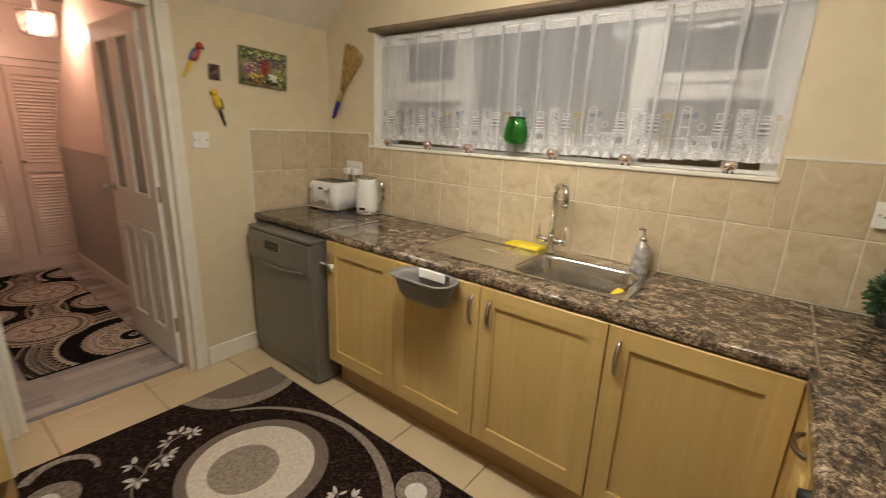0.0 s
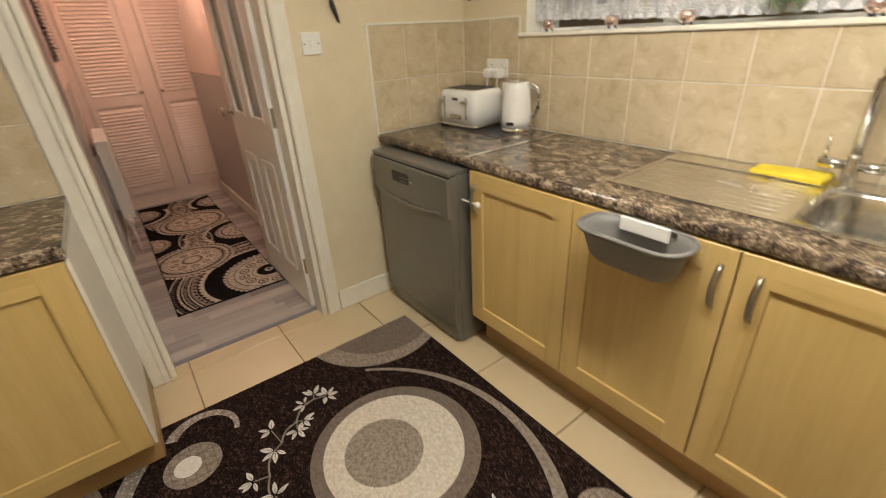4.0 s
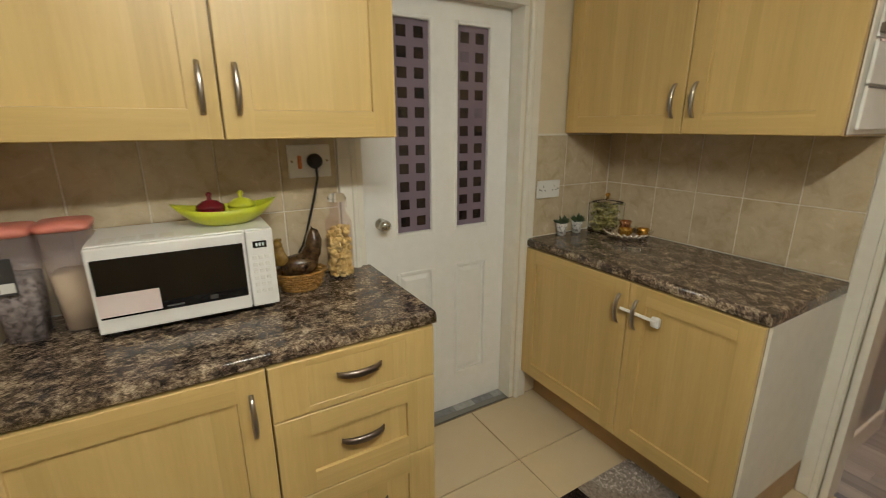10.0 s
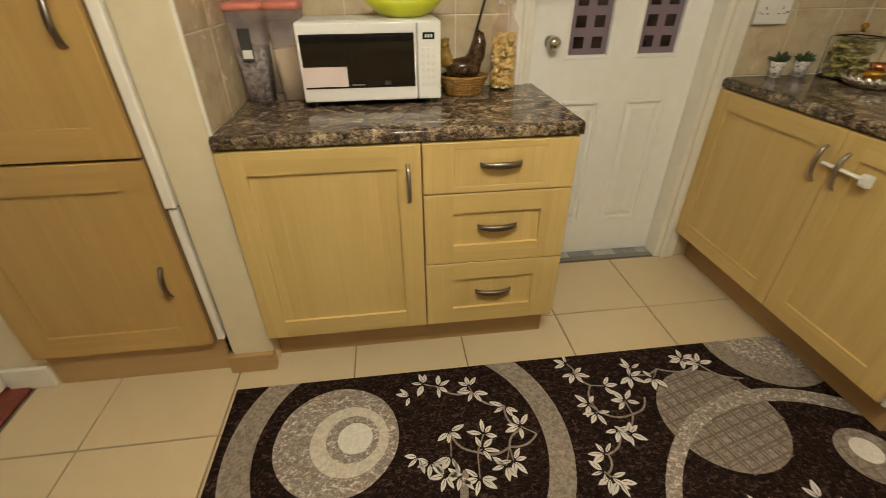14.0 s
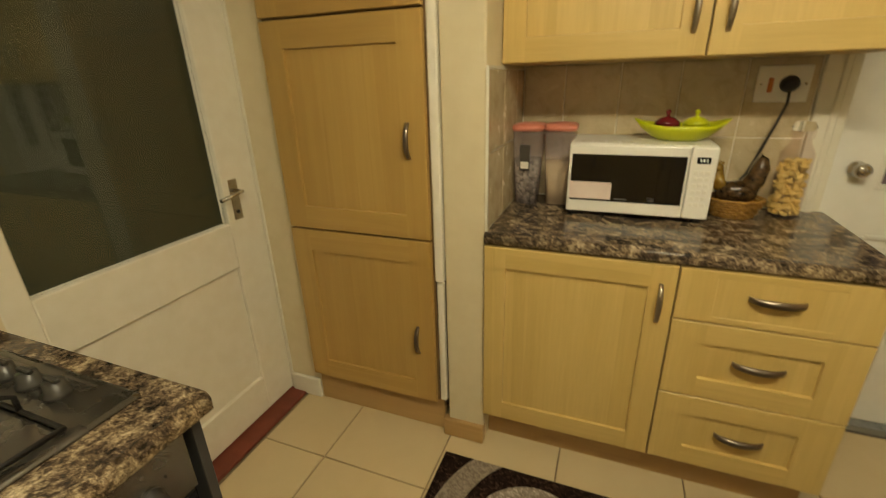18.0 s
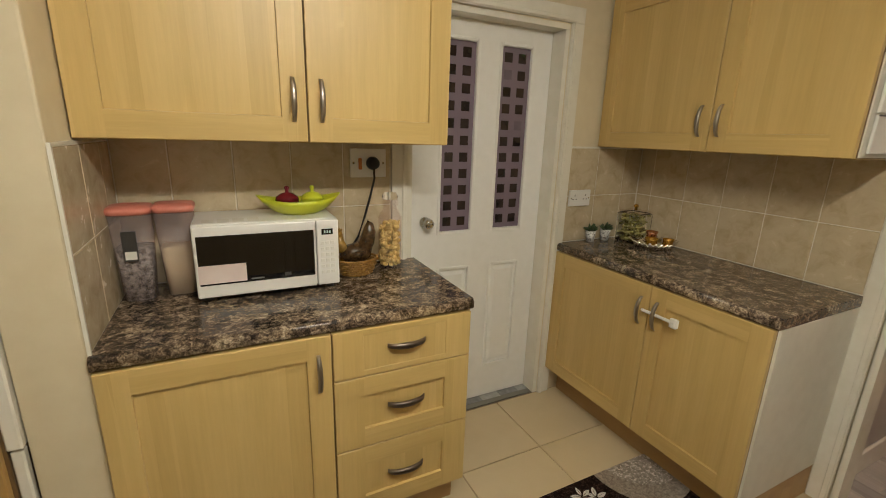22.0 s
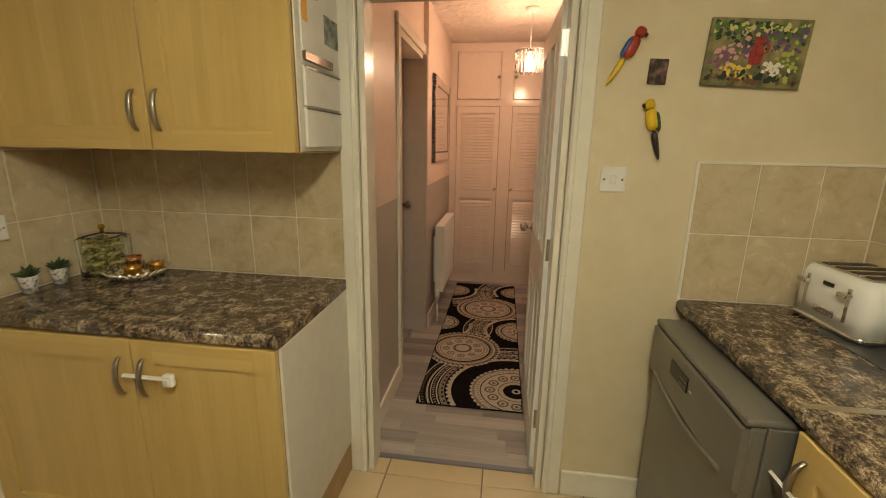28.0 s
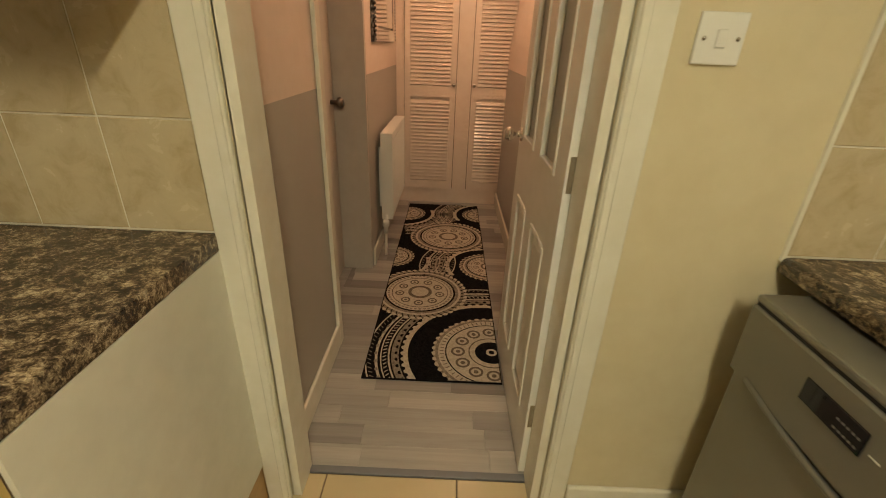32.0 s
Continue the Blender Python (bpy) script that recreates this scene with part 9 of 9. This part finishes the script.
sheet(wpi, MP, -0.475, -0.466, 0.88, 1.4165, 0.0085, M_GLOSS, "tile_trim")
sheet(wpi, MP, SY + 0.3, -0.475, 1.4085, 1.4165, 0.0085, M_GLOSS, "tile_trim")
tile_area(we, ME, 1.452, NY - 0.008, 0.912, 1.315, [], [1.0, 1.1, 1.2], M_TILEW, name="brick_tile")
sheet(we, ME, 1.45, NY, 0.905, 1.318, 0.004, M_BGROUT)
tile_area(we, ME, 1.138, 1.449, 0.912, 1.408, [1.249], [1.160], M_TILE)
sheet(we, ME, 1.136, 1.45, 0.905, 1.41, 0.004, M_GROUT)
sheet(we, ME, 1.136, 1.46, 1.4085, 1.4165, 0.0085, M_GLOSS, "tile_trim")
tile_area(we, ME, 0.436, 1.135, 0.930, 1.395, [], [1.083, 1.238], M_TILEW, name="splash_panel", gap=0.005)
sheet(we, ME, 0.434, 1.136, 0.912, 1.398, 0.004, M_FGROUT)

# ---- floor tiles ----
MF = Matrix(((1, 0, 0, 0), (0, 1, 0, 0), (0, 0, 1, -0.006), (0, 0, 0, 1)))
fl = ob_by["floor"]
FX = [0.060 - 0.435 * i for i in range(-1, 7)]
FYL = [1.118 - 0.435 * i for i in range(-1, 6)]
tile_area(fl, MF, WX - 0.082, 0.79, SY - 0.0, 1.60, FX, FYL, M_FTILE, gap=0.005, name="floor_tile", jitter=0.0008)

# ---- hall laminate ----
M_LAM = []
for k, c in enumerate(((0.31, 0.29, 0.275), (0.40, 0.375, 0.35), (0.22, 0.205, 0.195), (0.46, 0.43, 0.40))):
    M_LAM.append(node_mat("grey_laminate", c, 0.35, build=grain((30, 1.8, 30), tuple(v * 0.78 for v in c), c, tuple(min(1, v * 1.22) for v in c))))
fh = struct("floor_hall", boxes((HX1 - 0.05, WX - 0.11, -0.9, 1.96, -0.05, -0.006)), M_LAM[2], "dark gaps between grey laminate strips", "floor")
bpy.context.view_layer.update()
x = WX - 0.113
rng = random.Random(11)
while x > HX1 - 0.02:
    y = 0.06 - rng.uniform(0, 0.45)
    while y < 1.12:
        ln = rng.uniform(0.32, 0.62)
        y0, y1 = max(y, 0.02), min(y + ln, 1.12)
        if y1 - y0 > 0.03:
            me = tile_mesh(0.0905, round(y1 - y0 - 0.0008, 3), M_LAM[rng.randrange(4)], "plank", th=0.006, e=0.0006)
            o = new("plank", me)
            o.parent = fh
            o.location = (x - 0.0905, y0, -0.006)
        y += ln
    x -= 0.0915
sr = struct("floor_side_room", boxes((-4.6, -3.0, -0.85, 0.018, -0.004, 0.0)), M_LAM[0], "grey laminate floor of the side room", "floor")
